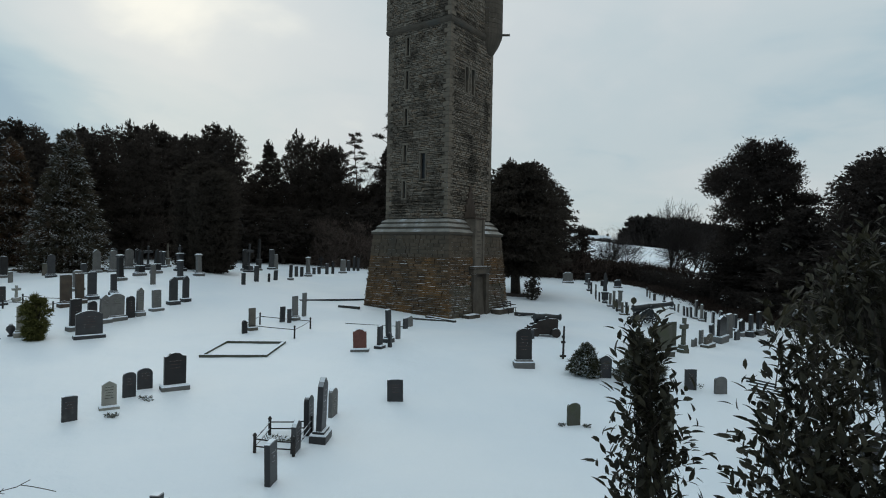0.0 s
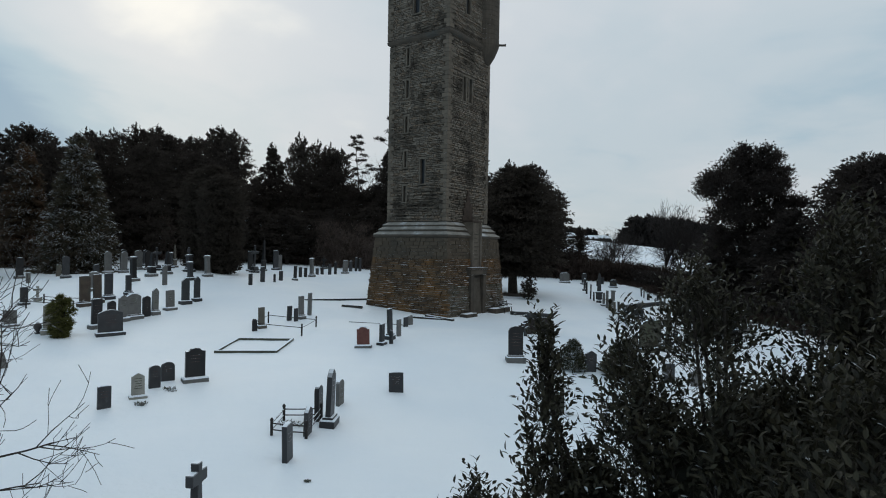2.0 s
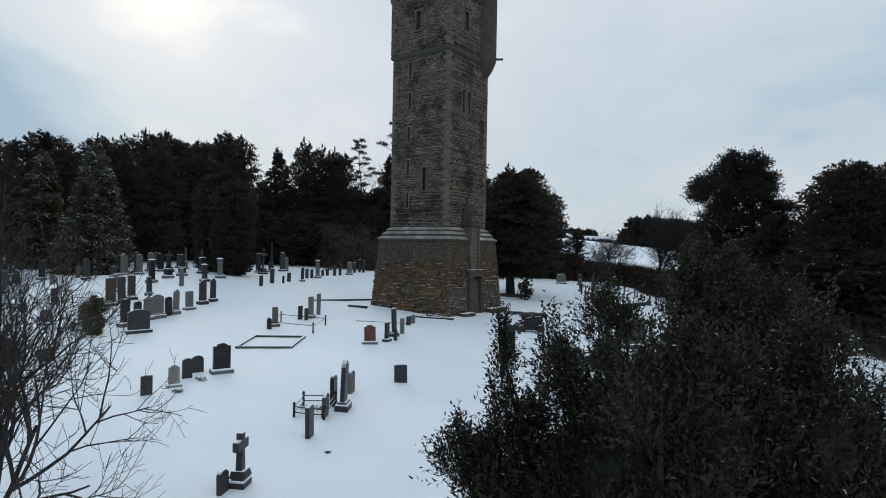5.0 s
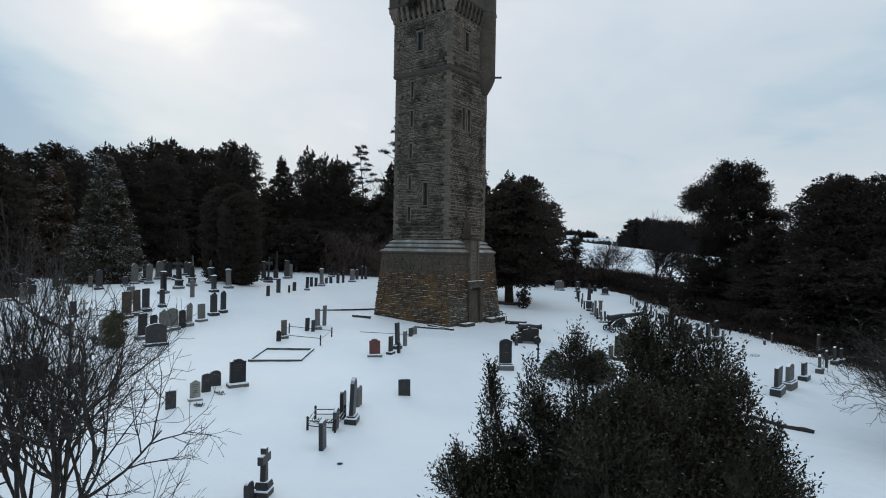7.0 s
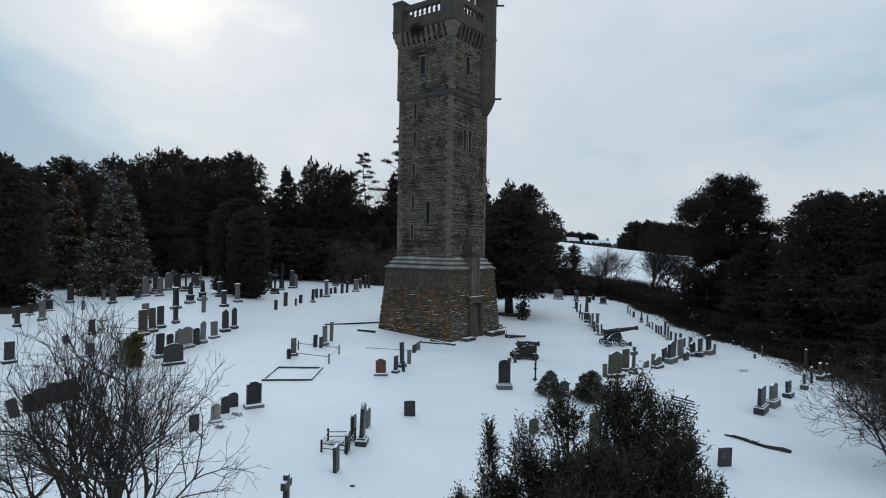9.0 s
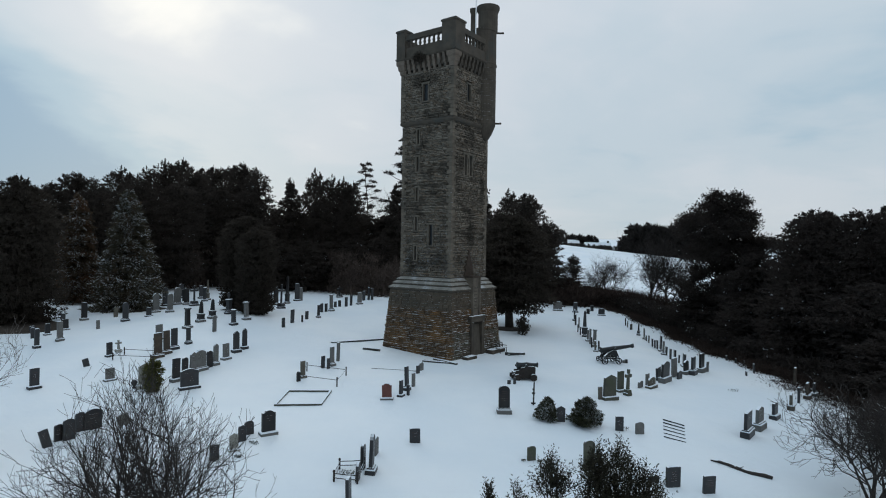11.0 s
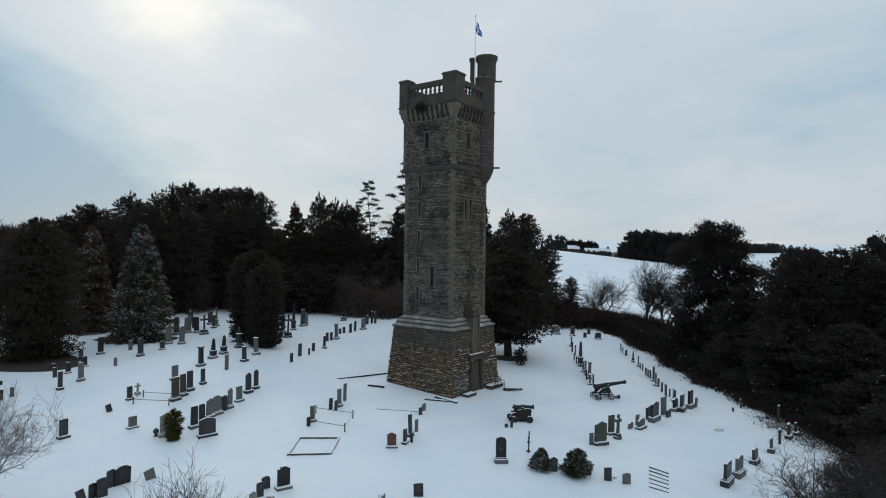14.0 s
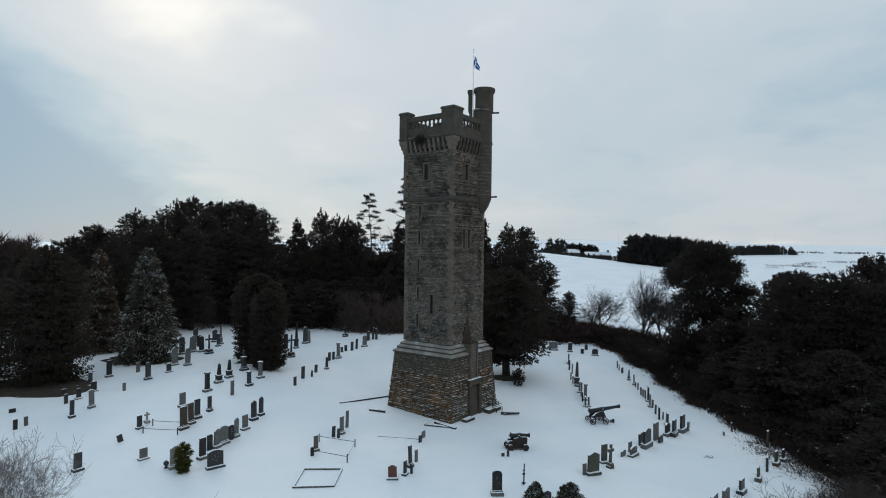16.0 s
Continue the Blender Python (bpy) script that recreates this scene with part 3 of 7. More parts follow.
# dressed quoins up the four corners, long and short in turn
quoins = []
for cx, cy in ((1, -1), (-1, -1), (1, 1), (-1, 1)):
    for half, z0, z1 in ((SH, SZ0 + 0.1, SZ1 - 0.1), (UH, 20.4, UZ1 + 0.7)):
        z, odd = z0, 0
        while z < z1 - 0.1:
            h = min(rng.uniform(0.27, 0.36), z1 - z)
            lx, ly = (0.52, 0.30) if odd else (0.30, 0.52)
            ho = half + 0.022 + rng.uniform(0, 0.01)
            xa, xb = sorted((cx * ho, cx * (half - lx)))
            ya, yb = sorted((cy * ho, cy * (half - ly)))
            bmq = bm_box(xa, xb, ya, yb, z + 0.008, z + h - 0.008, 0.018)
            quoins.append(([v.co.copy() for v in bmq.verts], [tuple(v.index for v in fa.verts) for fa in bmq.faces]) if not bmq.verts.index_update() else None)
            bmq.free()
            z, odd = z + h, 1 - odd
v, f = joined(quoins)
tagged(mesh_obj("quoin_work", v, f, surface("quoin_stone", (0.078, 0.065, 0.050), (0.155, 0.129, 0.100), 1.6, 25, 0.82, 0.02, (0.046, 0.041, 0.033), 0.45, (0.5, 0.68), 0.3, (0.7, 0.95), island=True), tower, "dressed pale quoins"), kind="stuff")

M["window_stone"] = surface("window_dressings", (0.068, 0.058, 0.046), (0.138, 0.119, 0.094), 1.8, 25, 0.85, 0.01, (0.06, 0.057, 0.05), 0.5, (0.5, 0.7))
# windows: near-black panels paint the unlit inside of each opening, with dressed jambs, lintel and sill
for face, c, w, s, t in SLITS:
    n, u = FACES[face]
    half = SH if t < 20 else UH
    rot = Matrix((u, -n, Vector((0, 0, 1)))).transposed().to_4x4()
    place = Matrix.Translation(n * half + u * c) @ rot
    win = part("window", bm_box(-w, w, 0.20, 0.27, s, t), "void", tower, "dark unglazed window slit")
    win.matrix_basis = place
    for name, box in (("jamb", (-w - 0.13, -w, 0.0, 0.26, s, t)), ("jamb", (w, w + 0.13, 0.0, 0.26, s, t)),
                      ("lintel", (-w - 0.2, w + 0.2, -0.005, 0.26, t, t + 0.16)), ("sill", (-w - 0.16, w + 0.16, -0.02, 0.26, s - 0.11, s))):
        part(name, bm_box(*box, 0.012), "window_stone", win)

# corbel table, cornice and parapet
CZ = 24.62
M["corbel_stone"] = surface("corbel_stone", (0.095, 0.074, 0.058), (0.165, 0.135, 0.108), 1.6, 25, 0.82, 0.01, (0.06, 0.053, 0.044), 0.6, (0.5, 0.68))
for face in range(4):
    n, u = FACES[face]
    rot = Matrix((u, -n, Vector((0, 0, 1)))).transposed().to_4x4()
    for i in range(10):
        c = (i - 4.5) * 0.56
        if face == 1 and c > 1.6:
            continue
        prof = [(0.15, 0), (-0.02, 0.02), (-0.07, 0.30), (-0.17, 0.42), (-0.19, 0.72), (-0.29, 0.86), (-0.31, 1.20), (0.15, 1.20)]
        bmc = bmesh.new()
        fa = bmc.faces.new([bmc.verts.new((-0.13, y, z)) for y, z in prof])
        ex = bmesh.ops.extrude_face_region(bmc, geom=[fa])
        bmesh.ops.translate(bmc, verts=[q for q in ex["geom"] if isinstance(q, bmesh.types.BMVert)], vec=(0.26, 0, 0))
        bmesh.ops.recalc_face_normals(bmc, faces=bmc.faces)
        # paler colour on face 0, the darker door colour on the other faces
        ob = part("corbel", bmc, "corbel_stone" if face == 0 else "door_stone", tower)
        ob.matrix_basis = Matrix.Translation(n * UH + u * c + Vector((0, 0, CZ))) @ rot
for cx, cy in ((1, -1), (-1, -1), (-1, 1)):
    bmc = bm_taper([(0.20, 0), (0.24, 0.3), (0.33, 0.42), (0.37, 0.72), (0.46, 0.86), (0.48, 1.2)])
    ob = part("corner_corbel", bmc, "corbel_stone", tower)
    ob.matrix_basis = Matrix.Translation((cx * (UH - 0.12), cy * (UH - 0.12), CZ))
part("wall_head", bm_box(-UH - 0.02, UH + 0.02, -UH - 0.02, UH + 0.02, CZ + 0.32, CZ + 1.2), "dressed_dark", tower)
loft([(3.16, 25.80), (3.26, 25.86), (3.32, 25.94), (3.32, 26.02), (3.18, 26.06)], "dressed_dark", "cornice", "dark weathered cornice with a thin line of snow")
part("roof_deck", bm_box(-3.0, 3.0, -3.0, 3.0, 26.0, 26.1), "snow", tower, "snow-covered roof deck")
for face in range(4):
    n, u = FACES[face]
    rot = Matrix((u, -n, Vector((0, 0, 1)))).transposed().to_4x4()
    base = Matrix.Translation(n * 3.12) @ rot
    end = 2.5 if face not in (1, 2) else 1.7
    a, b = (-2.5, end) if face == 1 else (-end if face == 2 else -2.5, 2.5)
    for name, z0, z1, d in (("parapet_wall", 26.04, 26.90, 0.30), ("coping", 27.58, 28.04, 0.38)):
        ob = part(name, bm_box(a, b, -d / 2 + 0.15, d / 2 + 0.15, z0, z1, 0.02), "dressed_dark", tower)
        ob.matrix_basis = base
    k = int((b - a) / 0.48)
    for i in range(k):
        x = a + (i + 0.5) * (b - a) / k
        bmb = bm_taper([(0.13, 0), (0.13, 0.07), (0.085, 0.11), (0.14, 0.27), (0.08, 0.48), (0.13, 0.60), (0.13, 0.69)], 8, 0)
        ob = part("baluster", bmb, "dressed_dark", tower, smooth=True)
        ob.matrix_basis = base @ Matrix.Translation((x, 0.15, 26.895))
for cx, cy, h, w in ((1, -1, 28.42, 0.72), (-1, -1, 28.42, 0.50), (-1, 1, 28.42, 0.50)):
    p = part("corner_pier", bm_taper([(w, 26.04), (w, h - 0.1), (w + 0.07, h - 0.04), (w + 0.07, h + 0.10), (w - 0.05, h + 0.20)]), "dressed_dark", tower)
    p.matrix_basis = Matrix.Translation((cx * (3.25 - w), cy * (3.25 - w), 0))

# round stair turret, corbelled out over one corner
TU = 2.42
tur = part("turret", bm_taper([(0.10, 18.7), (0.55, 19.2), (0.85, 19.7), (1.10, 20.3), (1.16, 20.5)] + [(1.16 - d, 20.5 + 0.36 * i + h) for i in range(1, 15) for d, h in ((0, -0.02), (0.022, -0.01), (0.022, 0.01), (0, 0.02))] + [(1.16, 25.9), (1.20, 26.0), (1.16, 26.1), (1.14, 28.9), (1.20, 28.98), (1.20, 29.12), (1.0, 29.2)], 28, 0), "dressed_dark", tower, "round weathered stair turret with flared cap")
tur.matrix_basis = Matrix.Translation((TU, TU, 0))
# the cap house stands to one side on the turret, with a slim flue beside it
part("cap_house", bm_taper([(0.90, 29.1), (0.90, 30.75), (1.02, 31.02), (1.06, 31.12), (1.06, 31.34), (0.80, 31.34), (0.80, 30.6)], 26, 0), "dressed_dark", tower, "round cap house with flared rim").matrix_basis = Matrix.Translation((TU + 0.27, TU + 0.20, 0))
part("flue", bm_taper([(0.27, 29.1), (0.26, 30.7), (0.35, 30.98), (0.36, 31.2), (0.22, 31.2), (0.22, 30.6)], 14, 0), "dressed_dark", tower, "slim stone flue with flared rim").matrix_basis = Matrix.Translation((TU - 0.80, TU - 0.58, 0))
for z, t, reach in ((20.72, 40, 0.62), (29.05, 40, 0.72), (25.95, 215, 0.5)):
    v, f = tube([(0, 0, 0), (reach * 0.6, 0, 0.0), (reach, 0, 0.03)], [0.10, 0.085, 0.10], 8)
    ob = mesh_obj("water_spout", v, f, "dressed_dark", tower, "projecting stone water spout")
    ob.matrix_basis = Matrix.Translation((TU + 1.1 * math.cos(radians(t)), TU + 1.1 * math.sin(radians(t)), z)) @ Matrix.Rotation(radians(t), 4, "Z")

# doorway in the plinth, with a carved panel and a pointed finial over it
DY = -0.05
door = part("door", bm_box(3.50, 3.56, DY - 0.62, DY + 0.62, -0.3, 2.75), "oak", tower, "dark closed plank door")
for y in (-0.45, -0.15, 0.15, 0.45):
    part("plank", bm_box(3.56, 3.585, DY + y - 0.14, DY + y + 0.14, -0.3, 2.72, 0.006), "oak", door)
part("ring_handle", bm_box(3.585, 3.63, DY + 0.30, DY + 0.36, 1.05, 1.25, 0.01), "iron", door)
surround = part("door_surround", bm_box(3.2, 3.92, DY - 1.02, DY - 0.62, -0.5, 2.8, 0.03), "door_stone", tower, "dressed stone door surround")
part("jamb", bm_box(3.2, 3.92, DY + 0.62, DY + 1.02, -0.5, 2.8, 0.03), "door_stone", surround)
part("lintel", bm_box(3.2, 3.92, DY - 1.06, DY + 1.06, 2.8, 3.18, 0.03), "door_stone", surround)
part("hood", bm_box(3.2, 3.98, DY - 1.12, DY + 1.12, 3.18, 3.34, 0.03), "door_stone", surround)
part("threshold", bm_box(3.4, 4.5, DY - 0.9, DY + 0.9, -0.6, -0.12, 0.03), "door_stone", surround)
M["dressed_mid"] = surface("carved_panel_stone", (0.070, 0.058, 0.046), (0.140, 0.118, 0.094), 1.6, 30, 0.82, 0.012, (0.06, 0.055, 0.047), 0.7, (0.5, 0.68))
panel = part("carved_panel", bm_box(2.80, 3.62, DY - 0.44, DY + 0.44, 3.34, 6.7, 0.03), M["dressed_mid"], tower, "tall pale carved panel over the door")
for y in (-0.52, 0.52):
    part("pilaster", bm_box(2.80, 3.72, DY + y - 0.10, DY + y + 0.10, 3.34, 6.62, 0.03), M["dressed_mid"], panel)
for i in range(7):
    part("inscription_bar", bm_box(3.61, 3.635, DY - 0.30, DY + 0.30 - 0.1 * (i % 3), 3.9 + 0.3 * i, 4.0 + 0.3 * i), "dressed_dark", panel)
part("panel_hood", bm_box(2.7, 3.70, DY - 0.64, DY + 0.64, 6.62, 6.78, 0.03), "soot", panel)
fin = part("finial", bm_profile([(-0.72, 0), (0.72, 0), (0.74, 0.3), (0.56, 0.42), (0.62, 0.85), (0.42, 0.98), (0.44, 1.3), (0.24, 1.42), (0.26, 1.75), (0.13, 1.86), (0.1, 2.3), (-0.1, 2.3), (-0.13, 1.86), (-0.26, 1.75), (-0.24, 1.42), (-0.44, 1.3), (-0.42, 0.98), (-0.62, 0.85), (-0.56, 0.42), (-0.74, 0.3)], -0.05, 0.25, 0.03), "soot", tower, "soot-black pointed carved finial")
fin.matrix_basis = Matrix.Translation((SH + 0.07, DY, 6.74)) @ Matrix.Rotation(radians(90), 4, "Z")

# flagpole and flag, blue with a white diagonal cross
pole = thing("flagpole", pose(2.16, 42.55, 26.1), "white-painted flagpole with a limp blue and white flag", "flagpole")
v, f = tube([(0, 0, 0), (0, 0, 4.0), (0, 0, 8.5)], [0.055, 0.05, 0.035], 10)
mesh_obj("pole", v, f, "white_paint", pole, smooth=True)
part("truck", bm_taper([(0.05, 8.5), (0.08, 8.55), (0.08, 8.62), (0.02, 8.68)], 10, 0), "white_paint", pole)
fv, ff, wv, wf = [], [], [], []
for i in range(9):
    for j in range(13):
        a, b = i / 8, j / 12
        x = 0.05 + 0.62 * a * (0.45 + 0.55 * b) + 0.05 * math.sin(7 * b + 3 * a)
        y = 0.10 * math.sin(9 * a + 4 * b) * a
        fv.append((x, y, 8.0 - 1.15 * b - 0.35 * a))
for i in range(8):
    for j in range(12):
        q = (i * 13 + j, i * 13 + j + 1, (i + 1) * 13 + j + 1, (i + 1) * 13 + j)
        cross = abs(i + 0.5 - (j + 0.5) * 8 / 12) < 0.6 or abs(8 - i - 0.5 - (j + 0.5) * 8 / 12) < 0.6
        (wf if cross else ff).append(q)
flag = mesh_obj("flag", fv, ff, "flag_blue", pole, "limp blue flag with white diagonal cross")
mesh_obj("white_cross", fv, wf, "flag_white", flag)

# low stone seats against the plinth and odd timbers round its foot
for (a, b, c, d, z), lab in zip(((4.0, 4.6, -2.6, -1.2, 0.42), (4.0, 4.7, 1.15, 3.3, 0.55)), ("seat", "block")):
    ob = part("stone_" + lab, bm_box(a, b, c, d, -0.8, z - 0.3, 0.04), "door_stone", tower, "low snow-topped stone ledge at the tower foot")


def litter_shade_patch(x, y, rx, ry, name="needle_litter"):
    n = 40
    vs, fs = [], []
    for k, s in enumerate((0.0, 0.45, 0.8, 1.0)):
        for i in range(n):
            t = 2 * math.pi * i / n
            w = 1 + (0.22 * noise.noise((3 * math.cos(t), 3 * math.sin(t), x)) + 0.12 * noise.noise((9 * math.cos(t), 9 * math.sin(t), y))) * s
            px, py = x + rx * s * w * math.cos(t), y + ry * s * w * math.sin(t)
            vs.append((px, py, gz(px, py) + (0.09 if s < 1 else -0.05)))
    for k in range(3):
        for i in range(n):
            j = (i + 1) % n
            fs.append((k * n + i, k * n + j, (k + 1) * n + j, (k + 1) * n + i))
    ob = mesh_obj(name, vs, fs, "litter", smooth=True)
    return tagged(ob, "brown patch of bare needle litter and painted shade under the tree", "litter", kind="stuff")


def rail_thing(name, label, category, a, b, size, mat="timber", lift=0.0):
    """A straight timber, kerb or pole lying on the snow between two places."""
    a, b = Vector((*a, gz(*a) + lift)), Vector((*b, gz(*b) + lift))
    d = b - a
    rot = d.to_track_quat("X", "Z").to_matrix().to_4x4()
    bm = bm_box(0, d.length, -size[0] / 2, size[0] / 2, -0.08, size[1], min(size) * 0.15)
    for vtx in bm.verts:
        vtx.co.z += 0.3 * size[1] * noise.noise((vtx.co.x * 1.7, 3.0, a.x))
    ob = part(name, bm, mat, None)
    ob.matrix_basis = Matrix.Translation(a) @ rot
    return tagged(ob, label, category)


rail_thing("low_wall", "low dark stone edging half buried in snow by the tower", "wall", (-10.2, 42.2), (-5.3, 46.4), (0.20, 0.10), "d")
rail_thing("timber_beam", "dark timber beam lying in the snow by the tower", "beam", (-7.2, 40.95), (-5.7, 40.7), (0.28, 0.18))
rail_thing("timber_beam", "snow-topped plank lying at the tower corner", "beam", (-1.0, 38.55), (0.85, 37.05), (0.28, 0.16))
rail_thing("timber_beam", "dark beam lying beside the tower foot", "beam", (-1.9, 37.9), (0.5, 37.5), (0.4, 0.10))

# ---- headstones ----
COLOUR = {"d": "dark grey granite", "k": "polished black granite", "r": "red granite", "n": "reddish-brown granite", "s": "weathered sandstone",
          "g": "grey granite", "l": "pale lichened stone", "m": "mossy green-grey stone", "w": "pale mauve-grey granite", "b": "brown sandstone"}
SHAPE = {"slab": "square-topped", "peak": "gable-topped", "round": "round-topped", "ogee": "shouldered", "wide": "broad low", "cross": "cross-shaped",
         "obelisk": "obelisk-shaped", "pillar": "square pillar", "urn_pillar": "urn-topped pillar", "urn": "small urn-shaped", "post": "narrow"}
pick = random.Random(11)


def outline(shape, w, h):
    a = w / 2
    if shape == "peak":
        return [(-a, 0), (a, 0), (a * 0.97, h * 0.86), (a * 0.55, h * 0.93), (0, h), (-a * 0.55, h * 0.93), (-a * 0.97, h * 0.86)]
    if shape == "round":
        k = min(0.35 * h, a * 0.8)
        return [(-a, 0), (a, 0)] + [(a * math.cos(t), h - k + k * math.sin(t)) for t in np.linspace(0.05, math.pi - 0.05, 11)]
    if shape == "ogee":
        return [(-a, 0), (a, 0), (a, h * 0.90), (a * 0.72, h * 0.905), (a * 0.58, h * 0.93), (a * 0.4, h * 0.975), (0.0, h), (-a * 0.4, h * 0.975), (-a * 0.58, h * 0.93), (-a * 0.72, h * 0.905), (-a, h * 0.90)]
    if shape == "wide":
        return [(-a, 0), (a, 0)] + [(a * c, h * (0.86 + 0.14 * math.cos(c * 1.5))) for c in np.linspace(1, -1, 9)]
    return [(-a, 0), (a, 0), (a, h * 0.985), (a * 0.5, h), (-a * 0.5, h), (-a, h * 0.985)]


def headstone(spec, x, y, w, h, face, group):
    spec, _, stone = spec.partition(":")
    stone = stone or pick.choice("ddddddddkkkkkksgggd")
    lean = pick.uniform(8, 13) if spec.startswith("lean_") else 0.0
    spec = spec.replace("lean_", "")
    based = spec.endswith("_base")
    shape = spec[:-5] if based else spec
    h = max(h, 0.3)
    w = w * (0.82 if y > 30 else 0.92)
    label = f"{SHAPE[shape]} {COLOUR[stone]} {'monument' if shape in ('obelisk', 'pillar', 'urn_pillar') else 'headstone'}" + (" on a stepped base" if based else " leaning over in the snow" if lean else " standing in the snow")
    ob = thing("headstone", pose(x, y, gz(x, y) - 0.03, pick.uniform(-2.2, 2.2) - lean * 0.6, pick.uniform(-1.6, 1.6) - lean, face + 90 + pick.uniform(-5, 5)), label, "gravestone", "churchyard gravestones")
    foot = 0.0
    t = 0.07 + 0.04 * min(h, 1.4) + (0.02 if w > 0.6 else 0)
    light = "g" if stone in "kr" else stone
    if based or shape in ("pillar", "obelisk", "urn_pillar"):
        foot = (0.27 if group in ("right_end", "right_cluster") else 0.14) * min(h, 1.6)
        grow = 0.10 if w > 0.45 else 0.07
        part("base", bm_box(-w / 2 - grow, w / 2 + grow, -t - grow, t + grow, -0.25, foot, 0.02), light, ob)
        part("snow_cap", bm_box(-w / 2 - grow + 0.012, w / 2 + grow - 0.012, -t - grow + 0.012, t + grow - 0.012, foot - 0.004, foot + pick.uniform(0.025, 0.05), 0.014), "snowcap", ob, "snow lying on the base")
        if h > 1.3 and pick.random() < 0.6:
            part("upper_base", bm_box(-w / 2 - grow * 0.35, w / 2 + grow * 0.35, -t - grow * 0.35, t + grow * 0.35, foot, foot + 0.10, 0.015), light, ob)
            foot += 0.10
    top = h - foot
    if shape == "cross":
        c = min(0.13, w * 0.42)
        arm = min(max(w * 0.85, 0.22), 0.5)
        zc = foot + top * 0.72
        part("cross", bm_profile([(-c * 0.9, foot), (c * 0.9, foot), (c * 0.62, zc - c), (arm, zc - c * 0.9), (arm, zc + c * 0.9), (c * 0.62, zc + c), (c * 0.7, h), (-c * 0.7, h), (-c * 0.62, zc + c), (-arm, zc + c * 0.9), (-arm, zc - c * 0.9), (-c * 0.62, zc - c)], -0.08, 0.08, 0.015), stone, ob)
        if based:
            part("plinth", bm_taper([(max(w * 0.42, 0.2), foot - 0.02), (max(w * 0.32, 0.16), foot + 0.14 * top)]), stone, ob)
    elif shape == "obelisk":
        r = max(0.10, w * 0.24)
        part("pedestal", bm_taper([(r * 1.5, foot), (r * 1.5, foot + top * 0.22), (r * 1.75, foot + top * 0.24), (r * 1.75, foot + top * 0.28), (r * 1.2, foot + top * 0.31)]), stone, ob)
        part("shaft", bm_taper([(r, foot + top * 0.31), (r * 0.62, h - r), (0.02, h)]), stone, ob)
    elif shape in ("pillar", "urn_pillar"):
        r = max(0.14, w * 0.30)
        cap = h if shape == "pillar" else foot + top * 0.66
        part("shaft", bm_taper([(r * 1.15, foot), (r * 1.1, foot + 0.08), (r * 0.92, foot + 0.12), (r * 0.86, cap - 0.22)]), stone, ob)
        part("cap", bm_taper([(r * 0.9, cap - 0.22), (r * 1.2, cap - 0.15), (r * 1.2, cap - 0.07), (r * 0.5, cap)]), stone, ob)
        if shape == "urn_pillar":
            k = h - cap
            part("urn", bm_taper([(0.06, cap - 0.02), (0.05, cap + k * 0.15), (0.17, cap + k * 0.5), (0.16, cap + k * 0.7), (0.07, cap + k * 0.82), (0.10, cap + k * 0.88), (0.02, h)], 12, 0), stone, ob, smooth=True)
    elif shape == "urn":
        part("urn", bm_taper([(0.13, -0.1), (0.13, 0.06), (0.06, 0.12), (0.19, h * 0.55), (0.16, h * 0.75), (0.09, h * 0.85), (0.05, h)], 12, 0), stone, ob, smooth=True)
    elif shape == "post":
        part("shaft", bm_taper([(0.075, -0.2), (0.07, h - 0.05), (0.03, h)]), stone, ob)
    else:
        bm = bm_profile(outline(shape, w, top + 0.12), -t * 0.62, t * 0.62, 0.012)
        for vtx in bm.verts:
            vtx.co.z += foot - 0.12
        slab = part("slab", bm, stone, ob)
        if shape in ("slab", "wide", "ogee") and pick.random() < 0.65:
            part("snow_cap", bm_box(-w * 0.30, w * pick.uniform(0.25, 0.34), -t * 0.5, t * 0.55, h - 0.03, h + pick.uniform(0.012, 0.03), 0.01), "snowcap", ob, "snow lying on the top")
        if h > 0.7 and w > 0.36 and stone in "ldkwgs" and y < 34:
            # worn lettering that cannot be read, as shallow bars
            rows = pick.randint(3, 5)
            tone = "m" if stone in "lwgs" else "n"
            for i in range(rows):
                half = w * pick.uniform(0.18, 0.34)
                z = foot + top * (0.74 - 0.105 * i)
                part("lettering_bar", bm_box(-half, half, -t * 0.62 - 0.004, -t * 0.62 + 0.004, z, z + 0.022), tone, slab)
    return ob


def lay_row(group, face, stones):
    for s, x, y, w, h in stones:
        headstone(s, x, y, w, h, face, group)


# near left
lay_row("near_left", -52, [
    ("slab:d", -10.26, 16.28, 0.41, 0.73), ("peak_base:l", -9.80, 17.41, 0.43, 0.88), ("round:d", -9.82, 18.55, 0.41, 0.86),
    ("round:d", -9.80, 19.50, 0.50, 0.75), ("ogee_base:k", -8.88, 19.65, 0.74, 1.28)])
# near middle
lay_row("near_middle", -8, [
    ("slab:d", -3.73, 13.09, 0.48, 0.97), ("peak_base:d", -3.21, 15.87, 0.56, 1.73), ("round:g", -3.24, 17.80, 0.48, 0.89),
    ("round:k", -3.62, 16.27, 0.50, 1.10), ("peak:d", -3.66, 14.97, 0.50, 0.85)])
# near front
lay_row("near_front", -88, [
    ("slab:d", -1.49, 19.48, 0.57, 0.75), ("ogee_base:r", -3.53, 25.59, 0.63, 1.00), ("round_base:k", 3.37, 23.87, 0.69, 1.57),
    ("peak:d", 6.44, 23.06, 0.53, 0.93), ("slab:d", 9.56, 22.48, 0.47, 0.80), ("round:g", 10.59, 22.22, 0.52, 0.68)])
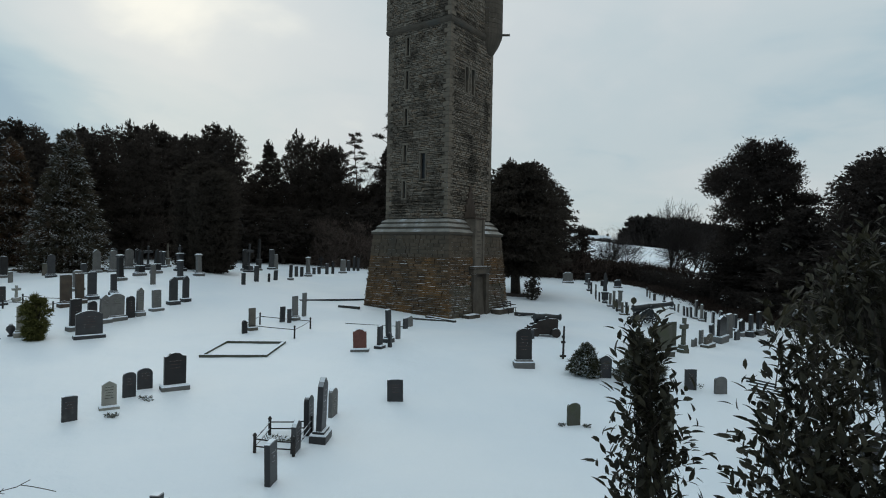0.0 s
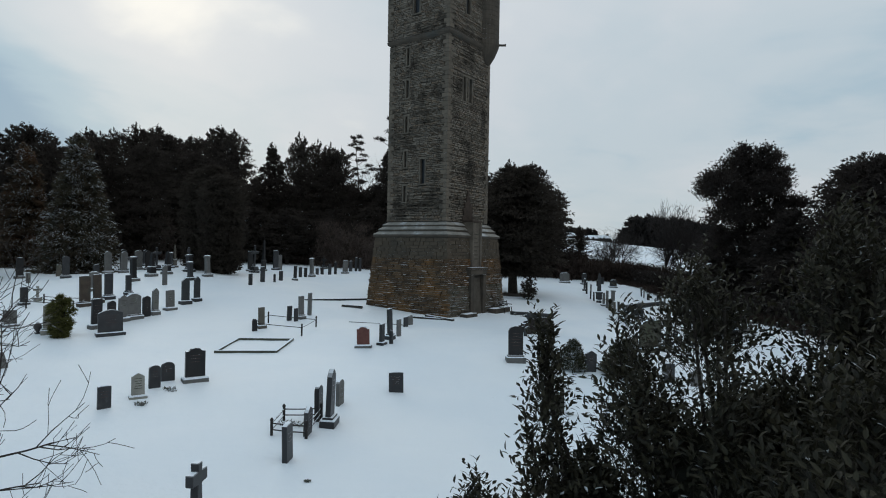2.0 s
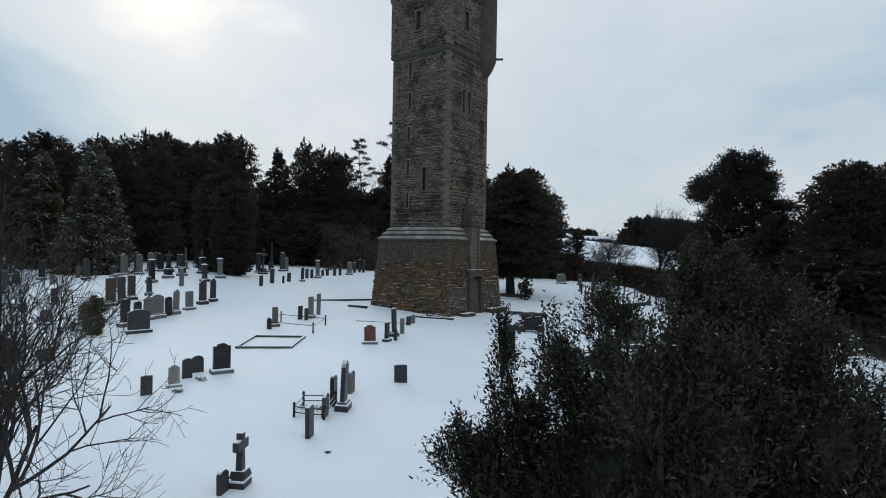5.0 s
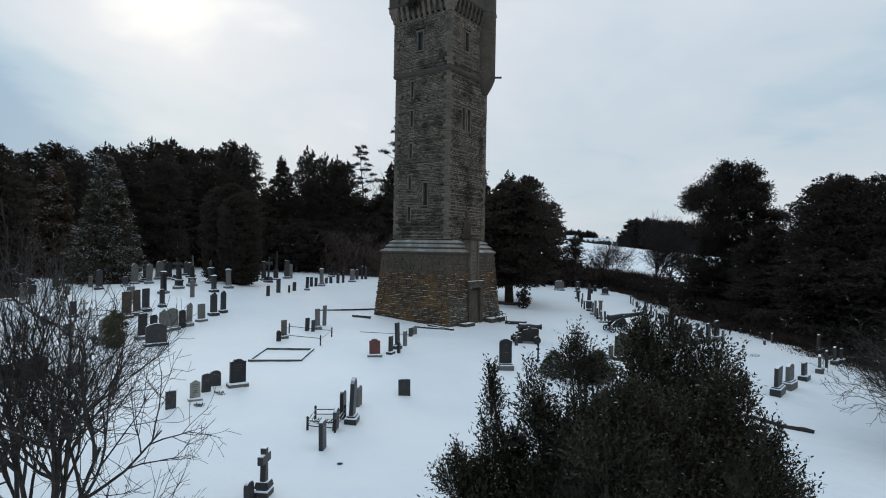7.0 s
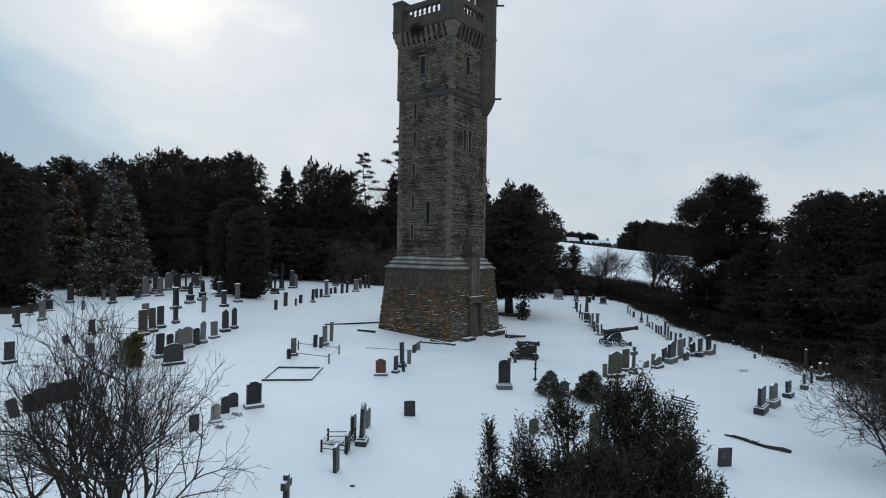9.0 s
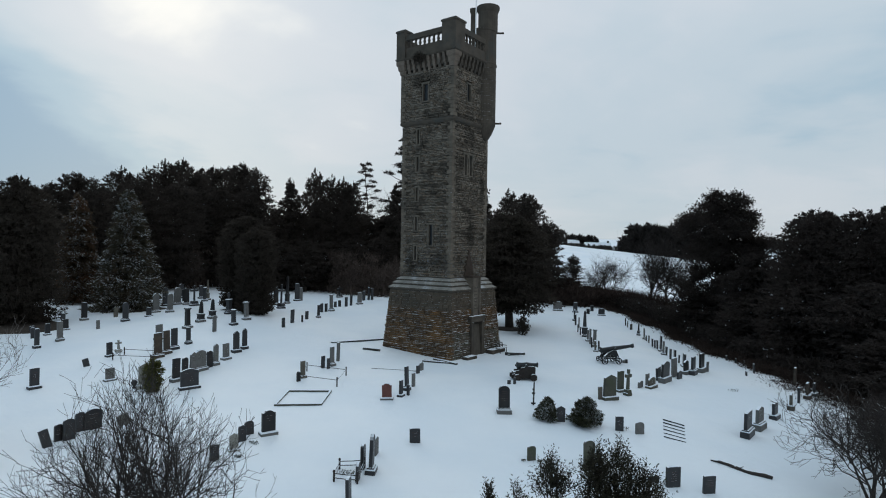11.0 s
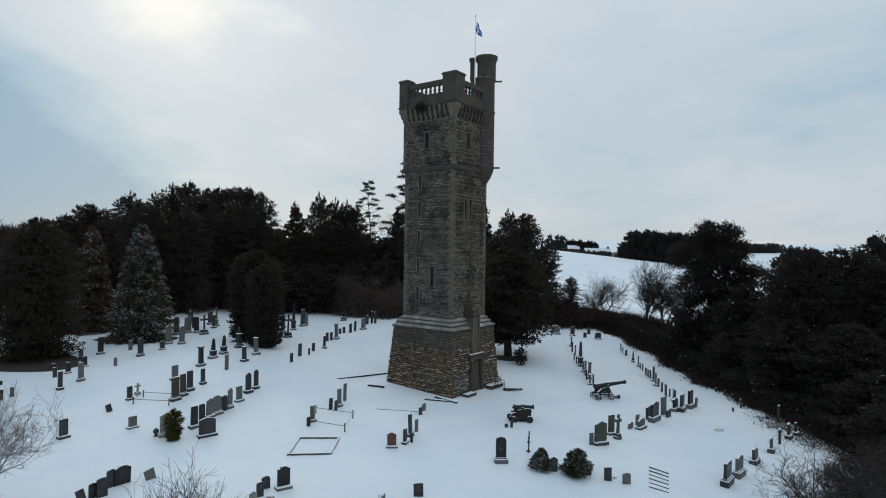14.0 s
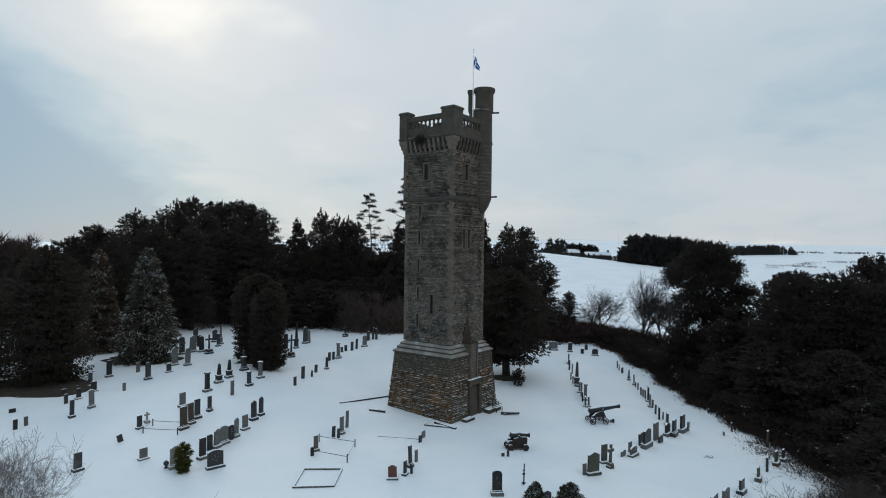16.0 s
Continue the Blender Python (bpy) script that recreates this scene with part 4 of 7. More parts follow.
# behind red
lay_row("behind_red", -25, [
    ("slab_base:d", -2.74, 26.27, 0.37, 1.02), ("slab_base:d", -2.46, 27.58, 0.34, 1.56), ("slab", -2.11, 28.60, 0.30, 0.92),
    ("post", -2.31, 26.51, 0.30, 0.67)])
# low right
lay_row("low_right", -80, [
    ("round:m", 4.12, 18.10, 0.45, 0.73), ("round:m", 6.70, 17.46, 0.56, 1.36)])
# low right b
lay_row("low_right_b", -80, [
    ("slab:d", 11.41, 15.60, 0.62, 0.80), ("slab:d", 10.04, 16.05, 0.72, 0.92), ("slab:d", 9.34, 16.45, 0.56, 0.30)])
# cross near
lay_row("cross_near", -6, [
    ("cross_base:d", -4.59, 9.60, 0.36, 1.32), ("round:d", -4.85, 9.18, 0.40, 0.58)])
# left low
lay_row("left_low", -35, [
    ("lean_slab:d", -18.06, 16.76, 0.42, 0.86), ("round", -18.09, 17.54, 0.41, 0.82), ("round:d", -17.71, 17.73, 0.56, 1.05),
    ("round:d", -17.89, 18.83, 0.50, 1.00), ("wide:k", -17.53, 19.25, 0.92, 1.05), ("lean_slab:g", -16.34, 20.03, 0.60, 0.62),
    ("slab", -18.56, 14.20, 0.41, 0.44), ("slab_base", -24.57, 25.08, 0.54, 1.26), ("slab_base", -21.30, 27.29, 0.58, 0.84)])
# light pair
lay_row("light_pair", -55, [
    ("peak_base:l", -18.53, 26.23, 0.78, 1.56), ("urn", -19.13, 26.12, 0.30, 0.59), ("wide_base:d", -15.92, 26.58, 1.16, 1.28)])
# left row a
lay_row("left_row_a", -30, [
    ("slab_base", -17.37, 27.86, 0.54, 1.53), ("round", -17.48, 29.42, 0.46, 1.19), ("peak_base", -17.16, 29.88, 0.52, 1.47),
    ("wide_base", -16.95, 30.54, 1.09, 1.44), ("round", -16.65, 31.46, 0.55, 1.19), ("peak_base", -16.47, 32.05, 0.45, 1.58),
    ("slab_base", -16.29, 33.58, 0.65, 1.24), ("peak_base", -16.29, 35.65, 0.63, 1.69), ("peak_base", -16.03, 36.76, 0.52, 1.67)])
# left row b
lay_row("left_row_b", -30, [
    ("slab_base", -23.05, 37.16, 0.68, 1.27), ("slab_base:b", -20.93, 32.73, 0.72, 1.83), ("slab_base:b", -20.79, 33.75, 0.57, 1.77),
    ("slab_base", -20.78, 34.90, 0.59, 1.66), ("slab_base", -20.41, 36.53, 0.43, 1.31), ("slab", -19.90, 40.42, 0.41, 1.40),
    ("pillar", -19.34, 43.39, 0.67, 1.47), ("pillar", -19.11, 46.12, 0.72, 1.78), ("slab_base", -24.34, 32.48, 0.48, 1.07),
    ("cross_base:l", -24.33, 33.60, 0.22, 0.95), ("lean_slab:d", -24.38, 29.91, 0.42, 0.62)])
# left row c
lay_row("left_row_c", -30, [
    ("pillar", -22.45, 40.95, 0.75, 1.85), ("obelisk", -22.38, 43.47, 0.79, 1.93), ("obelisk", -22.06, 45.30, 0.76, 1.87),
    ("urn_pillar", -21.68, 48.61, 0.90, 2.16), ("slab", -22.22, 53.92, 0.56, 1.47), ("slab", -30.95, 42.14, 0.35, 0.83),
    ("slab", -36.25, 41.33, 0.58, 0.55), ("slab", -34.23, 38.57, 0.38, 0.89), ("slab_base", -33.96, 39.93, 0.51, 1.02),
    ("slab_base", -31.29, 34.83, 0.40, 1.51), ("slab_base", -31.10, 37.24, 0.53, 1.63)])
# left far
lay_row("left_far", -35, [
    ("slab_base", -33.99, 42.30, 0.64, 1.00), ("slab", -36.49, 45.82, 0.44, 1.00), ("slab_base", -35.80, 47.94, 0.65, 1.77),
    ("slab", -33.79, 49.93, 0.47, 1.07), ("round_base", -30.74, 46.18, 0.64, 1.84), ("slab_base", -30.04, 49.23, 0.61, 0.93),
    ("peak_base", -31.23, 53.08, 0.80, 2.17), ("round_base", -29.58, 52.72, 0.73, 2.03), ("round_base", -33.52, 59.93, 0.82, 2.24),
    ("round_base", -32.84, 61.47, 1.10, 2.14), ("round_base", -31.72, 61.59, 0.76, 2.07), ("cross_base", -30.33, 60.52, 1.09, 2.48)])
# left back
lay_row("left_back", -35, [
    ("slab", -33.64, 65.23, 0.62, 1.55), ("pillar", -31.20, 65.66, 0.63, 1.87), ("obelisk", -31.46, 67.30, 0.55, 2.70),
    ("slab", -33.91, 31.95, 0.37, 0.83), ("slab", -33.72, 32.87, 0.33, 0.80), ("slab", -37.05, 35.84, 0.61, 0.40),
    ("round_base", -35.38, 68.15, 0.83, 1.92), ("round_base", -32.89, 68.71, 0.85, 1.78)])
# back row
lay_row("back_row", -30, [
    ("cross_base", -19.39, 58.75, 1.03, 2.85), ("slab_base", -21.27, 63.24, 0.78, 2.27), ("obelisk", -20.59, 65.78, 0.71, 3.59),
    ("slab_base", -20.42, 70.07, 0.89, 2.38), ("slab", -20.07, 70.64, 0.78, 1.82), ("cross_base", -15.92, 77.19, 1.04, 1.60),
    ("slab", -15.42, 45.58, 0.41, 0.94), ("slab", -15.31, 48.38, 0.53, 1.35), ("post", -14.64, 49.62, 0.30, 0.75),
    ("slab", -14.70, 51.79, 0.48, 0.91)])
# back row b
lay_row("back_row_b", -30, [
    ("slab_base", -13.98, 54.10, 0.41, 1.41), ("slab", -14.62, 58.82, 0.45, 1.07), ("slab", -14.30, 59.72, 0.46, 1.01),
    ("pillar", -13.85, 60.67, 0.70, 2.05), ("slab", -14.18, 64.84, 0.52, 0.77), ("slab", -13.81, 65.79, 0.53, 0.86),
    ("slab", -13.08, 66.46, 0.54, 1.26), ("slab", -12.68, 67.86, 0.43, 1.44), ("slab_base", -11.86, 69.84, 0.97, 1.64),
    ("slab", -11.99, 74.84, 0.63, 1.38), ("slab", -11.45, 75.96, 0.50, 1.84), ("slab", -10.95, 76.10, 0.51, 1.75)])
# middle four
lay_row("middle_four", -30, [
    ("slab_base", -8.58, 34.41, 0.46, 1.46), ("slab", -8.67, 33.46, 0.30, 0.82), ("slab", -9.12, 33.64, 0.38, 0.91),
    ("slab", -8.43, 35.98, 0.33, 1.51)])
# railed
lay_row("railed", -40, [
    ("slab_base", -9.82, 30.48, 0.42, 1.18), ("peak", -9.85, 29.43, 0.30, 0.69)])
# right front
lay_row("right_front", -60, [
    ("slab", 9.87, 27.75, 0.31, 0.85), ("peak_base:m", 10.52, 27.97, 1.06, 1.64), ("slab_base:m", 11.98, 30.57, 0.62, 1.50),
    ("cross_base:m", 12.17, 29.60, 0.36, 1.82)])
# right cluster
lay_row("right_cluster", -40, [
    ("peak", 14.02, 32.61, 0.94, 0.56), ("slab", 14.92, 33.78, 0.53, 0.89), ("round_base", 14.90, 32.84, 1.22, 0.83),
    ("slab", 16.46, 35.75, 1.11, 1.02), ("peak_base", 16.74, 35.17, 1.47, 1.64), ("slab", 18.20, 37.16, 0.89, 1.57),
    ("round", 18.37, 36.53, 0.87, 0.70), ("peak_base", 19.75, 38.63, 1.06, 1.17), ("slab_base", 20.31, 38.60, 0.93, 1.51),
    ("slab_base", 21.58, 39.95, 1.10, 1.65), ("slab", 22.35, 40.59, 0.55, 0.91)])
# right end
lay_row("right_end", -40, [
    ("slab_base:d", 16.93, 23.19, 1.15, 1.42), ("peak_base:g", 18.34, 24.60, 1.05, 1.36), ("slab_base:d", 20.60, 27.05, 0.85, 1.00),
    ("peak_base:s", 23.03, 29.51, 0.60, 1.15), ("slab:d", 24.80, 31.61, 0.51, 1.10), ("slab_base:b", 26.31, 33.07, 0.72, 1.20),
    ("slab_base", 27.55, 34.29, 0.57, 1.01)])
# right long
lay_row("right_long", -12, [
    ("slab_base", 20.96, 42.06, 0.89, 1.18), ("slab", 21.33, 44.17, 0.30, 0.78), ("slab", 20.88, 43.98, 0.47, 1.22),
    ("slab", 21.27, 46.09, 0.51, 1.03), ("slab", 22.06, 49.26, 0.56, 0.91), ("slab_base", 21.82, 49.40, 0.73, 1.45),
    ("slab_base", 22.54, 52.17, 0.61, 1.70), ("slab", 22.77, 53.72, 0.45, 1.03), ("slab", 22.80, 54.58, 0.65, 0.92),
    ("slab", 22.83, 55.41, 0.47, 0.93), ("slab", 23.18, 57.66, 0.31, 0.89), ("slab", 23.25, 58.70, 0.32, 0.69)])
# right long b
lay_row("right_long_b", -12, [
    ("slab_base", 23.37, 59.74, 0.73, 1.34), ("obelisk", 23.29, 61.68, 0.56, 1.37), ("slab", 23.34, 64.44, 0.39, 0.82),
    ("slab", 23.18, 64.40, 0.39, 0.75), ("slab", 23.20, 65.70, 0.40, 0.83), ("slab", 23.29, 66.81, 0.41, 1.00),
    ("slab", 26.81, 41.51, 0.30, 0.85), ("slab", 25.36, 39.99, 0.42, 0.41)])
# middle long
lay_row("middle_long", -12, [
    ("slab_base", 16.54, 66.40, 1.49, 1.38), ("slab", 15.92, 62.76, 0.78, 1.32), ("slab", 15.87, 60.82, 0.55, 1.28),
    ("slab", 14.99, 57.33, 0.50, 0.95), ("slab", 14.86, 55.52, 0.47, 0.93), ("obelisk", 15.09, 54.50, 1.01, 2.87),
    ("slab_base", 14.76, 51.66, 0.77, 1.25), ("slab", 14.64, 50.10, 0.74, 1.59), ("pillar", 14.72, 48.67, 0.71, 1.79),
    ("slab", 14.29, 48.06, 0.54, 1.07), ("slab_base", 14.20, 46.23, 0.83, 1.04), ("slab_base", 14.56, 46.33, 0.67, 1.04)])
# far right
lay_row("far_right", -85, [
    ("wide_base", 15.86, 74.35, 1.51, 1.34), ("slab_base", 18.24, 73.82, 0.73, 1.42), ("slab", 19.91, 73.17, 0.55, 0.75),
    ("slab", 21.16, 76.03, 0.57, 0.86), ("wide_base", 21.65, 72.61, 1.07, 0.99), ("slab", 15.67, 41.41, 0.30, 0.37),
    ("slab", 15.45, 41.36, 0.30, 0.26)])
# along the head of the bank
lay_row("bank_head", -40, [
    ("slab:b", 28.1, 37.7, 0.50, 1.45), ("slab:d", 27.5, 48.0, 0.40, 0.50), ("round:d", 27.8, 46.8, 0.35, 0.50), ("slab:d", 27.9, 45.4, 0.35, 0.45)])
# small ones before the tower
lay_row("before_tower", -30, [
    ("slab:d", -2.05, 33.3, 0.45, 0.62), ("round:g", -1.85, 34.6, 0.55, 0.62)])
# by gun
lay_row("by_gun", -60, [
    ("slab", 4.33, 30.38, 0.30, 0.32), ("post", 4.72, 30.45, 0.30, 0.50)])

# ---- kerbs, rails and small grave furniture ----


def grave_kerb():
    c = [(-9.85, 24.11), (-7.28, 24.40), (-7.23, 27.09), (-9.85, 26.92)]
    cx, cy = sum(p[0] for p in c) / 4, sum(p[1] for p in c) / 4
    ob = thing("grave_kerb", pose(cx, cy, gz(cx, cy)), "low grey stone grave kerb filled with snow", "kerb")
    for i in range(4):
        a, b = Vector((*c[i], gz(*c[i]))), Vector((*c[(i + 1) % 4], gz(*c[(i + 1) % 4])))
        d = b - a
        s = part("kerb_stone", bm_box(-0.06, d.length - 0.06, -0.07, 0.07, -0.2, 0.10, 0.012), "m", ob)
        s.matrix_basis = Matrix.Translation(a - Vector((cx, cy, gz(cx, cy)))) @ d.to_track_quat("X", "Z").to_matrix().to_4x4()


def rail_enclosure(c, h, rails, label):
    cx, cy = sum(p[0] for p in c) / len(c), sum(p[1] for p in c) / len(c)
    o = Vector((cx, cy, gz(cx, cy)))
    ob = thing("grave_railing", Matrix.Translation(o), label, "railing")
    tops = [Vector((*p, gz(*p))) - o for p in c]
    for p in tops:
        v, f = tube([p + Vector((0, 0, -0.2)), p + Vector((0, 0, h)), p + Vector((0, 0, h + 0.03)), p + Vector((0, 0, h + 0.10))], [0.045, 0.04, 0.06, 0.015], 8)
        mesh_obj("post", v, f, "iron", ob)
    for i in range(4):
        a, b = tops[i], tops[(i + 1) % 4]
        for z in rails:
            v, f = tube([a + Vector((0, 0, z)), (a + b) / 2 + Vector((0, 0, z - 0.015)), b + Vector((0, 0, z))], [0.02] * 3, 6)
            mesh_obj("rail", v, f, "iron", ob)


grave_kerb()
rail_enclosure([(-9.92, 29.41), (-7.06, 28.27), (-7.02, 31.47), (-9.99, 32.34)], 0.55, (0.44,), "thin black iron rail round an old grave")
rail_enclosure([(-4.62, 14.72), (-3.62, 14.62), (-3.55, 16.25), (-4.62, 16.0)], 0.42, (0.18, 0.36), "small rusted iron railing round a grave")
rail_enclosure([(-23.6, 31.6), (-20.9, 31.6), (-20.9, 33.1), (-23.6, 33.1)], 0.45, (0.38,), "thin iron rail round a family grave")
rail_thing("kerb_line", "thin snow-covered kerb line near the tower", "kerb", (-5.6, 34.3), (-2.2, 34.0), (0.06, 0.04), "g")


def flower_bunch(x, y, r, label):
    vs, fs = [], []
    rr = random.Random(int(x * 100))
    for i in range(70):
        t, s, z = rr.uniform(0, 6.28), r * math.sqrt(rr.random()), rr.uniform(0, min(0.14, 0.5 * r))
        p = Vector((s * math.cos(t), s * 0.6 * math.sin(t), z))
        d = Vector((rr.uniform(-1, 1), rr.uniform(-1, 1), rr.uniform(0, 1))).normalized() * min(0.10, 0.4 * r)
        o = d.orthogonal().normalized() * 0.02
        k = len(vs)
        vs += [p - o, p + o, p + d]
        fs.append((k, k + 1, k + 2))
    ob = mesh_obj("withered_wreath", vs, fs, "wreath")
    ob.matrix_basis = pose(x, y, gz(x, y))
    tagged(ob, label, "flowers")


flower_bunch(-9.2, 18.35, 0.24, "withered flowers and wreath lying in the snow before a headstone")
flower_bunch(-9.35, 16.75, 0.20, "withered flowers half buried in snow")
flower_bunch(9.8, 22.6, 0.32, "dead flowers at the foot of a dark headstone")
flower_bunch(-4.25, 15.6, 0.4, "dark withered wreath inside the iron railing")
flower_bunch(6.75, 23.4, 0.2, "small withered bunch before a headstone")
flower_bunch(-2.95, 11.9, 0.08, "small dark tuft poking out of the snow")
flower_bunch(3.74, 17.95, 0.13, "small wire flower holder with dead stems beside a headstone")
flower_bunch(4.50, 17.95, 0.13, "small wire flower holder with dead stems beside a headstone")
flower_bunch(21.2, 33.6, 0.4, "dark fallen stone and weeds in the snow")


def snowy_steps():
    """Six shallow stone steps in the slope, with snow on the treads and dark risers."""
    near_l, near_r, far_l, far_r = (11.8, 21.95), (12.75, 21.35), (12.74, 24.68), (13.70, 23.95)
    ob = thing("garden_steps", pose(12.75, 23.0, gz(12.75, 23.0)), "flight of shallow stone steps with snow on the treads", "steps")
    o = Vector((12.75, 23.0, gz(12.75, 23.0)))
    for i in range(6):
        s = i / 5
        a = Vector((near_l[0] + (far_l[0] - near_l[0]) * s, near_l[1] + (far_l[1] - near_l[1]) * s, 0))
        b = Vector((near_r[0] + (far_r[0] - near_r[0]) * s, near_r[1] + (far_r[1] - near_r[1]) * s, 0))
        a.z, b.z = gz(a.x, a.y) + 0.05, gz(b.x, b.y) + 0.05
        d = b - a
        st = part("step", bm_box(0, d.length, 0, 0.035, -0.2, 0.022 if i % 2 else 0.03, 0.006), "d", ob)
        st.matrix_basis = Matrix.Translation(a - o) @ d.to_track_quat("X", "Z").to_matrix().to_4x4()


snowy_steps()


def fallen_branch(ends, label):
    """A crooked bough half sunk in the snow, with two broken side twigs."""
    (xa, ya), (xb, yb) = ends
    pts = []
    for i in range(9):
        q = i / 8
        x, y = xa + (xb - xa) * q + 0.10 * math.sin(5 * q), ya + (yb - ya) * q + 0.12 * math.sin(7 * q + 1)
        pts.append(Vector((x, y, gz(x, y) + 0.05 + 0.03 * math.sin(9 * q))))
    o = pts[0].copy()
    ob = mesh_obj("fallen_branch", *tube([p - o for p in pts], [0.03 + 0.06 * min(1, 2.5 * i / 8) + 0.015 * (i % 2) for i in range(9)], 8), "twig", smooth=True)
    ob.matrix_basis = Matrix.Translation(o)
    tagged(ob, label, "branch")
    for k, (dx, dy) in ((3, (0.35, 0.12)), (5, (0.30, -0.25))):
        p = pts[k] - o
        mesh_obj("twig", *tube([p, p + Vector((dx, dy, 0.06))], [0.03, 0.012], 5), "timber", ob)


fallen_branch(((13.10, 19.1), (15.25, 17.3)), "dark crooked fallen branch lying half buried in the snow")

# iron standard with cross bars beside the round bushes
st = thing("iron_standard", pose(5.25, 25.3, gz(5.25, 25.3)), "rusty iron upright with short arms beside a bush", "post")
v, f = tube([(0, 0, -0.2), (0.03, 0, 1.42)], [0.05, 0.04], 8)
mesh_obj("upright", v, f, "iron", st)
for z, w in ((0.12, 0.13), (0.72, 0.09), (0.95, 0.06)):
    v, f = tube([(-w, 0, z), (w, 0, z)], [0.06, 0.05], 6)
    mesh_obj("collar", v, f, "iron", st)

# ---- the two old guns and the bench ----


def wheel(r, width, spokes, parent, at, mat="gun"):
    v, f = [], []
    n = 24
    for y in (-width / 2, width / 2):
        for rad in (r, r * 0.80):
            v += [Vector((rad * math.cos(2 * math.pi * i / n), y, rad * math.sin(2 * math.pi * i / n))) for i in range(n)]
    for i in range(n):
        j = (i + 1) % n
        f += [(i, j, n + j, n + i), (2 * n + i, 3 * n + i, 3 * n + j, 2 * n + j), (i, 2 * n + i, 2 * n + j, j), (n + i, n + j, 3 * n + j, 3 * n + i)]
    ob = mesh_obj("wheel", v, f, mat, parent)
    ob.matrix_basis = Matrix.Translation(at)
    hub, hf = tube([(0, -width * 0.7, 0), (0, width * 0.7, 0)], [r * 0.26] * 2, 12)
    mesh_obj("hub", hub, hf, mat, ob)
    for k in range(spokes):
        t = 2 * math.pi * k / spokes
        sv, sf = tube([(r * 0.2 * math.cos(t), 0, r * 0.2 * math.sin(t)), (r * 0.84 * math.cos(t), 0, r * 0.84 * math.sin(t))], [0.035, 0.028], 6)
        mesh_obj("spoke", sv, sf, mat, ob)
    return ob


def barrel(parent, at, length, r, lift, mat="gun"):
    prof = [(-0.16, 0.02), (-0.15, 0.06), (-0.10, 0.07), (-0.07, 0.05), (-0.04, 0.7 * r), (0.0, r), (0.03, 1.08 * r), (0.08, 1.08 * r), (0.11, r), (length * 0.38, 0.93 * r),
            (length * 0.39, 0.99 * r), (length * 0.43, 0.99 * r), (length * 0.44, 0.86 * r), (length * 0.90, 0.62 * r), (length * 0.93, 0.66 * r), (length * 0.97, 0.86 * r), (length, 0.82 * r), (length, 0.45 * r), (length - 0.25, 0.42 * r)]
    v, f = tube([(x, 0, 0) for x, _ in prof], [q for _, q in prof], 20)
    ob = mesh_obj("barrel", v, f, mat, parent, "cast iron muzzle-loading barrel with snow along the top", smooth=True)
    ob.matrix_basis = Matrix.Translation(at) @ Matrix.Rotation(radians(-lift), 4, "Y")
    tv, tf = tube([(length * 0.41, -r * 1.7, -0.02), (length * 0.41, r * 1.7, -0.02)], [0.4 * r] * 2, 12)
    mesh_obj("trunnion", tv, tf, mat, ob)
    return ob


def gun_on_block():
    x, y = 5.75, 32.75
    ob = thing("old_cannon", pose(x, y, gz(x, y), 0, 0, 6), "old cannon on a solid tarred timber carriage, dusted with snow", "cannon", "guns by the tower")
    for s in (-0.31, 0.31):
        part("carriage_cheek", bm_profile([(-1.08, 0.14), (0.62, 0.14), (0.66, 0.92), (0.56, 1.00), (0.02, 1.02), (-0.16, 0.94), (-0.42, 0.90), (-0.54, 0.74), (-0.74, 0.70), (-0.84, 0.50), (-1.06, 0.44)], s - 0.10, s + 0.10, 0.03), "carriage", ob)
    part("bed", bm_box(-0.95, 0.58, -0.3, 0.3, 0.16, 0.60, 0.02), "carriage", ob)
    part("transom", bm_box(0.34, 0.64, -0.3, 0.3, 0.5, 0.86, 0.02), "carriage", ob)
    for ax in (-0.72, 0.48):
        v, f = tube([(ax, -0.62, 0.24), (ax, 0.62, 0.24)], [0.08, 0.08], 10)
        mesh_obj("axle", v, f, "carriage", ob)
        for s in (-0.55, 0.55):
            v, f = tube([(ax, s - 0.09, 0.24), (ax, s + 0.09, 0.24)], [0.25, 0.25], 20)
            mesh_obj("truck_wheel", v, f, "carriage", ob)
    barrel(ob, (-0.62, 0, 1.04), 1.52, 0.24, 1)


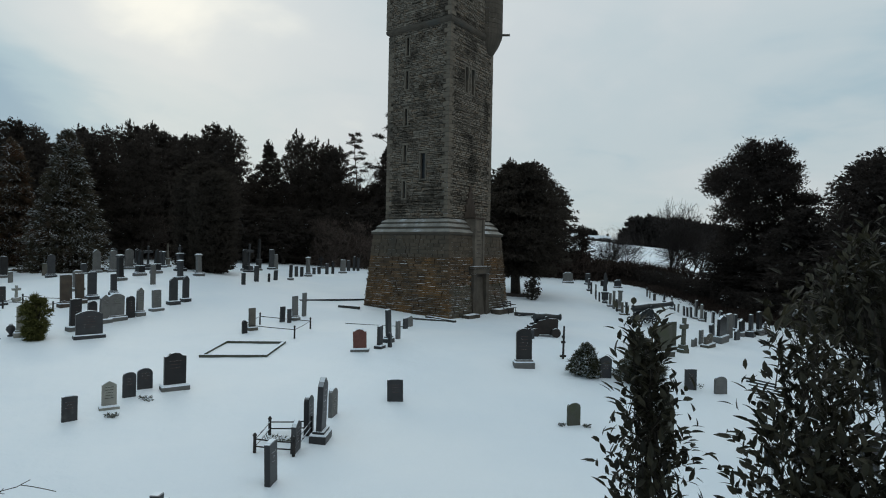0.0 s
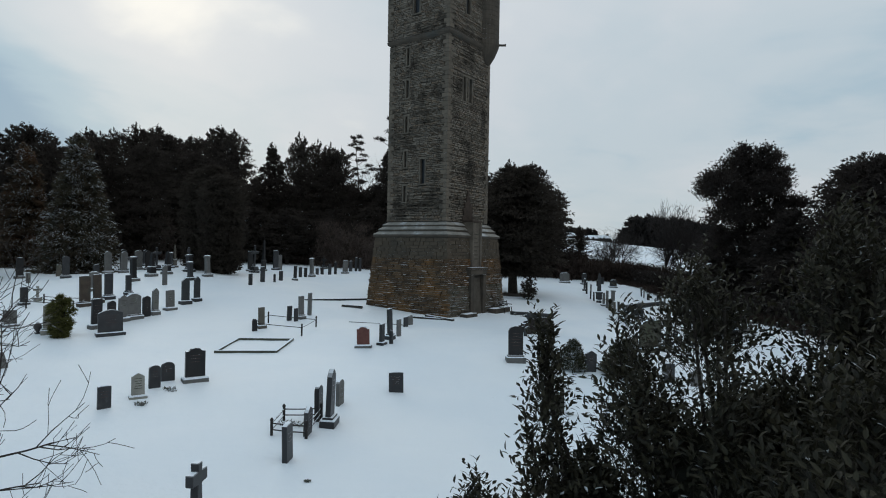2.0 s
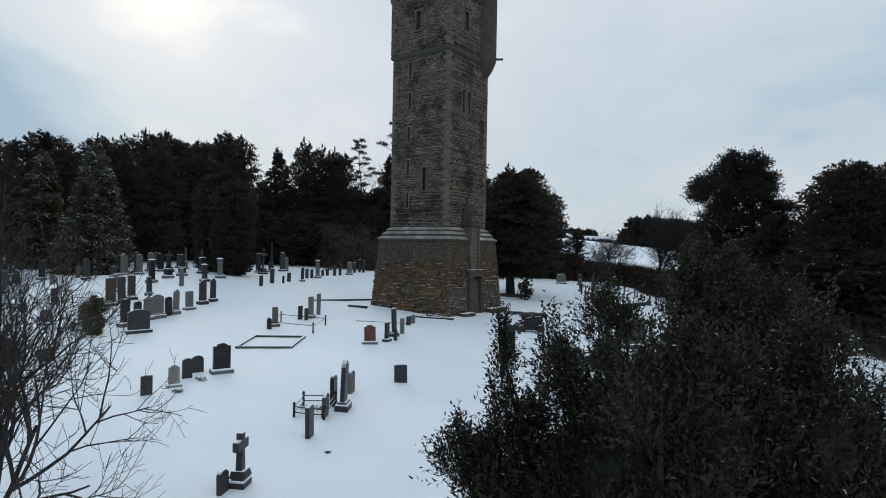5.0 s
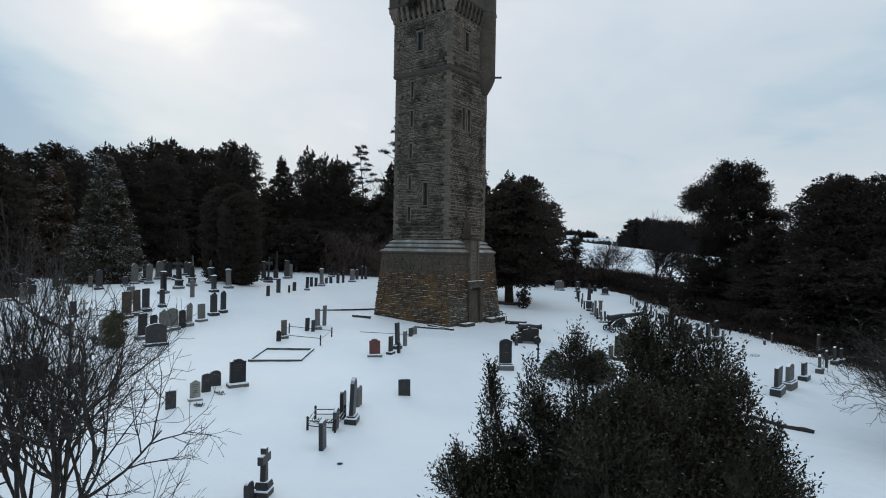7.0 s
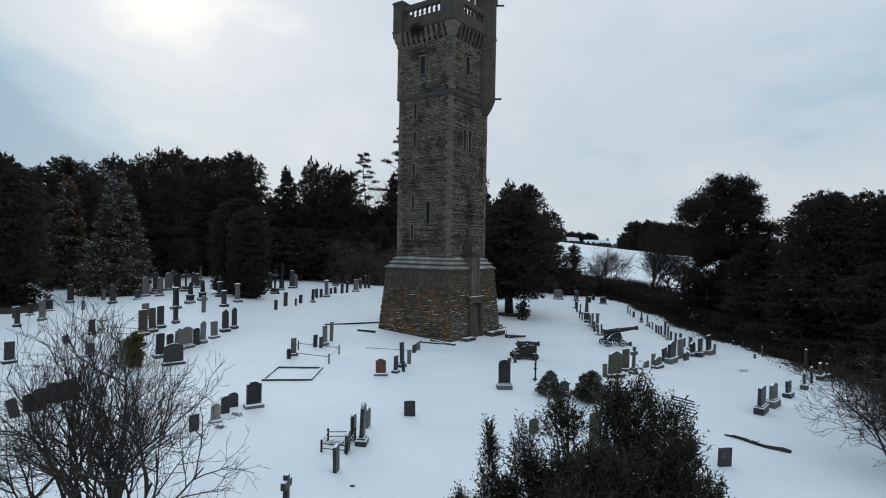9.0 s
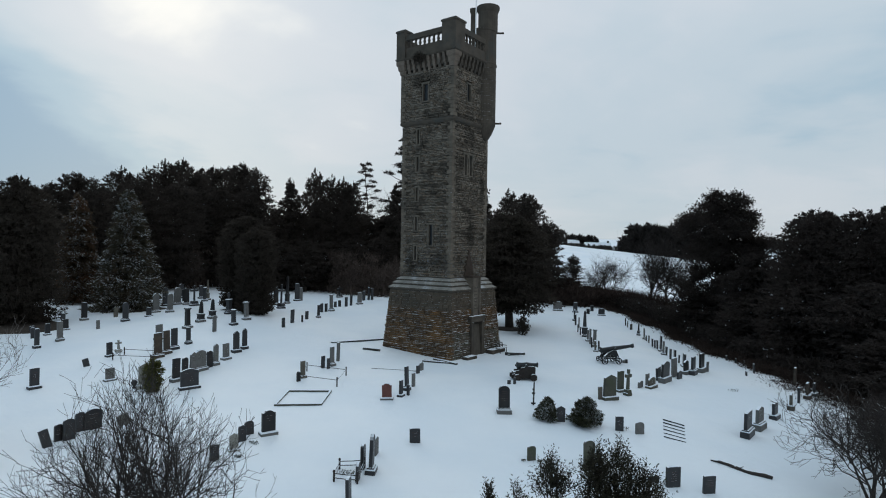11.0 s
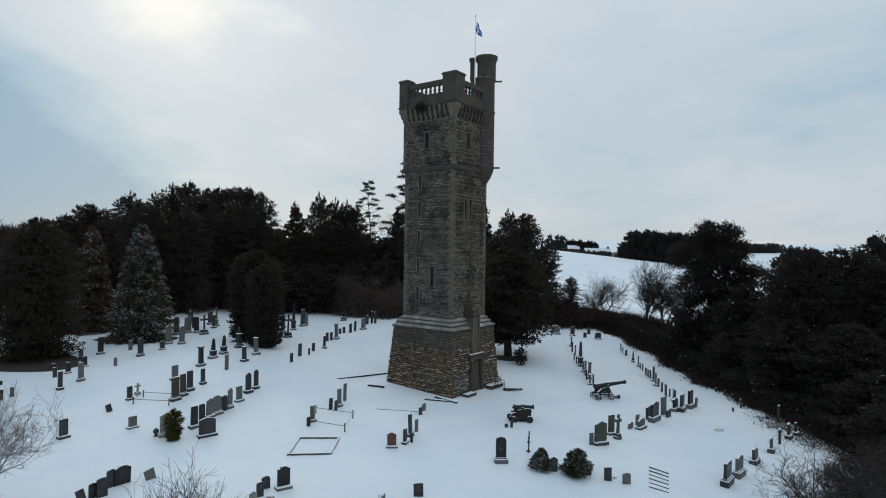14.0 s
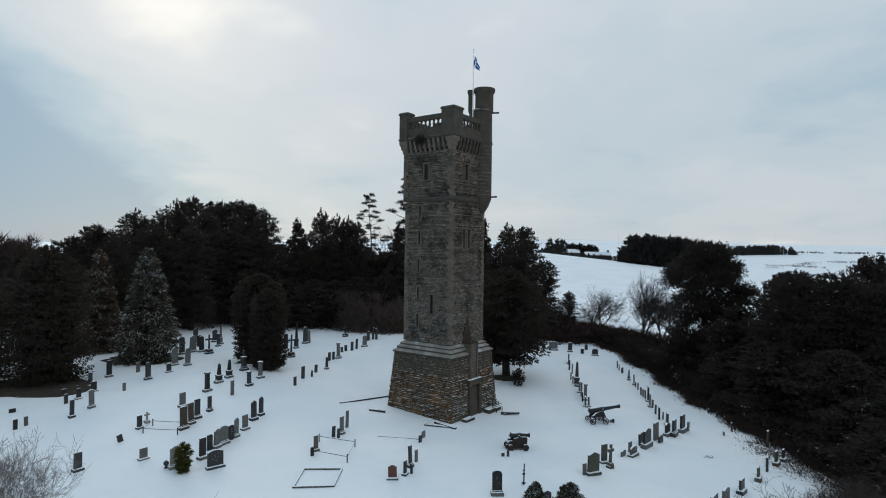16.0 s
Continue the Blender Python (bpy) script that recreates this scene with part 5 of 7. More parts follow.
def gun_on_wheels():
    x, y = 14.15, 41.1
    ob = thing("old_cannon", pose(x, y, gz(x, y), 0, 0, 10), "long black cannon on a low iron carriage with spoked wheels", "cannon", "guns by the tower")
    for s in (-0.38, 0.38):
        part("side_girder", bm_box(-0.85, 0.72, s - 0.06, s + 0.06, 0.40, 0.52, 0.015), "gun", ob)
        part("cheek", bm_profile([(-0.70, 0.52), (-0.45, 0.52), (0.02, 0.88), (0.30, 0.52), (0.52, 0.52), (0.40, 1.16), (0.10, 1.16), (-0.30, 0.96)], s - 0.05, s + 0.05, 0.015), "gun", ob)
        for xa, xb in ((-0.5, 0.3), (0.62, 0.35)):
            v, f = tube([(xa, s * 1.2, 0.5), (xb, s * 1.2, 1.12)], [0.05, 0.05], 8)
            mesh_obj("strut", v, f, "gun", ob)
        for ax in (-0.70, 0.55):
            wheel(0.28, 0.13, 6, ob, Vector((ax, s * 1.5, 0.27)))
    for ax in (-0.70, 0.55):
        v, f = tube([(ax, -0.62, 0.27), (ax, 0.62, 0.27)], [0.05, 0.05], 8)
        mesh_obj("axle", v, f, "gun", ob)
    v, f = tube([(-0.85, 0, 0.5), (-0.72, 0, 1.0)], [0.07, 0.05], 8)
    mesh_obj("elevating_screw", v, f, "gun", ob)
    barrel(ob, (-0.85, 0, 1.12), 3.0, 0.25, 7)


gun_on_block()
gun_on_wheels()

gb = thing("loose_gun_barrel", pose(5.2, 42.0, gz(5.2, 42.0) + 0.12, 0, 0, 4), "slim iron gun barrel lying on the snow beside the tower", "gun barrel")
v, f = tube([(0, 0, 0), (0.5, 0, 0), (1.5, 0, 0.01), (1.75, 0, 0.01)], [0.16, 0.15, 0.09, 0.11], 14)
mesh_obj("barrel", v, f, "gun", gb, smooth=True)
part("cradle", bm_box(0.2, 0.4, -0.25, 0.25, -0.2, 0.0, 0.02), "timber", gb)

bench = thing("park_bench", pose(4.95, 42.95, gz(4.95, 42.95), 0, 0, -36 + 90), "dark slatted bench with iron ends beside the tower", "bench")
for s in (-0.55, 0.55):
    for nm, pts in (("leg", [(s, -0.22, 0), (s, -0.18, 0.42)]), ("leg", [(s, 0.2, 0), (s, 0.2, 0.42)]), ("back_post", [(s, 0.2, 0.40), (s, 0.30, 0.88)]), ("armrest", [(s, -0.2, 0.62), (s, 0.24, 0.64)])):
        v, f = tube(pts, [0.03, 0.028], 6)
        mesh_obj(nm, v, f, "iron", bench)
for i in range(4):
    part("seat_slat", bm_box(-0.62, 0.62, -0.22 + i * 0.115, -0.13 + i * 0.115, 0.42, 0.45, 0.006), "timber", bench)
for i in range(3):
    part("back_slat", bm_box(-0.62, 0.62, 0.20 + i * 0.03, 0.23 + i * 0.03, 0.52 + i * 0.13, 0.61 + i * 0.13, 0.006), "timber", bench)

# ---- trees ----


def blades(P, D, length, width, k, seed, spread=0.6):
    """k pointed sprays from every point P along D, as one array of triangles."""
    r = np.random.default_rng(seed)
    n = len(P)
    P, D = np.repeat(P, k, 0), np.repeat(D, k, 0)
    D = D + r.normal(0, spread, D.shape)
    D /= np.linalg.norm(D, axis=1, keepdims=True) + 1e-9
    S = np.cross(D, r.normal(0, 1, D.shape))
    S /= np.linalg.norm(S, axis=1, keepdims=True) + 1e-9
    L = (length * r.uniform(0.55, 1.25, (n * k, 1)))
    Wd = (width * r.uniform(0.6, 1.3, (n * k, 1)))
    V = np.stack([P - S * Wd, P + S * Wd, P + D * L], 1).reshape(-1, 3)
    F = np.arange(n * k * 3).reshape(-1, 3)
    return V, F


def radius_at(kind, s):
    if kind == "spire":
        return (1 - s) ** 0.8 * (0.82 + 0.18 * np.abs(np.sin(s * 34)))
    if kind == "cone":
        return np.minimum(1.0, ((1 - s) * 1.55) ** 0.75) * (0.86 + 0.14 * np.abs(np.sin(s * 22)))
    if kind == "column":
        return np.minimum(1.0, ((1 - s) * 3.2) ** 0.55) * (0.80 + 0.20 * np.minimum(1, s * 6))
    if kind == "block":
        return np.minimum(1.0, ((1 - s) * 4.5) ** 0.5) * (0.88 + 0.12 * np.minimum(1, s * 1.5))
    if kind == "beehive":
        return np.minimum(1.0, ((1 - s) * 1.22) ** 0.58) * (0.90 + 0.10 * np.abs(np.sin(s * 30)))
    return np.sqrt(np.clip(1 - (2 * s - 0.92) ** 2 / 1.2, 0.02, 1))      # dome


def lump(A, S, seed, amount):
    """Uneven outline: slow waves round the crown and up it."""
    r = np.random.default_rng(seed)
    out = np.ones_like(S)
    for _ in range(5):
        ka, ks, ph = r.integers(1, 6), r.uniform(2, 11), r.uniform(0, 6.28, 2)
        out = out + amount * r.uniform(0.3, 1) * np.sin(ka * A + ph[0]) * np.sin(ks * S + ph[1])
    return out


def crown_mesh(kind, h, R, z0, n, length, width, k, seed, droop=0.25, amount=0.12, spread=0.5, boughs=320, tip=1.3, inner=2.6):
    """Foliage on single boughs with uneven reach, over a dark inner mass."""
    r = np.random.default_rng(seed)
    sb = r.random(boughs * 3)
    sb = sb[r.random(len(sb)) < 0.3 + 0.7 * radius_at(kind, sb)][:boughs]
    ab = r.uniform(0, 2 * np.pi, len(sb))
    rb = R * radius_at(kind, sb) * lump(ab, sb, seed, amount) * r.uniform(0.78, 1.16, len(sb))
    b = r.integers(0, len(sb), n)
    q = 0.45 + 0.55 * r.random(n) ** 0.7
    a = ab[b] + r.normal(0, 0.16, n) * (1.3 - 0.5 * q)
    rad = rb[b] * q
    z = z0 + sb[b] * (h - z0) - droop * 0.45 * rad * q + r.normal(0, 0.018 * h, n) * (1.25 - q)
    P = np.stack([rad * np.cos(a), rad * np.sin(a), np.maximum(z, 0.05)], 1)
    D = np.stack([np.cos(a), np.sin(a), -droop + 1.5 * np.clip(sb[b] - 0.74, 0, 1)], 1)
    V, F = blades(P, D, length, width, k, seed + 1, spread)
    # top shoots
    T = np.stack([r.normal(0, R * 0.07, 16), r.normal(0, R * 0.07, 16), h - r.uniform(0, h * 0.08, 16)], 1)
    V2, F2 = blades(T, np.tile([0, 0, 1.0], (16, 1)), length * tip, width * 0.8, 2, seed + 2, 0.45)
    # shaded inner twigs that close the crown
    m = int(n * 0.35)
    b = r.integers(0, len(sb), m)
    q = r.uniform(0.05, 0.62, m)
    P3 = np.stack([rb[b] * q * np.cos(ab[b]), rb[b] * q * np.sin(ab[b]), np.maximum(z0 + sb[b] * (h - z0) * 0.96, 0.05)], 1) + r.normal(0, 0.02 * h, (m, 3)) * [1, 1, 0.5]
    V3, F3 = blades(P3, r.normal(0, 1, (m, 3)), length * 1.25, width * inner, 2, seed + 3, 0.3)
    return np.concatenate([V, V2, V3]), np.concatenate([F, F2 + len(V), F3 + len(V) + len(V2)])


def evergreen(name, label, kind, h, R, z0, n, length, width, k, seed, mat, trunk=0.25, **extra):
    """One evergreen: tapered trunk and crown; built at the origin."""
    ob = thing(name, Matrix(), label, "tree")
    rr = random.Random(seed)
    pts = [(rr.uniform(-0.1, 0.1) * i, rr.uniform(-0.1, 0.1) * i, -0.8 + (h * 0.9 + 0.8) * i / 5) for i in range(6)]
    v, f = tube(pts, [trunk * (1.25 - 0.23 * i) for i in range(6)], 9)
    mesh_obj("trunk", v, f, "bark", ob, smooth=True)
    V, F = crown_mesh(kind, h, R, z0, n, length, width, k, seed, **extra)
    mesh_obj("crown", V, F, mat, ob)
    return ob


def plant(proto, x, y, scale=1.0, turn=0.0, wide=1.0, label=""):
    ob = copy_thing(proto, Matrix.Translation((x, y, gz(x, y) - 0.05)) @ Matrix.Rotation(radians(turn), 4, "Z") @ Matrix.Diagonal((scale * wide, scale * wide, scale, 1)))
    if label:
        ob["label"] = label
    return ob


def retire(protos):
    for proto in protos:
        for o in (*proto.children_recursive, proto):
            bpy.data.objects.remove(o)


dark = "tall dense dark conifer in the wood behind the graves"
WOODS = [
    evergreen("conifer", dark, "cone", 18, 4.2, 1.0, 9500, 0.32, 0.070, 3, 21, "conifer", 0.35, amount=0.16),
    evergreen("conifer", dark, "cone", 18, 3.6, 1.4, 9500, 0.32, 0.070, 3, 22, "conifer", 0.35, amount=0.18),
    evergreen("conifer", dark, "spire", 18, 4.0, 0.8, 9500, 0.32, 0.070, 3, 23, "conifer", 0.35),
    evergreen("conifer", dark, "column", 18, 4.0, 1.2, 9500, 0.32, 0.070, 3, 24, "conifer", 0.4, amount=0.28, tip=0.9, droop=-0.1),
    evergreen("conifer", dark, "dome", 18, 4.6, 2.0, 9500, 0.32, 0.070, 3, 25, "conifer", 0.4, amount=0.26, tip=0.5, droop=-0.3),
]
WOODS += [
    evergreen("conifer", dark, "column", 18, 4.0, 1.2, 2600, 0.55, 0.15, 3, 26, "conifer", 0.4, amount=0.28, tip=0.9, droop=-0.1),
    evergreen("conifer", dark, "dome", 18, 4.6, 2.0, 2600, 0.55, 0.15, 3, 27, "conifer", 0.4, amount=0.26, tip=0.5, droop=-0.3),
]
CROWN_R = (4.2, 3.6, 4.0, 4.0, 4.6, 4.0, 4.6)
tr = random.Random(77)


def plant_to(k, x, y, h, R, label=""):
    """One tree of the wood with the given height and crown radius."""
    return plant(WOODS[k], x, y, h / 18, tr.uniform(0, 360), R / (CROWN_R[k] * h / 18), label)


# the skyline of the wood: kind, place, height, crown radius
for row in ((3, -53.7, 86, 18.7, 3.4), (3, -48.9, 85, 18.7, 2.7), (3, -49.4, 92, 20.8, 3.4), (4, -50.3, 100, 21.6, 3.8), (4, -44.9, 112, 22.0, 4.6), (4, -46.8, 108, 21.3, 4.2), (4, -51.3, 113, 21.6, 4.4),
            (3, -31.2, 85.5, 19.2, 3.4), (4, -35.0, 90, 20.3, 3.6), (0, -26.6, 89, 18.2, 4.0), (3, -22.6, 90, 20.0, 2.8), (3, -20.2, 91, 19.2, 2.6), (3, -18.4, 92, 19.0, 2.8), (4, -16.7, 91, 18.0, 2.7),
            (4, -48.1, 66, 15.8, 3.6), (4, -49.8, 63, 14.2, 3.4), (3, -45.0, 65.0, 14.8, 2.6), (0, -8.8, 91, 18.2, 4.2), (1, -5.5, 92, 15, 3.4),
            (3, -45, 75, 16.6, 3.2), (4, -51, 76, 14.6, 3.8), (3, -40, 77.5, 16.4, 3.2), (4, -56, 78, 14.0, 4.0), (1, -48, 78, 17.0, 3.2), (3, -37, 84, 16.2, 3.6), (4, -41.5, 86, 18.3, 3.8),
            (3, -62, 84, 12.5, 4.2), (1, -66, 76, 11, 4), (0, -60, 72, 11, 4), (3, -14.0, 94, 12.5, 3.2), (4, -11.5, 96, 12.5, 3.0)):
    plant_to(*row)
for i in range(30):
    x = -68 + i * 2.35 + tr.uniform(-1, 1)
    plant_to(tr.choice((5, 6)), x, 96 + tr.uniform(0, 12), tr.uniform(10.5, 13.5), tr.uniform(3.4, 4.6))
for x, y, h in ((-33, 83, 9), (-27, 82, 8), (-15.5, 86, 8.5), (-11, 87, 9), (-38, 84, 11), (-55, 66, 11), (-46, 68, 12), (-56, 56, 9), (-60, 48, 8.5), (-52, 47, 8), (-62, 60, 9), (1, 95, 9), (5, 97, 9), (-3, 96, 11), (-22.5, 83, 8), (-30, 84, 9), (-19, 85, 8)):
    plant_to(tr.choice((5, 6)), x, y, h, 2.9, "dark evergreen at the edge of the wood")

# big dark yews among the graves
YEW = [
    evergreen("yew_tree", "broad flat-topped dark yew standing among the graves", "block", 10, 2.1, 0.1, 9000, 0.26, 0.045, 4, 31, "yew", 0.4, droop=-0.5, amount=0.07, boughs=900, spread=0.8, inner=4.0, tip=0.6),
    evergreen("yew_tree", "big dark spreading yew with a bare trunk", "dome", 10, 4.1, 1.7, 9500, 0.34, 0.055, 4, 32, "yew", 0.36, droop=0.3, amount=0.16, boughs=420, inner=3.5, tip=0.6),
    evergreen("yew_tree", "huge dark yew with foliage down to the ground", "column", 13, 4.0, 0.1, 19000, 0.24, 0.055, 3, 33, "yew", 0.5, droop=-0.1, amount=0.12, boughs=1000, spread=0.7, inner=6.0, tip=0.7),
]
plant(YEW[0], -22.4, 54.8, 1.0, 20, 1.3)
plant(YEW[0], -19.6, 50.2, 0.86, 130, 1.1)
plant(YEW[2], -40.8, 45.5, 1.06, 0, 0.86)
plant(YEW[2], -46.6, 43.0, 0.80, 80, 1.05)
plant(YEW[1], 7.2, 57.2, 1.27, 40, 0.96)
for row in ((4, 12.6, 84.7, 16.2, 3.8), (3, 16.0, 85.0, 13.2, 3.0), (3, 8.0, 86.5, 14.6, 3.2), (3, 9.8, 83.0, 12.0, 3.4), (1, 7.1, 104, 20.0, 2.8), (3, 11.8, 104, 19.4, 3.0), (4, 15.2, 106, 18.8, 3.6)):
    plant_to(*row, "dark conifer standing behind the tower")
# this brown patch paints the soft shade under the spreading yew; the next are litter
litter_shade_patch(6.9, 56.0, 2.4, 1.5)
litter_shade_patch(-40.5, 43.6, 6.2, 4.2)
litter_shade_patch(-36.5, 56.5, 4.5, 3.6)
litter_shade_patch(-22.0, 53.6, 2.4, 1.8)

# snow-dusted spruces at the wood's edge
SPR = [evergreen("spruce_tree", "tall spruce with snow on its drooping boughs", "beehive", 13.4, 3.3, 0.2, 15000, 0.30, 0.045, 4, 41, "spruce", 0.3, droop=0.35, amount=0.07, boughs=760, inner=3.0, tip=0.6),
       evergreen("spruce_tree", "tall snow-dusted spruce with thinning brown needles", "beehive", 13, 2.6, 0.3, 11000, 0.30, 0.045, 4, 42, "spruce_brown", 0.3, droop=0.4, amount=0.14, boughs=480, inner=3.0, tip=0.8)]
plant(SPR[0], -35.9, 56.0, 1.0, 15, 1.05)
plant(SPR[1], -44.1, 60.0, 1.0, 200, 1.05)


def boughed(name, label, h, seed, mat, limbs, r0, clump, n, length, width, lean=0.0, first=0.35, reach=0.30, flat=0.45):
    """A pine: bare leaning trunk, limbs, and a flattened clump of needles at each limb's end."""
    ob = thing(name, Matrix(), label, "tree")
    r = random.Random(seed)
    spine = [Vector((lean * (i / 6) ** 2 * h + r.uniform(-0.15, 0.15), r.uniform(-0.2, 0.2), -0.6 + (h + 0.4) * i / 6)) for i in range(7)]
    v, f = tube(spine, [r0 * (1.1 - 0.15 * i) for i in range(7)], 9)
    mesh_obj("trunk", v, f, "bark", ob, smooth=True)
    Vs, Fs, count = [], [], 0
    for k in range(limbs):
        s = first + (1.0 - first) * (k + 0.5) / limbs
        i = min(int(s * 6), 5)
        p = spine[i].lerp(spine[i + 1], s * 6 - i)
        t = k * 2.4 + r.uniform(-0.4, 0.4)
        out = reach * h * (1.12 - 0.75 * max(0, s - 0.55) / 0.45) * r.uniform(0.55, 1.1)
        e = p + Vector((math.cos(t) * out, math.sin(t) * out, out * r.uniform(0.05, 0.4)))
        m = p.lerp(e, 0.5) + Vector((0, 0, -0.06 * out))
        lv, lf = tube([p, m, e], [r0 * 0.35 * (1.1 - s * 0.6), r0 * 0.22, r0 * 0.08], 6)
        mesh_obj("limb", lv, lf, "bark", ob)
        g2 = np.random.default_rng(seed * 100 + k)
        for c, sz in ((e, 1.0), (m.lerp(e, 0.4) + Vector((r.uniform(-0.4, 0.4), r.uniform(-0.4, 0.4), 0.3)), 0.75)):
            d = g2.normal(0, 1, (n, 3))
            d /= np.linalg.norm(d, axis=1, keepdims=True)
            q = np.array(c) + d * np.array([clump, clump, clump * flat]) * sz * g2.uniform(0.35, 1.0, (n, 1))
            V, F = blades(q, d * np.array([1, 1, 0.6]) + [0, 0, 0.35], length, width, 3, seed * 50 + k, 0.5)
            Vs.append(V)
            Fs.append(F + count)
            count += len(V)
    mesh_obj("crown", np.concatenate(Vs), np.concatenate(Fs), mat, ob)
    return ob


def lobed_pine(name, label, x, y, lobes, mat, r0, seed, per=900, length=0.30, width=0.05):
    """An old pine: bare leaning trunk and limbs, each bearing a cloud of tufts. lobes: offset from the trunk, height, radius, half height."""
    ob = thing(name, pose(x, y, gz(x, y) - 0.1), label, "tree")
    r = random.Random(seed)
    g2 = np.random.default_rng(seed)
    high = max(q[2] for q in lobes)
    spine = [Vector((0.35 * math.sin(i * 1.1), 0.3 * math.sin(i * 0.8), -0.5 + high * i / 7)) for i in range(8)]
    mesh_obj("trunk", *tube(spine, [r0 * (1.1 - 0.13 * i) for i in range(8)], 9), "bark", ob, smooth=True)
    Vs, Fs, count = [], [], 0
    for dx, dy, z, rx, rz in lobes:
        e = Vector((dx, dy, z - 0.25 * rz))
        s = max(0.15, min(0.95, (z - 0.35 * math.hypot(dx, dy) - rz) / high))
        i = min(int(s * 7), 6)
        p = spine[i].lerp(spine[i + 1], s * 7 - i)
        m = p.lerp(e, 0.55) + Vector((0, 0, -0.12 * (e - p).length))
        mesh_obj("limb", *tube([p, m, e], [r0 * 0.38, r0 * 0.25, r0 * 0.10], 6), "bark", ob)
        tufts = g2.normal(0, 1, (int(9 + 9 * rx), 3))
        tufts[:, 2] = np.abs(tufts[:, 2]) * 0.9 - 0.30
        tufts /= np.linalg.norm(tufts, axis=1, keepdims=True)
        n = int(per * rx)
        own = tufts[g2.integers(0, len(tufts), n)] * g2.uniform(0.45, 1.0, (n, 1)) + g2.normal(0, 0.40, (n, 3)) * [1, 1, 0.8] / max(rx, 1.0)
        q = np.array([dx, dy, z]) + own * [rx, rx, rz]
        V, F = blades(q, own * [1, 1, 0.5] + [0, 0, 0.35], length, width, 3, seed + len(Vs), 0.6)
        Vs.append(V)
        Fs.append(F + count)
        count += len(V)
    mesh_obj("crown", np.concatenate(Vs), np.concatenate(Fs), mat, ob)
    return ob


BANK = [
    evergreen("evergreen_tree", "dark rounded evergreen on the wooded bank", "dome", 11, 4.3, 0.2, 5200, 0.38, 0.08, 3, 55, "pine", 0.3, droop=-0.1, amount=0.2, boughs=420, inner=4.0, tip=0.6),
    evergreen("evergreen_tree", "dark bushy evergreen on the wooded bank", "column", 11, 3.8, 0.2, 5200, 0.38, 0.08, 3, 56, "pine", 0.3, droop=0.0, amount=0.2, boughs=420, inner=4.0, tip=0.7),
    evergreen("evergreen_tree", "tall round-headed dark evergreen on the wooded bank", "dome", 17, 5.2, 0.5, 14000, 0.30, 0.062, 3, 57, "pine", 0.4, droop=-0.2, amount=0.12, boughs=800, inner=4.5, tip=0.4),
]
PINES = [
    boughed("larch_tree", "thin leaning pine with sparse tufts on bare limbs", 22, 53, "pine", 30, 0.20, 0.62, 46, 0.40, 0.05, -0.05, 0.40, 0.16, 0.24),
]
plant(PINES[0], -17.4, 119.4, 1.15, 0, 0.9)
plant(PINES[0], -8.4, 95.5, 1.22, 160, 0.9)
lobed_pine("scots_pine", "tall old pine with a cloud-like crown and gaps between its limbs", 34.0, 64.0,
           [(0.6, 0.0, 16.8, 2.7, 1.9), (-0.8, 1.0, 15.4, 2.5, 1.9), (1.9, -0.8, 15.4, 2.0, 1.6), (-3.1, -0.5, 13.2, 2.7, 2.5), (-2.2, 1.8, 14.0, 2.3, 1.9), (3.2, 0.6, 14.0, 1.7, 1.4), (4.4, -0.4, 11.8, 1.9, 1.5),
            (5.4, 1.0, 10.6, 1.1, 0.8), (0.2, -1.4, 13.2, 3.0, 2.4), (0.8, 2.0, 12.6, 2.9, 2.4), (-2.4, -1.2, 10.2, 2.8, 2.2), (1.6, -1.2, 10.2, 2.9, 2.2), (3.4, 1.2, 8.6, 2.2, 1.4), (-0.4, 0.5, 8.0, 3.2, 2.4), (2.2, -0.6, 6.2, 2.4, 1.7), (-2.4, -0.5, 5.8, 2.8, 2.2),
            (0.6, 1.4, 4.4, 3.0, 2.2), (4.4, 0.2, 5.0, 2.0, 1.5), (-2.2, 0.4, 3.2, 2.4, 2.0)],
           "pine", 0.38, 501, per=1150)
plant(BANK[2], 36.6, 48.8, 16.0 / 17, 10, 1.0)
plant(BANK[2], 40.6, 48.2, 17.2 / 17, 100, 0.9)
plant(BANK[2], 39.2, 53.0, 16.6 / 17, 220, 0.95)
plant(BANK[2], 45.5, 46.0, 18.0 / 17, 300, 0.95)
plant(BANK[2], 49.0, 52.0, 18.5 / 17, 45, 1.0)
plant(BANK[2], 53.0, 60.0, 22.5 / 17, 150, 0.8)
plant(BANK[2], 58.5, 61.0, 23.5 / 17, 260, 0.8)
for x, y, h in ((34.5, 56.5, 11), (33, 45.5, 8.5), (35.5, 40, 9.5), (38, 34, 9), (34, 34.5, 6), (41, 41, 12), (46, 36, 11.5), (42, 28, 10), (37, 26, 7), (36.5, 59, 8), (34.5, 71, 4.5), (31.5, 63, 5.5), (32.5, 52, 6.5), (48, 55, 14), (50, 44, 14), (40, 58, 12.5), (45, 62, 13), (52, 66, 14), (34.5, 29.5, 6.5), (35.5, 22, 7), (34.0, 25.5, 6), (40, 18, 8), (46, 24, 10), (32.6, 28.5, 5), (32.2, 24.5, 5), (31.8, 20.5, 4.5)):
    plant(tr.choice(BANK[:2]), x, y, h / 11, tr.uniform(0, 360), 11 / h * tr.uniform(0.85, 1.0))
plant_to(3, 20.9, 88.0, 7.8, 1.7, "small dark evergreen beyond the far graves")


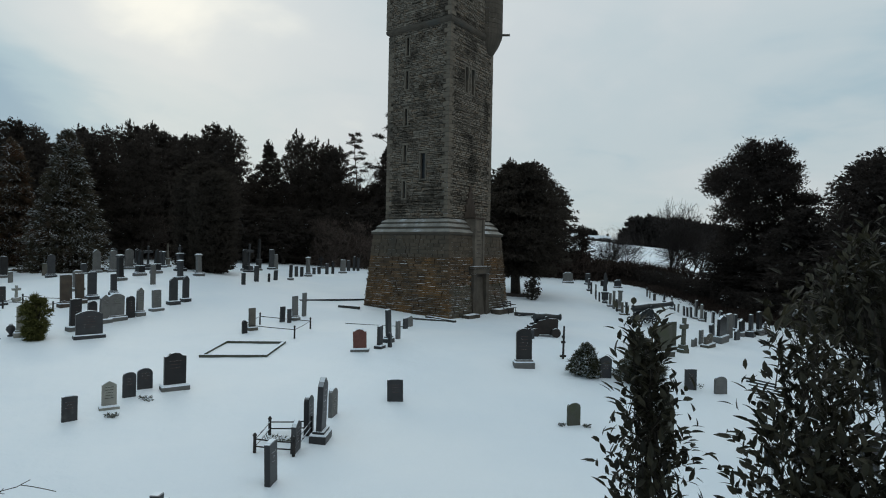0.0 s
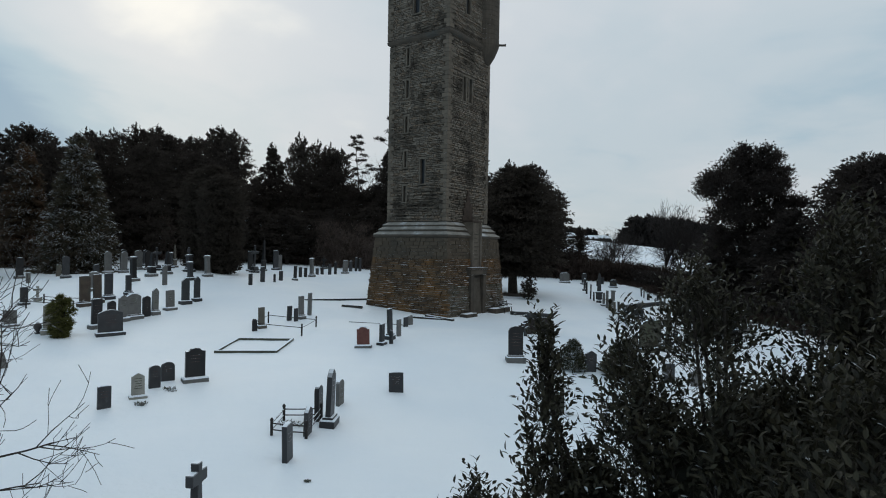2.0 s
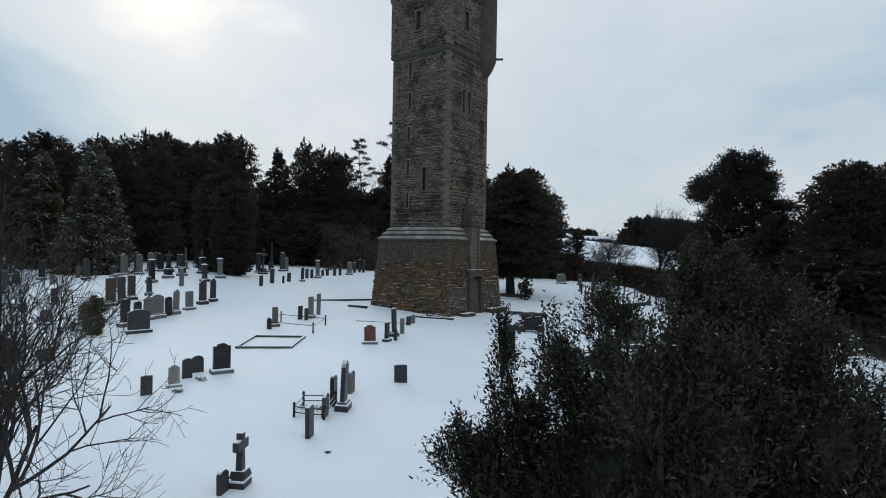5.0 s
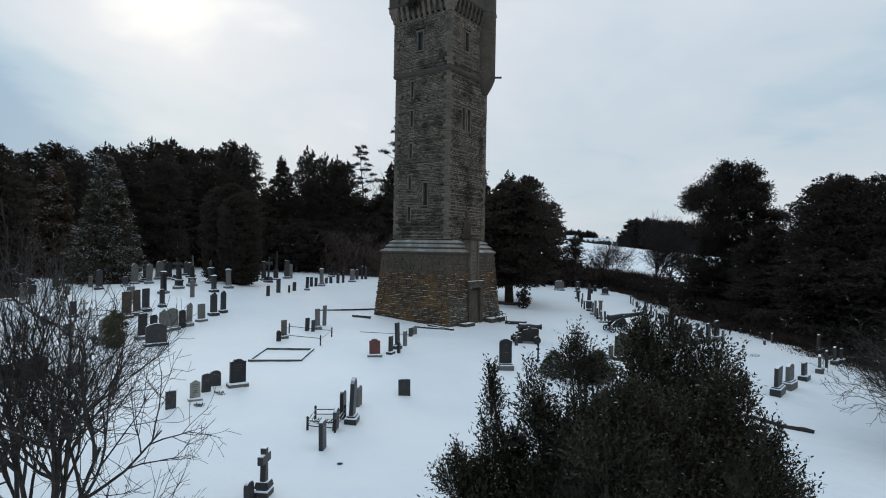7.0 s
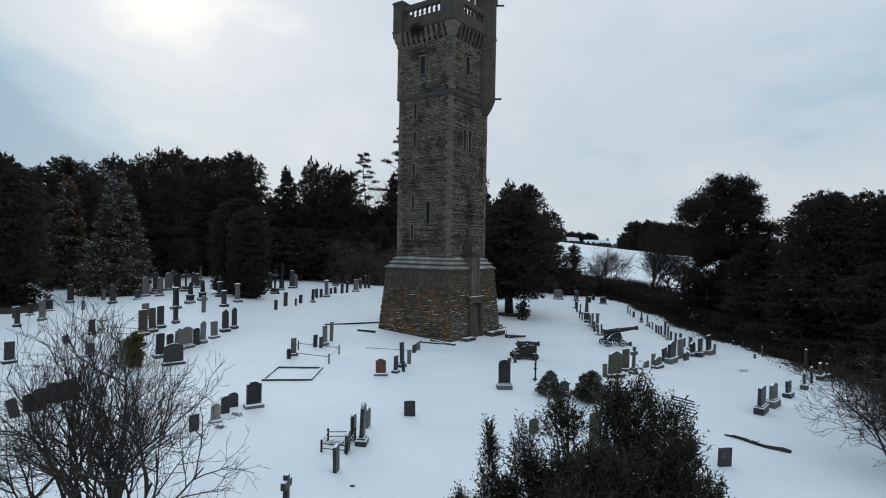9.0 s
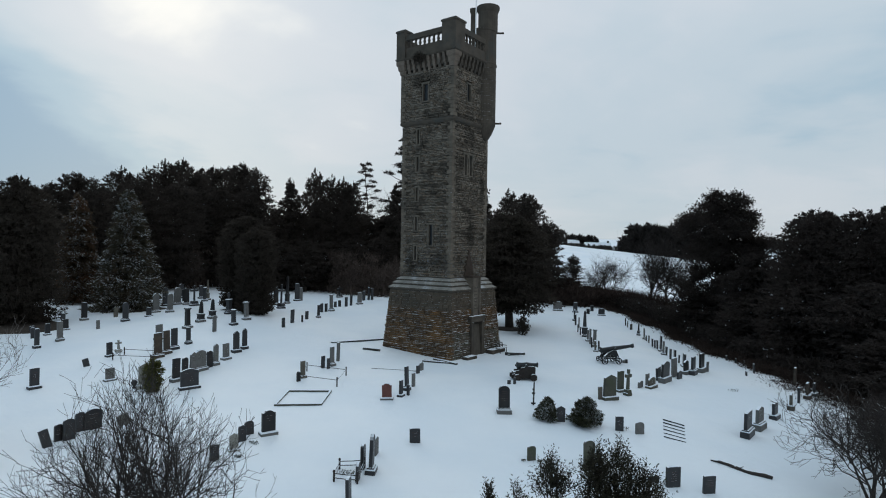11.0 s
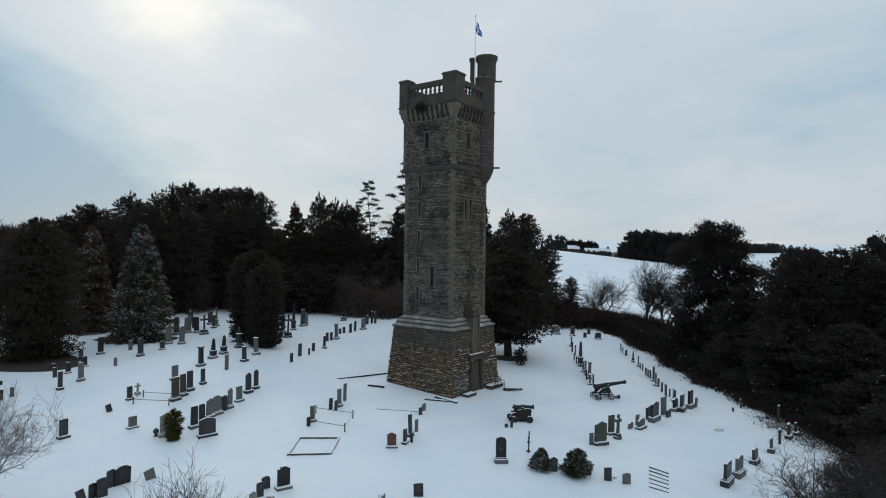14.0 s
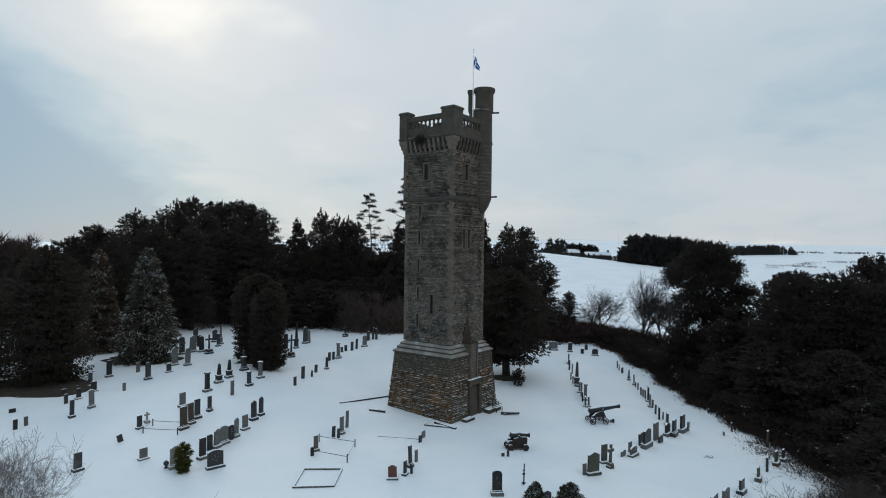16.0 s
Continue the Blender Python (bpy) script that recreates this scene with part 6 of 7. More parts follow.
def grow(seed, h, spread, levels, forks, r0, sides=(6, 5, 4, 3, 3, 3), up=0.35, stems=1, wiggle=0.16, ratio=0.74, taper=0.47, least=0.0045):
    """Trunks, limbs and twigs of a bare tree as pipes: (trunk pieces, twig pieces)."""
    r = random.Random(seed)
    thick, thin = [], []

    def limb(p, d, length, rad, level):
        pts, q = [p], p
        k = 6 if level < 2 else 4 if level == 2 else 3
        for i in range(k):
            d = (d + Vector((r.gauss(0, wiggle), r.gauss(0, wiggle), r.gauss(0, wiggle) + up * 0.10))).normalized()
            q = q + d * length / k
            pts.append(q)
        (thick if level < 2 else thin).append(tube(pts, [max(rad * (1 - 0.6 * i / k), least) for i in range(k + 1)], sides[min(level, 5)], False))
        if level >= levels:
            return
        for i in range(forks[min(level, len(forks) - 1)]):
            s = r.uniform(0.5 if level == 0 else 0.25, 1.0)
            j = min(int(s * k), k - 1)
            b = pts[j].lerp(pts[j + 1], s * k - j)
            axis = d.orthogonal().normalized()
            side = Matrix.Rotation(r.uniform(0, 6.28), 3, d) @ axis
            nd = (d * r.uniform(0.45, 0.95) + side * r.uniform(0.5, 1.0) * spread).normalized()
            limb(b, nd, length * r.uniform(0.58, 0.80) * (ratio / 0.74), rad * taper, level + 1)

    for i in range(stems):
        t = 2 * math.pi * i / stems + r.uniform(-0.4, 0.4)
        tilt = 0.0 if stems == 1 else r.uniform(0.15, 0.5)
        limb(Vector((0.12 * math.cos(t) * (stems > 1), 0.12 * math.sin(t) * (stems > 1), -0.3)), Vector((math.cos(t) * tilt, math.sin(t) * tilt, 1)).normalized(), h * 0.42, r0, 0)
    return joined(thick), joined(thin)


def bare_tree(name, label, m, mat, *args, size=None, **kw):
    """size: the crown's radius and the height to which the grown tree is brought."""
    ob = thing(name, m, label, "tree")
    a, b = grow(*args, **kw)
    if size:
        pts = np.array([tuple(v) for v in b[0]])
        wide = size[0] / np.quantile(np.hypot(pts[:, 0], pts[:, 1]), 0.985)
        tall = size[1] / np.quantile(pts[:, 2], 0.998)
        a, b = (([Vector((v.x * wide, v.y * wide, v.z * tall)) for v in vs], fs) for vs, fs in (a, b))
    mesh_obj("trunk", *a, mat, ob, smooth=True)
    mesh_obj("crown", *b, mat, ob)
    return ob


def stand(x, y, turn=0, s=1.0):
    return pose(x, y, gz(x, y) - 0.05, 0, 0, turn) @ Matrix.Diagonal((s, s, s, 1))


# bare trees close to the camera's way
twiggy = "leafless many-stemmed tree with fine twigs in the snow"
bare_tree("bare_tree", twiggy, stand(-7.9, 5.5, 0), "twig", 61, 6.6, 0.80, 5, (6, 4, 4, 3, 1), 0.066, up=0.75, stems=7, wiggle=0.13, ratio=0.68, taper=0.51, least=0.0040, size=(3.5, 7.0))
bare_tree("bare_tree", "leafless bushy tree with pale fine twigs", stand(-21.6, 14.5), "twig_pale", 63, 5.8, 0.8, 5, (4, 4, 4, 3, 2), 0.045, up=0.9, stems=6, wiggle=0.13, least=0.005, size=(3.6, 6.3))
bare_tree("bare_tree", "leafless many-stemmed tree beyond the big laurel", stand(18.5, 15.6, 40), "twig", 64, 6.8, 0.9, 5, (5, 4, 3, 3, 1), 0.064, up=0.9, stems=9, wiggle=0.13, ratio=0.70, taper=0.55, least=0.0075, size=(3.9, 4.9))
bare_tree("bare_tree", "leafless many-stemmed tree at the foot of the bank", stand(23.4, 17.4, 130), "twig_red", 67, 6.4, 0.9, 5, (6, 4, 3, 3, 1), 0.06, up=0.9, stems=9, wiggle=0.13, ratio=0.70, taper=0.55, least=0.0075, size=(3.8, 4.8))
for i, (x, y, s) in enumerate(((22.8, 20.5, 0.85), (25.6, 18.0, 1.0), (25.8, 22.0, 0.8), (27.2, 19.6, 0.9))):
    bare_tree("bare_shrub", "leafless upright shrub with reddish twigs", stand(x, y, i * 50, s), "twig_red", 110 + i, 4.4, 0.8, 4, (6, 5, 4, 3), 0.05, up=0.9, stems=9, wiggle=0.17, least=0.007)
for i, (x, y, s) in enumerate(((27.5, 24.5, 1.0), (30.3, 27.5, 1.2), (26.0, 21.5, 1.0), (31.8, 31.5, 1.0), (29.5, 22.5, 1.3), (24.5, 19.0, 0.9), (28.0, 18.5, 1.2), (32.0, 25.0, 1.3), (30.5, 19.5, 1.3))):
    bare_tree("bare_shrub", "leafless brown shrub on the edge of the bank", stand(x, y, i * 70, s), "twig_red", 65 + i, 3.2, 1.0, 4, (5, 5, 4, 3), 0.045, up=0.8, stems=6, wiggle=0.18, least=0.008)
# bare trees beyond the far graves
for i, (x, y, s) in enumerate(((39.0, 93.0, 1.0), (20.0, 88.0, 0.55), (23.5, 87.5, 0.6), (17.5, 89.0, 0.6), (25.9, 90.5, 0.8), (29.5, 101.0, 0.9), (39.5, 95.0, 1.1))):
    bare_tree("bare_tree", "leafless round-headed tree beyond the churchyard", stand(x, y, i * 60, s), "twig_far", 80 + i, 11, 0.85, 4, (6, 5, 4, 4), 0.17, up=0.5, stems=2, wiggle=0.16, least=0.011)
bare_tree("birch_tree", "tall leafless birch with a fine rounded crown beyond the graves", stand(31.9, 81.7, 30), "twig_far", 97, 13.4, 0.80, 5, (7, 5, 4, 3, 2), 0.24, up=0.8, stems=2, wiggle=0.12, taper=0.56, least=0.021, size=(5.2, 12.0))
for i, (x, y) in enumerate(((-13.5, 101), (-7.0, 104), (-25.5, 101))):
    bare_tree("bare_tree", "tall leafless tree rising behind the wood", stand(x, y, i * 90, 1.0), "twig_far", 90 + i, 21, 0.6, 4, (5, 4, 4, 3), 0.2, up=0.8, stems=1, wiggle=0.13)


# scrub along the foot of the bank and beyond the far graves
def scrub_bank(name, label, places, h, n, seed, mat="scrub", length=0.9, width=0.035):
    r = np.random.default_rng(seed)
    Vs, Fs, c = [], [], 0
    for x, y, rad in places:
        hp = h * r.uniform(0.55, 1.15)
        P = np.stack([r.normal(x, rad * 0.5, n), r.normal(y, rad * 0.5, n), np.zeros(n)], 1)
        P[:, 2] = land(P[:, 0], P[:, 1]) + -0.1 + hp * 0.8 * r.random(n) ** 1.5
        V, F = blades(P, np.tile([0, 0, 0.8], (n, 1)), length, width, 3, seed + c % 97, 0.7)
        Vs.append(V)
        Fs.append(F + c)
        c += len(V)
    ob = mesh_obj(name, np.concatenate(Vs), np.concatenate(Fs), mat)
    return tagged(ob, label, "scrub", kind="stuff")


def bank_edge(y):
    """Where the snow ends at the head of the wooded bank."""
    return float(np.interp(y, (26, 35, 39, 48, 63, 70, 79, 86), (30.6, 29.6, 28.4, 27.8, 27.2, 26.0, 24.6, 22.5)))


scrub_bank("hedge_scrub", "dark brown leafless scrub along the churchyard's far edge", [(14 + i * 1.6, 84 + 1.5 * math.sin(i * 1.3) - 0.02 * i * i, 2.4) for i in range(14)], 3.0, 620, 5, length=1.1, width=0.07)
scrub_bank("hedge_scrub", "tall bare thicket beyond the yew", [(15.5 + i * 1.5, 86.5 + math.sin(i * 2.0), 1.8) for i in range(6)], 4.6, 420, 15, length=1.2, width=0.06)
scrub_bank("bank_scrub", "brown brambles and dead stalks along the edge of the bank", [(bank_edge(y) + 0.9 + 0.6 * math.sin(y * 0.7), y, 1.3) for y in range(26, 84, 2)], 0.9, 900, 6, length=0.34, width=0.028)
scrub_bank("bank_scrub", "dark thicket on the slope of the bank", [(bank_edge(y) + 3.6 + 0.8 * math.sin(y), y, 2.2) for y in range(24, 88, 3)], 2.6, 3000, 7, "pine", length=0.30, width=0.05)
scrub_bank("bank_scrub", "low brown stalks poking through thin snow", [(29.0 + 0.6 * math.sin(y * 1.7) - 0.12 * abs(y - 27), y, 1.9) for y in range(16, 39, 2)], 0.30, 700, 16, length=0.20, width=0.018)
scrub_bank("wood_undergrowth", "dark bare undergrowth along the foot of the wood", [(x, 87 + 2 * math.sin(x), 3.2) for x in range(-46, 12, 3)], 2.8, 330, 8, length=1.2, width=0.09)

scrub_bank("brown_saplings", "brown leafless saplings at the foot of the wood", [(-17 + 1.3 * i, 82.5 + math.sin(i * 2.1), 1.6) for i in range(8)] + [(-42, 79, 2), (-39, 80, 2)], 7.5, 420, 9, "sapling", 1.2, 0.028)

# round bushes and the small cypress among the graves


def bush(name, label, x, y, h, R, seed, mat="bushleaf", kind="dome", n=900, length=0.17, width=0.035):
    ob = thing(name, pose(x, y, gz(x, y) - 0.05), label, "bush")
    r = random.Random(seed)
    stems = []
    for i in range(9):
        t, q = r.uniform(0, 6.28), r.uniform(0.3, 0.8)
        stems.append(tube([(0, 0, -0.1), (R * q * 0.5 * math.cos(t), R * q * 0.5 * math.sin(t), h * 0.45), (R * q * math.cos(t), R * q * math.sin(t), h * 0.8)], [0.03, 0.02, 0.008], 5))
    mesh_obj("trunk", *joined(stems), "bark", ob)
    V, F = crown_mesh(kind, h, R, 0.02, n, length, width, 5, seed, droop=-0.35, amount=0.14, spread=0.8, boughs=150, inner=1.8)
    mesh_obj("crown", V, F, mat, ob)
    return ob


bush("evergreen_bush", "round evergreen bush with snow on its leaves beside a headstone", 5.72, 23.2, 1.25, 0.62, 101, kind="beehive", n=2600, length=0.15, width=0.022)
bush("evergreen_bush", "big round evergreen bush holding snow", 7.85, 22.9, 1.50, 0.90, 102, kind="beehive", n=4200, length=0.15, width=0.022)
bush("evergreen_shrub", "small straggly dark shrub under the yew", 8.1, 52.9, 1.9, 0.7, 104, "yew", "dome", 260, 0.26, 0.04)
bush("dwarf_cypress", "small upright yellow-green cypress beside a pale headstone", -17.75, 25.7, 1.95, 0.46, 103, "cypress", "column", 1500, 0.19, 0.020)

# far plantation on the hill and hedges over the white fields


def far_wood(name, label, x0, x1, y0, y1, h, count, seed, mat="farwood", gaps=0.0, fine=False):
    r = np.random.default_rng(seed)
    Vs, Fs, c = [], [], 0
    for _ in range(count):
        x, s = r.uniform(x0, x1), r.random()
        y = y0 + (y1 - y0) * (x - x0) / (x1 - x0 + 1e-6) + r.uniform(-8, 8)
        y += 10 * math.sin(x / 23.0) * (h < 10)
        if gaps and math.sin(x / 9.0 + seed) + 0.7 * math.sin(x / 3.7 + 2 * seed) < 2.2 * gaps - 1.3:
            continue
        edge = min(1.0, 0.35 + 6 * min(x - x0, x1 - x) / (x1 - x0))
        hh = h * r.uniform(0.6, 1.15) * edge
        z = float(land(x, y))
        n = 170 if fine else 40
        t = r.uniform(0, 6.28, n)
        q = r.random(n)
        P = np.stack([x + np.cos(t) * hh * 0.2 * (1 - q * 0.8), y + np.sin(t) * hh * 0.2 * (1 - q * 0.8), z + q * hh * 0.85], 1)
        V, F = blades(P, np.stack([np.cos(t) * 0.5, np.sin(t) * 0.5, 0.8 + 0 * t], 1), hh * (0.13 if fine else 0.20), hh * (0.007 if fine else 0.05), 3, int(r.integers(1e6)), 0.4)
        Vs.append(V)
        Fs.append(F + c)
        c += len(V)
    return tagged(mesh_obj(name, np.concatenate(Vs), np.concatenate(Fs), mat), label, "wood", kind="stuff")


far_wood("far_plantation", "dark conifer plantation along the snowy hillside", 98, 152, 322, 310, 16, 260, 201)
far_wood("far_hedge", "dark hedge and cottage garden trees on the hill", 66, 108, 372, 352, 3.0, 120, 202, "field")
far_wood("far_wood_strip", "dark block of trees behind the hill farm", 77, 96, 380, 376, 8.6, 90, 214)
far_wood("far_trees", "clump of bare trees by the hill farm", 62, 74, 368, 362, 12, 14, 203, "field")
far_wood("far_wood_strip", "dark strip of wood on the distant white hill", 150, 215, 980, 985, 9, 110, 204, "field", 0.55)
far_wood("far_wood_strip", "patchy strip of wood on the distant white hill", 287, 348, 592, 574, 9, 320, 205, "field", 0.1)
far_wood("far_hedge", "thin dark hedgerow across the white fields", 420, 760, 760, 740, 1.6, 260, 206, "field", 0.5)
far_wood("far_hedge", "thin dark hedgerow across the white fields", 250, 470, 470, 520, 1.1, 620, 207, "field", 0.3)
far_wood("far_hedge", "thin dark hedgerow across the white fields", 210, 330, 560, 420, 1.0, 420, 209, "field", 0.3)
far_wood("far_wood_strip", "dark strip of wood on the skyline", 432, 540, 1090, 1070, 10, 130, 210, "field", 0.3)
far_wood("far_hedge", "thin dark hedgerow across the white fields", 230, 420, 400, 470, 1.3, 620, 212, "field", 0.2)
far_wood("far_hedge", "thin dark hedgerow across the white fields", 300, 560, 620, 590, 1.8, 600, 213, "field", 0.25)
far_wood("far_trees", "brown leafless trees on the low ground beyond the wood", -175, -78, 135, 108, 14, 330, 211, "scrub", fine=True)
for x, y, w, turn in ((78, 366, 11, 8), (94, 360, 16, -6)):
    ob = thing("farm_cottage", pose(x, y, gz(x, y) - 0.3, 0, 0, turn), "low far farm cottage with a snowy roof", "house")
    part("wall", bm_box(-w / 2, w / 2, -2.6, 2.6, 0, 2.8, 0.03), "s", ob)
    part("roof", bm_profile([(-2.9, 2.7), (2.9, 2.7), (0, 5.0)], -w / 2 - 0.2, w / 2 + 0.2, 0.03), "snow", ob).matrix_basis = Matrix.Rotation(radians(90), 4, "Z")
    part("chimney", bm_box(w * 0.36, w * 0.44, -0.4, 0.4, 4.2, 6.0, 0.02), "s", ob)
    for k in (-0.3, 0.0, 0.3):
        part("window", bm_box(w * k - 0.5, w * k + 0.5, -2.66, -2.55, 1.0, 2.1), "void", ob)
for x, y, h in ((141, 480, 13), (640, 1150, 38), (930, 1120, 40), (250, 860, 30)):
    v, f = tube([(0, 0, -1), (0, 0, h)], [0.35, 0.2], 5)
    ob = mesh_obj("radio_mast", v, f, "white_paint")
    ob.matrix_basis = Matrix.Translation((x, y, gz(x, y)))
    tagged(ob, "thin distant mast on the hill", "mast")

# ---- the laurel beside the camera's way ----


def leaf_sprigs(P, D, per, length, width, seed):
    """Shoots with pointed folded leaves set round them: eight triangles a leaf."""
    r = np.random.default_rng(seed)
    n = len(P)
    D = D / np.linalg.norm(D, axis=1, keepdims=True)
    Vs, Fs = [], []
    for j in range(per):
        t = r.uniform(0, 2 * np.pi, (n, 1))
        ref = np.cross(D, [0.3, 0.5, 0.81])
        ref /= np.linalg.norm(ref, axis=1, keepdims=True)
        side = ref * np.cos(t) + np.cross(D, ref) * np.sin(t)
        base = P + D * (0.26 * j / per) * r.uniform(0.8, 1.2, (n, 1))
        d = D * r.uniform(0.5, 1.1, (n, 1)) + side * r.uniform(0.45, 0.95, (n, 1))
        d /= np.linalg.norm(d, axis=1, keepdims=True)
        w = np.cross(d, D)
        w /= np.linalg.norm(w, axis=1, keepdims=True) + 1e-9
        nrm = np.cross(w, d)
        L = length * r.uniform(0.6, 1.2, (n, 1))
        Wd = width * r.uniform(0.8, 1.2, (n, 1))
        def at(q, across, sag):
            return base + d * L * q + w * Wd * across + nrm * (Wd * 0.35 * abs(across) - L * sag)

        ring = [at(0.0, 0, 0), at(0.32, 0, 0.0), at(0.68, 0, 0.03), at(1.0, 0, 0.12), at(0.30, 0.95, 0.0), at(0.66, 0.80, 0.04), at(0.30, -0.95, 0.0), at(0.66, -0.80, 0.04)]
        k = len(Vs) * n * 8
        Vs.append(np.stack(ring, 1).reshape(-1, 3))
        i = np.arange(n)[:, None] * 8 + k
        Fs.append((i[:, None, :] + np.array([[0, 1, 4], [1, 2, 5], [1, 5, 4], [2, 3, 5], [0, 6, 1], [1, 7, 2], [1, 6, 7], [2, 7, 3]])[None]).reshape(-1, 3))
    return np.concatenate(Vs), np.concatenate(Fs)


def laurel(x, y, lobes, seed, sprigs):
    """lobes: centre, radius and half height of each rounded mass of foliage, in the world."""
    z = gz(x, y)
    ob = thing("laurel_tree", pose(x, y, z), "big glossy dark evergreen laurel with upright leafy shoots", "tree")
    r = random.Random(seed)
    g3 = np.random.default_rng(seed)
    stems, cores, Ps, Ds = [], [], [], []
    for wx, wy, wz, rx, rz in lobes:
        lx, ly, lz = wx - x, wy - y, wz - z
        mid = np.array([lx, ly, lz])
        size = np.array([rx, rx, rz])
        for i in range(6 if rx > 0.3 else 2):
            t, q = r.uniform(0, 6.28), r.uniform(0.1, 0.75)
            e = Vector((lx + rx * q * math.cos(t), ly + rx * q * math.sin(t), lz + rz * r.uniform(0.1, 0.6)))
            b = Vector((lx * 0.35 + r.uniform(-0.2, 0.2), ly * 0.35 + r.uniform(-0.2, 0.2), -0.2))
            stems.append(tube([b, b.lerp(e, 0.5) + Vector((r.uniform(-0.2, 0.2), r.uniform(-0.2, 0.2), 0.3)), e], [0.05, 0.03, 0.010], 6))
        # small tufts scattered over the lobe break its outline
        tufts = g3.normal(0, 1, (int(26 * rx), 3))
        tufts[:, 2] = np.abs(tufts[:, 2]) - 0.35
        tufts /= np.linalg.norm(tufts, axis=1, keepdims=True)
        n = int(sprigs * rx * max(rx, 0.6))
        own = tufts[g3.integers(0, len(tufts), n)] * g3.uniform(0.70, 1.0, (n, 1)) + g3.normal(0, 0.11, (n, 3)) / max(rx, 0.4)
        d = g3.normal(0, 1, (n, 3))
        d /= np.linalg.norm(d, axis=1, keepdims=True)
        d *= 1 - 0.5 * g3.random((n, 1)) ** 1.4
        own = np.where(g3.random((n, 1)) < 0.6, own, d * 0.86)
        own[:, :2] *= 1 - (0.55 if rx < 0.6 else 0.2) * np.clip(own[:, 2:], 0, 1)
        Ps.append(mid + own * size)
        Ds.append(own * 0.55 + [0, 0, 0.7] + g3.normal(0, 0.25, (n, 3)))
        # leafy shoots that stand out of the crown
        for i in g3.integers(0, len(tufts), max(2, int(4.5 * rx))):
            if tufts[i, 2] < 0.15:
                continue
            b = mid + tufts[i] * size * 0.85
            e = b + (tufts[i] * 0.35 + np.array([0, 0, 0.9])) * g3.uniform(0.14, 0.28)
            stems.append(tube([Vector(b), Vector(e)], [0.008, 0.004], 4))
            for q in np.linspace(0.1, 1.0, 9):
                Ps.append((b + (e - b) * q)[None])
                Ds.append((e - b + g3.normal(0, 0.05, 3))[None])
        bm = bmesh.new()
        bmesh.ops.create_icosphere(bm, subdivisions=3, radius=1)
        bm.verts.index_update()
        core = 0.74 if rx > 1.0 else 0.58 if rx > 0.5 else 0.22
        wob = [core * (1 + 0.5 * noise.noise(q.co * 2.3)) for q in bm.verts]
        vs = [Vector((lx + q.co.x * rx * k, ly + q.co.y * rx * k, lz + q.co.z * rz * k)) for q, k in zip(bm.verts, wob)]
        cores.append((vs, [tuple(q.index for q in fa.verts) for fa in bm.faces]))
        bm.free()
    mesh_obj("trunk", *joined(stems), "bark", ob)
    V, F = leaf_sprigs(np.concatenate(Ps), np.concatenate(Ds), 5, 0.068, 0.0128, seed)
    mesh_obj("crown", V, F, "laurel", ob)
    # the thin shoot that carries each sprig
    P, D = np.concatenate(Ps), np.concatenate(Ds)
    D = D / np.linalg.norm(D, axis=1, keepdims=True)
    W = np.cross(D, [0.3, 0.5, 0.81]) * 0.004
    T = np.stack([P - D * 0.16 - W, P - D * 0.16 + W, P + D * 0.14], 1).reshape(-1, 3)
    mesh_obj("shoot_growth", T, np.arange(len(T)).reshape(-1, 3), "bark", ob)
    mesh_obj("inner_foliage", *joined(cores), "laurel", ob, "deep shaded inner foliage")
    return ob


LOBES = [
    (0.48, 2.64, 2.36, 0.26, 0.40), (0.70, 2.55, 2.05, 0.32, 0.42), (0.86, 2.40, 2.22, 0.34, 0.44), (1.02, 2.40, 1.65, 0.52, 0.60), (1.30, 2.62, 2.52, 0.34, 0.44), (0.95, 2.72, 3.42, 0.14, 0.44), (1.04, 2.68, 2.84, 0.24, 0.40), (1.62, 2.45, 2.15, 0.62, 0.78),
    (1.58, 2.45, 3.42, 0.25, 0.58), (2.38, 3.15, 4.02, 0.34, 0.54), (2.05, 2.25, 2.92, 0.60, 0.80), (2.55, 2.30, 3.02, 0.55, 0.62), (2.65, 2.75, 2.95, 0.56, 0.58), (3.05, 2.70, 3.25, 0.50, 0.60),
    (3.22, 2.60, 4.20, 0.38, 0.60), (3.66, 2.80, 4.22, 0.44, 0.64), (4.20, 2.48, 3.98, 0.40, 0.62), (3.60, 2.35, 3.35, 0.72, 0.78), (2.25, 0.85, 3.50, 0.44, 0.60), (2.70, 1.10, 3.15, 0.74, 0.86), (3.25, 1.60, 3.35, 0.72, 0.78),
    (3.90, 1.30, 3.55, 0.44, 0.70), (3.80, 1.25, 3.05, 0.64, 0.76), (4.30, 1.40, 2.90, 0.46, 0.72), (4.60, 1.45, 2.30, 0.50, 0.76), (4.85, 1.45, 1.65, 0.54, 0.86),
    (2.55, 1.70, 2.15, 1.25, 1.35), (1.95, 2.05, 1.10, 1.30, 1.40), (3.55, 1.40, 1.70, 1.15, 1.65), (4.30, 1.40, 1.00, 0.90, 1.35)]
laurel(2.75, 1.55, LOBES, 301, 2500)

retire(WOODS + YEW + SPR + PINES + BANK)

# weeds rooted in the joint under the parapet
wr = np.random.default_rng(12)
W = np.stack([wr.normal(-0.55, 0.30, 260), -3.24 - 0.22 * wr.random(260), wr.normal(25.72, 0.20, 260)], 1)
mesh_obj("weed_tuft", *blades(W, np.tile([0.0, -0.5, -0.3], (260, 1)), 0.22, 0.03, 3, 13, 0.9), "yew", tower, "dark tuft of weeds rooted under the parapet")

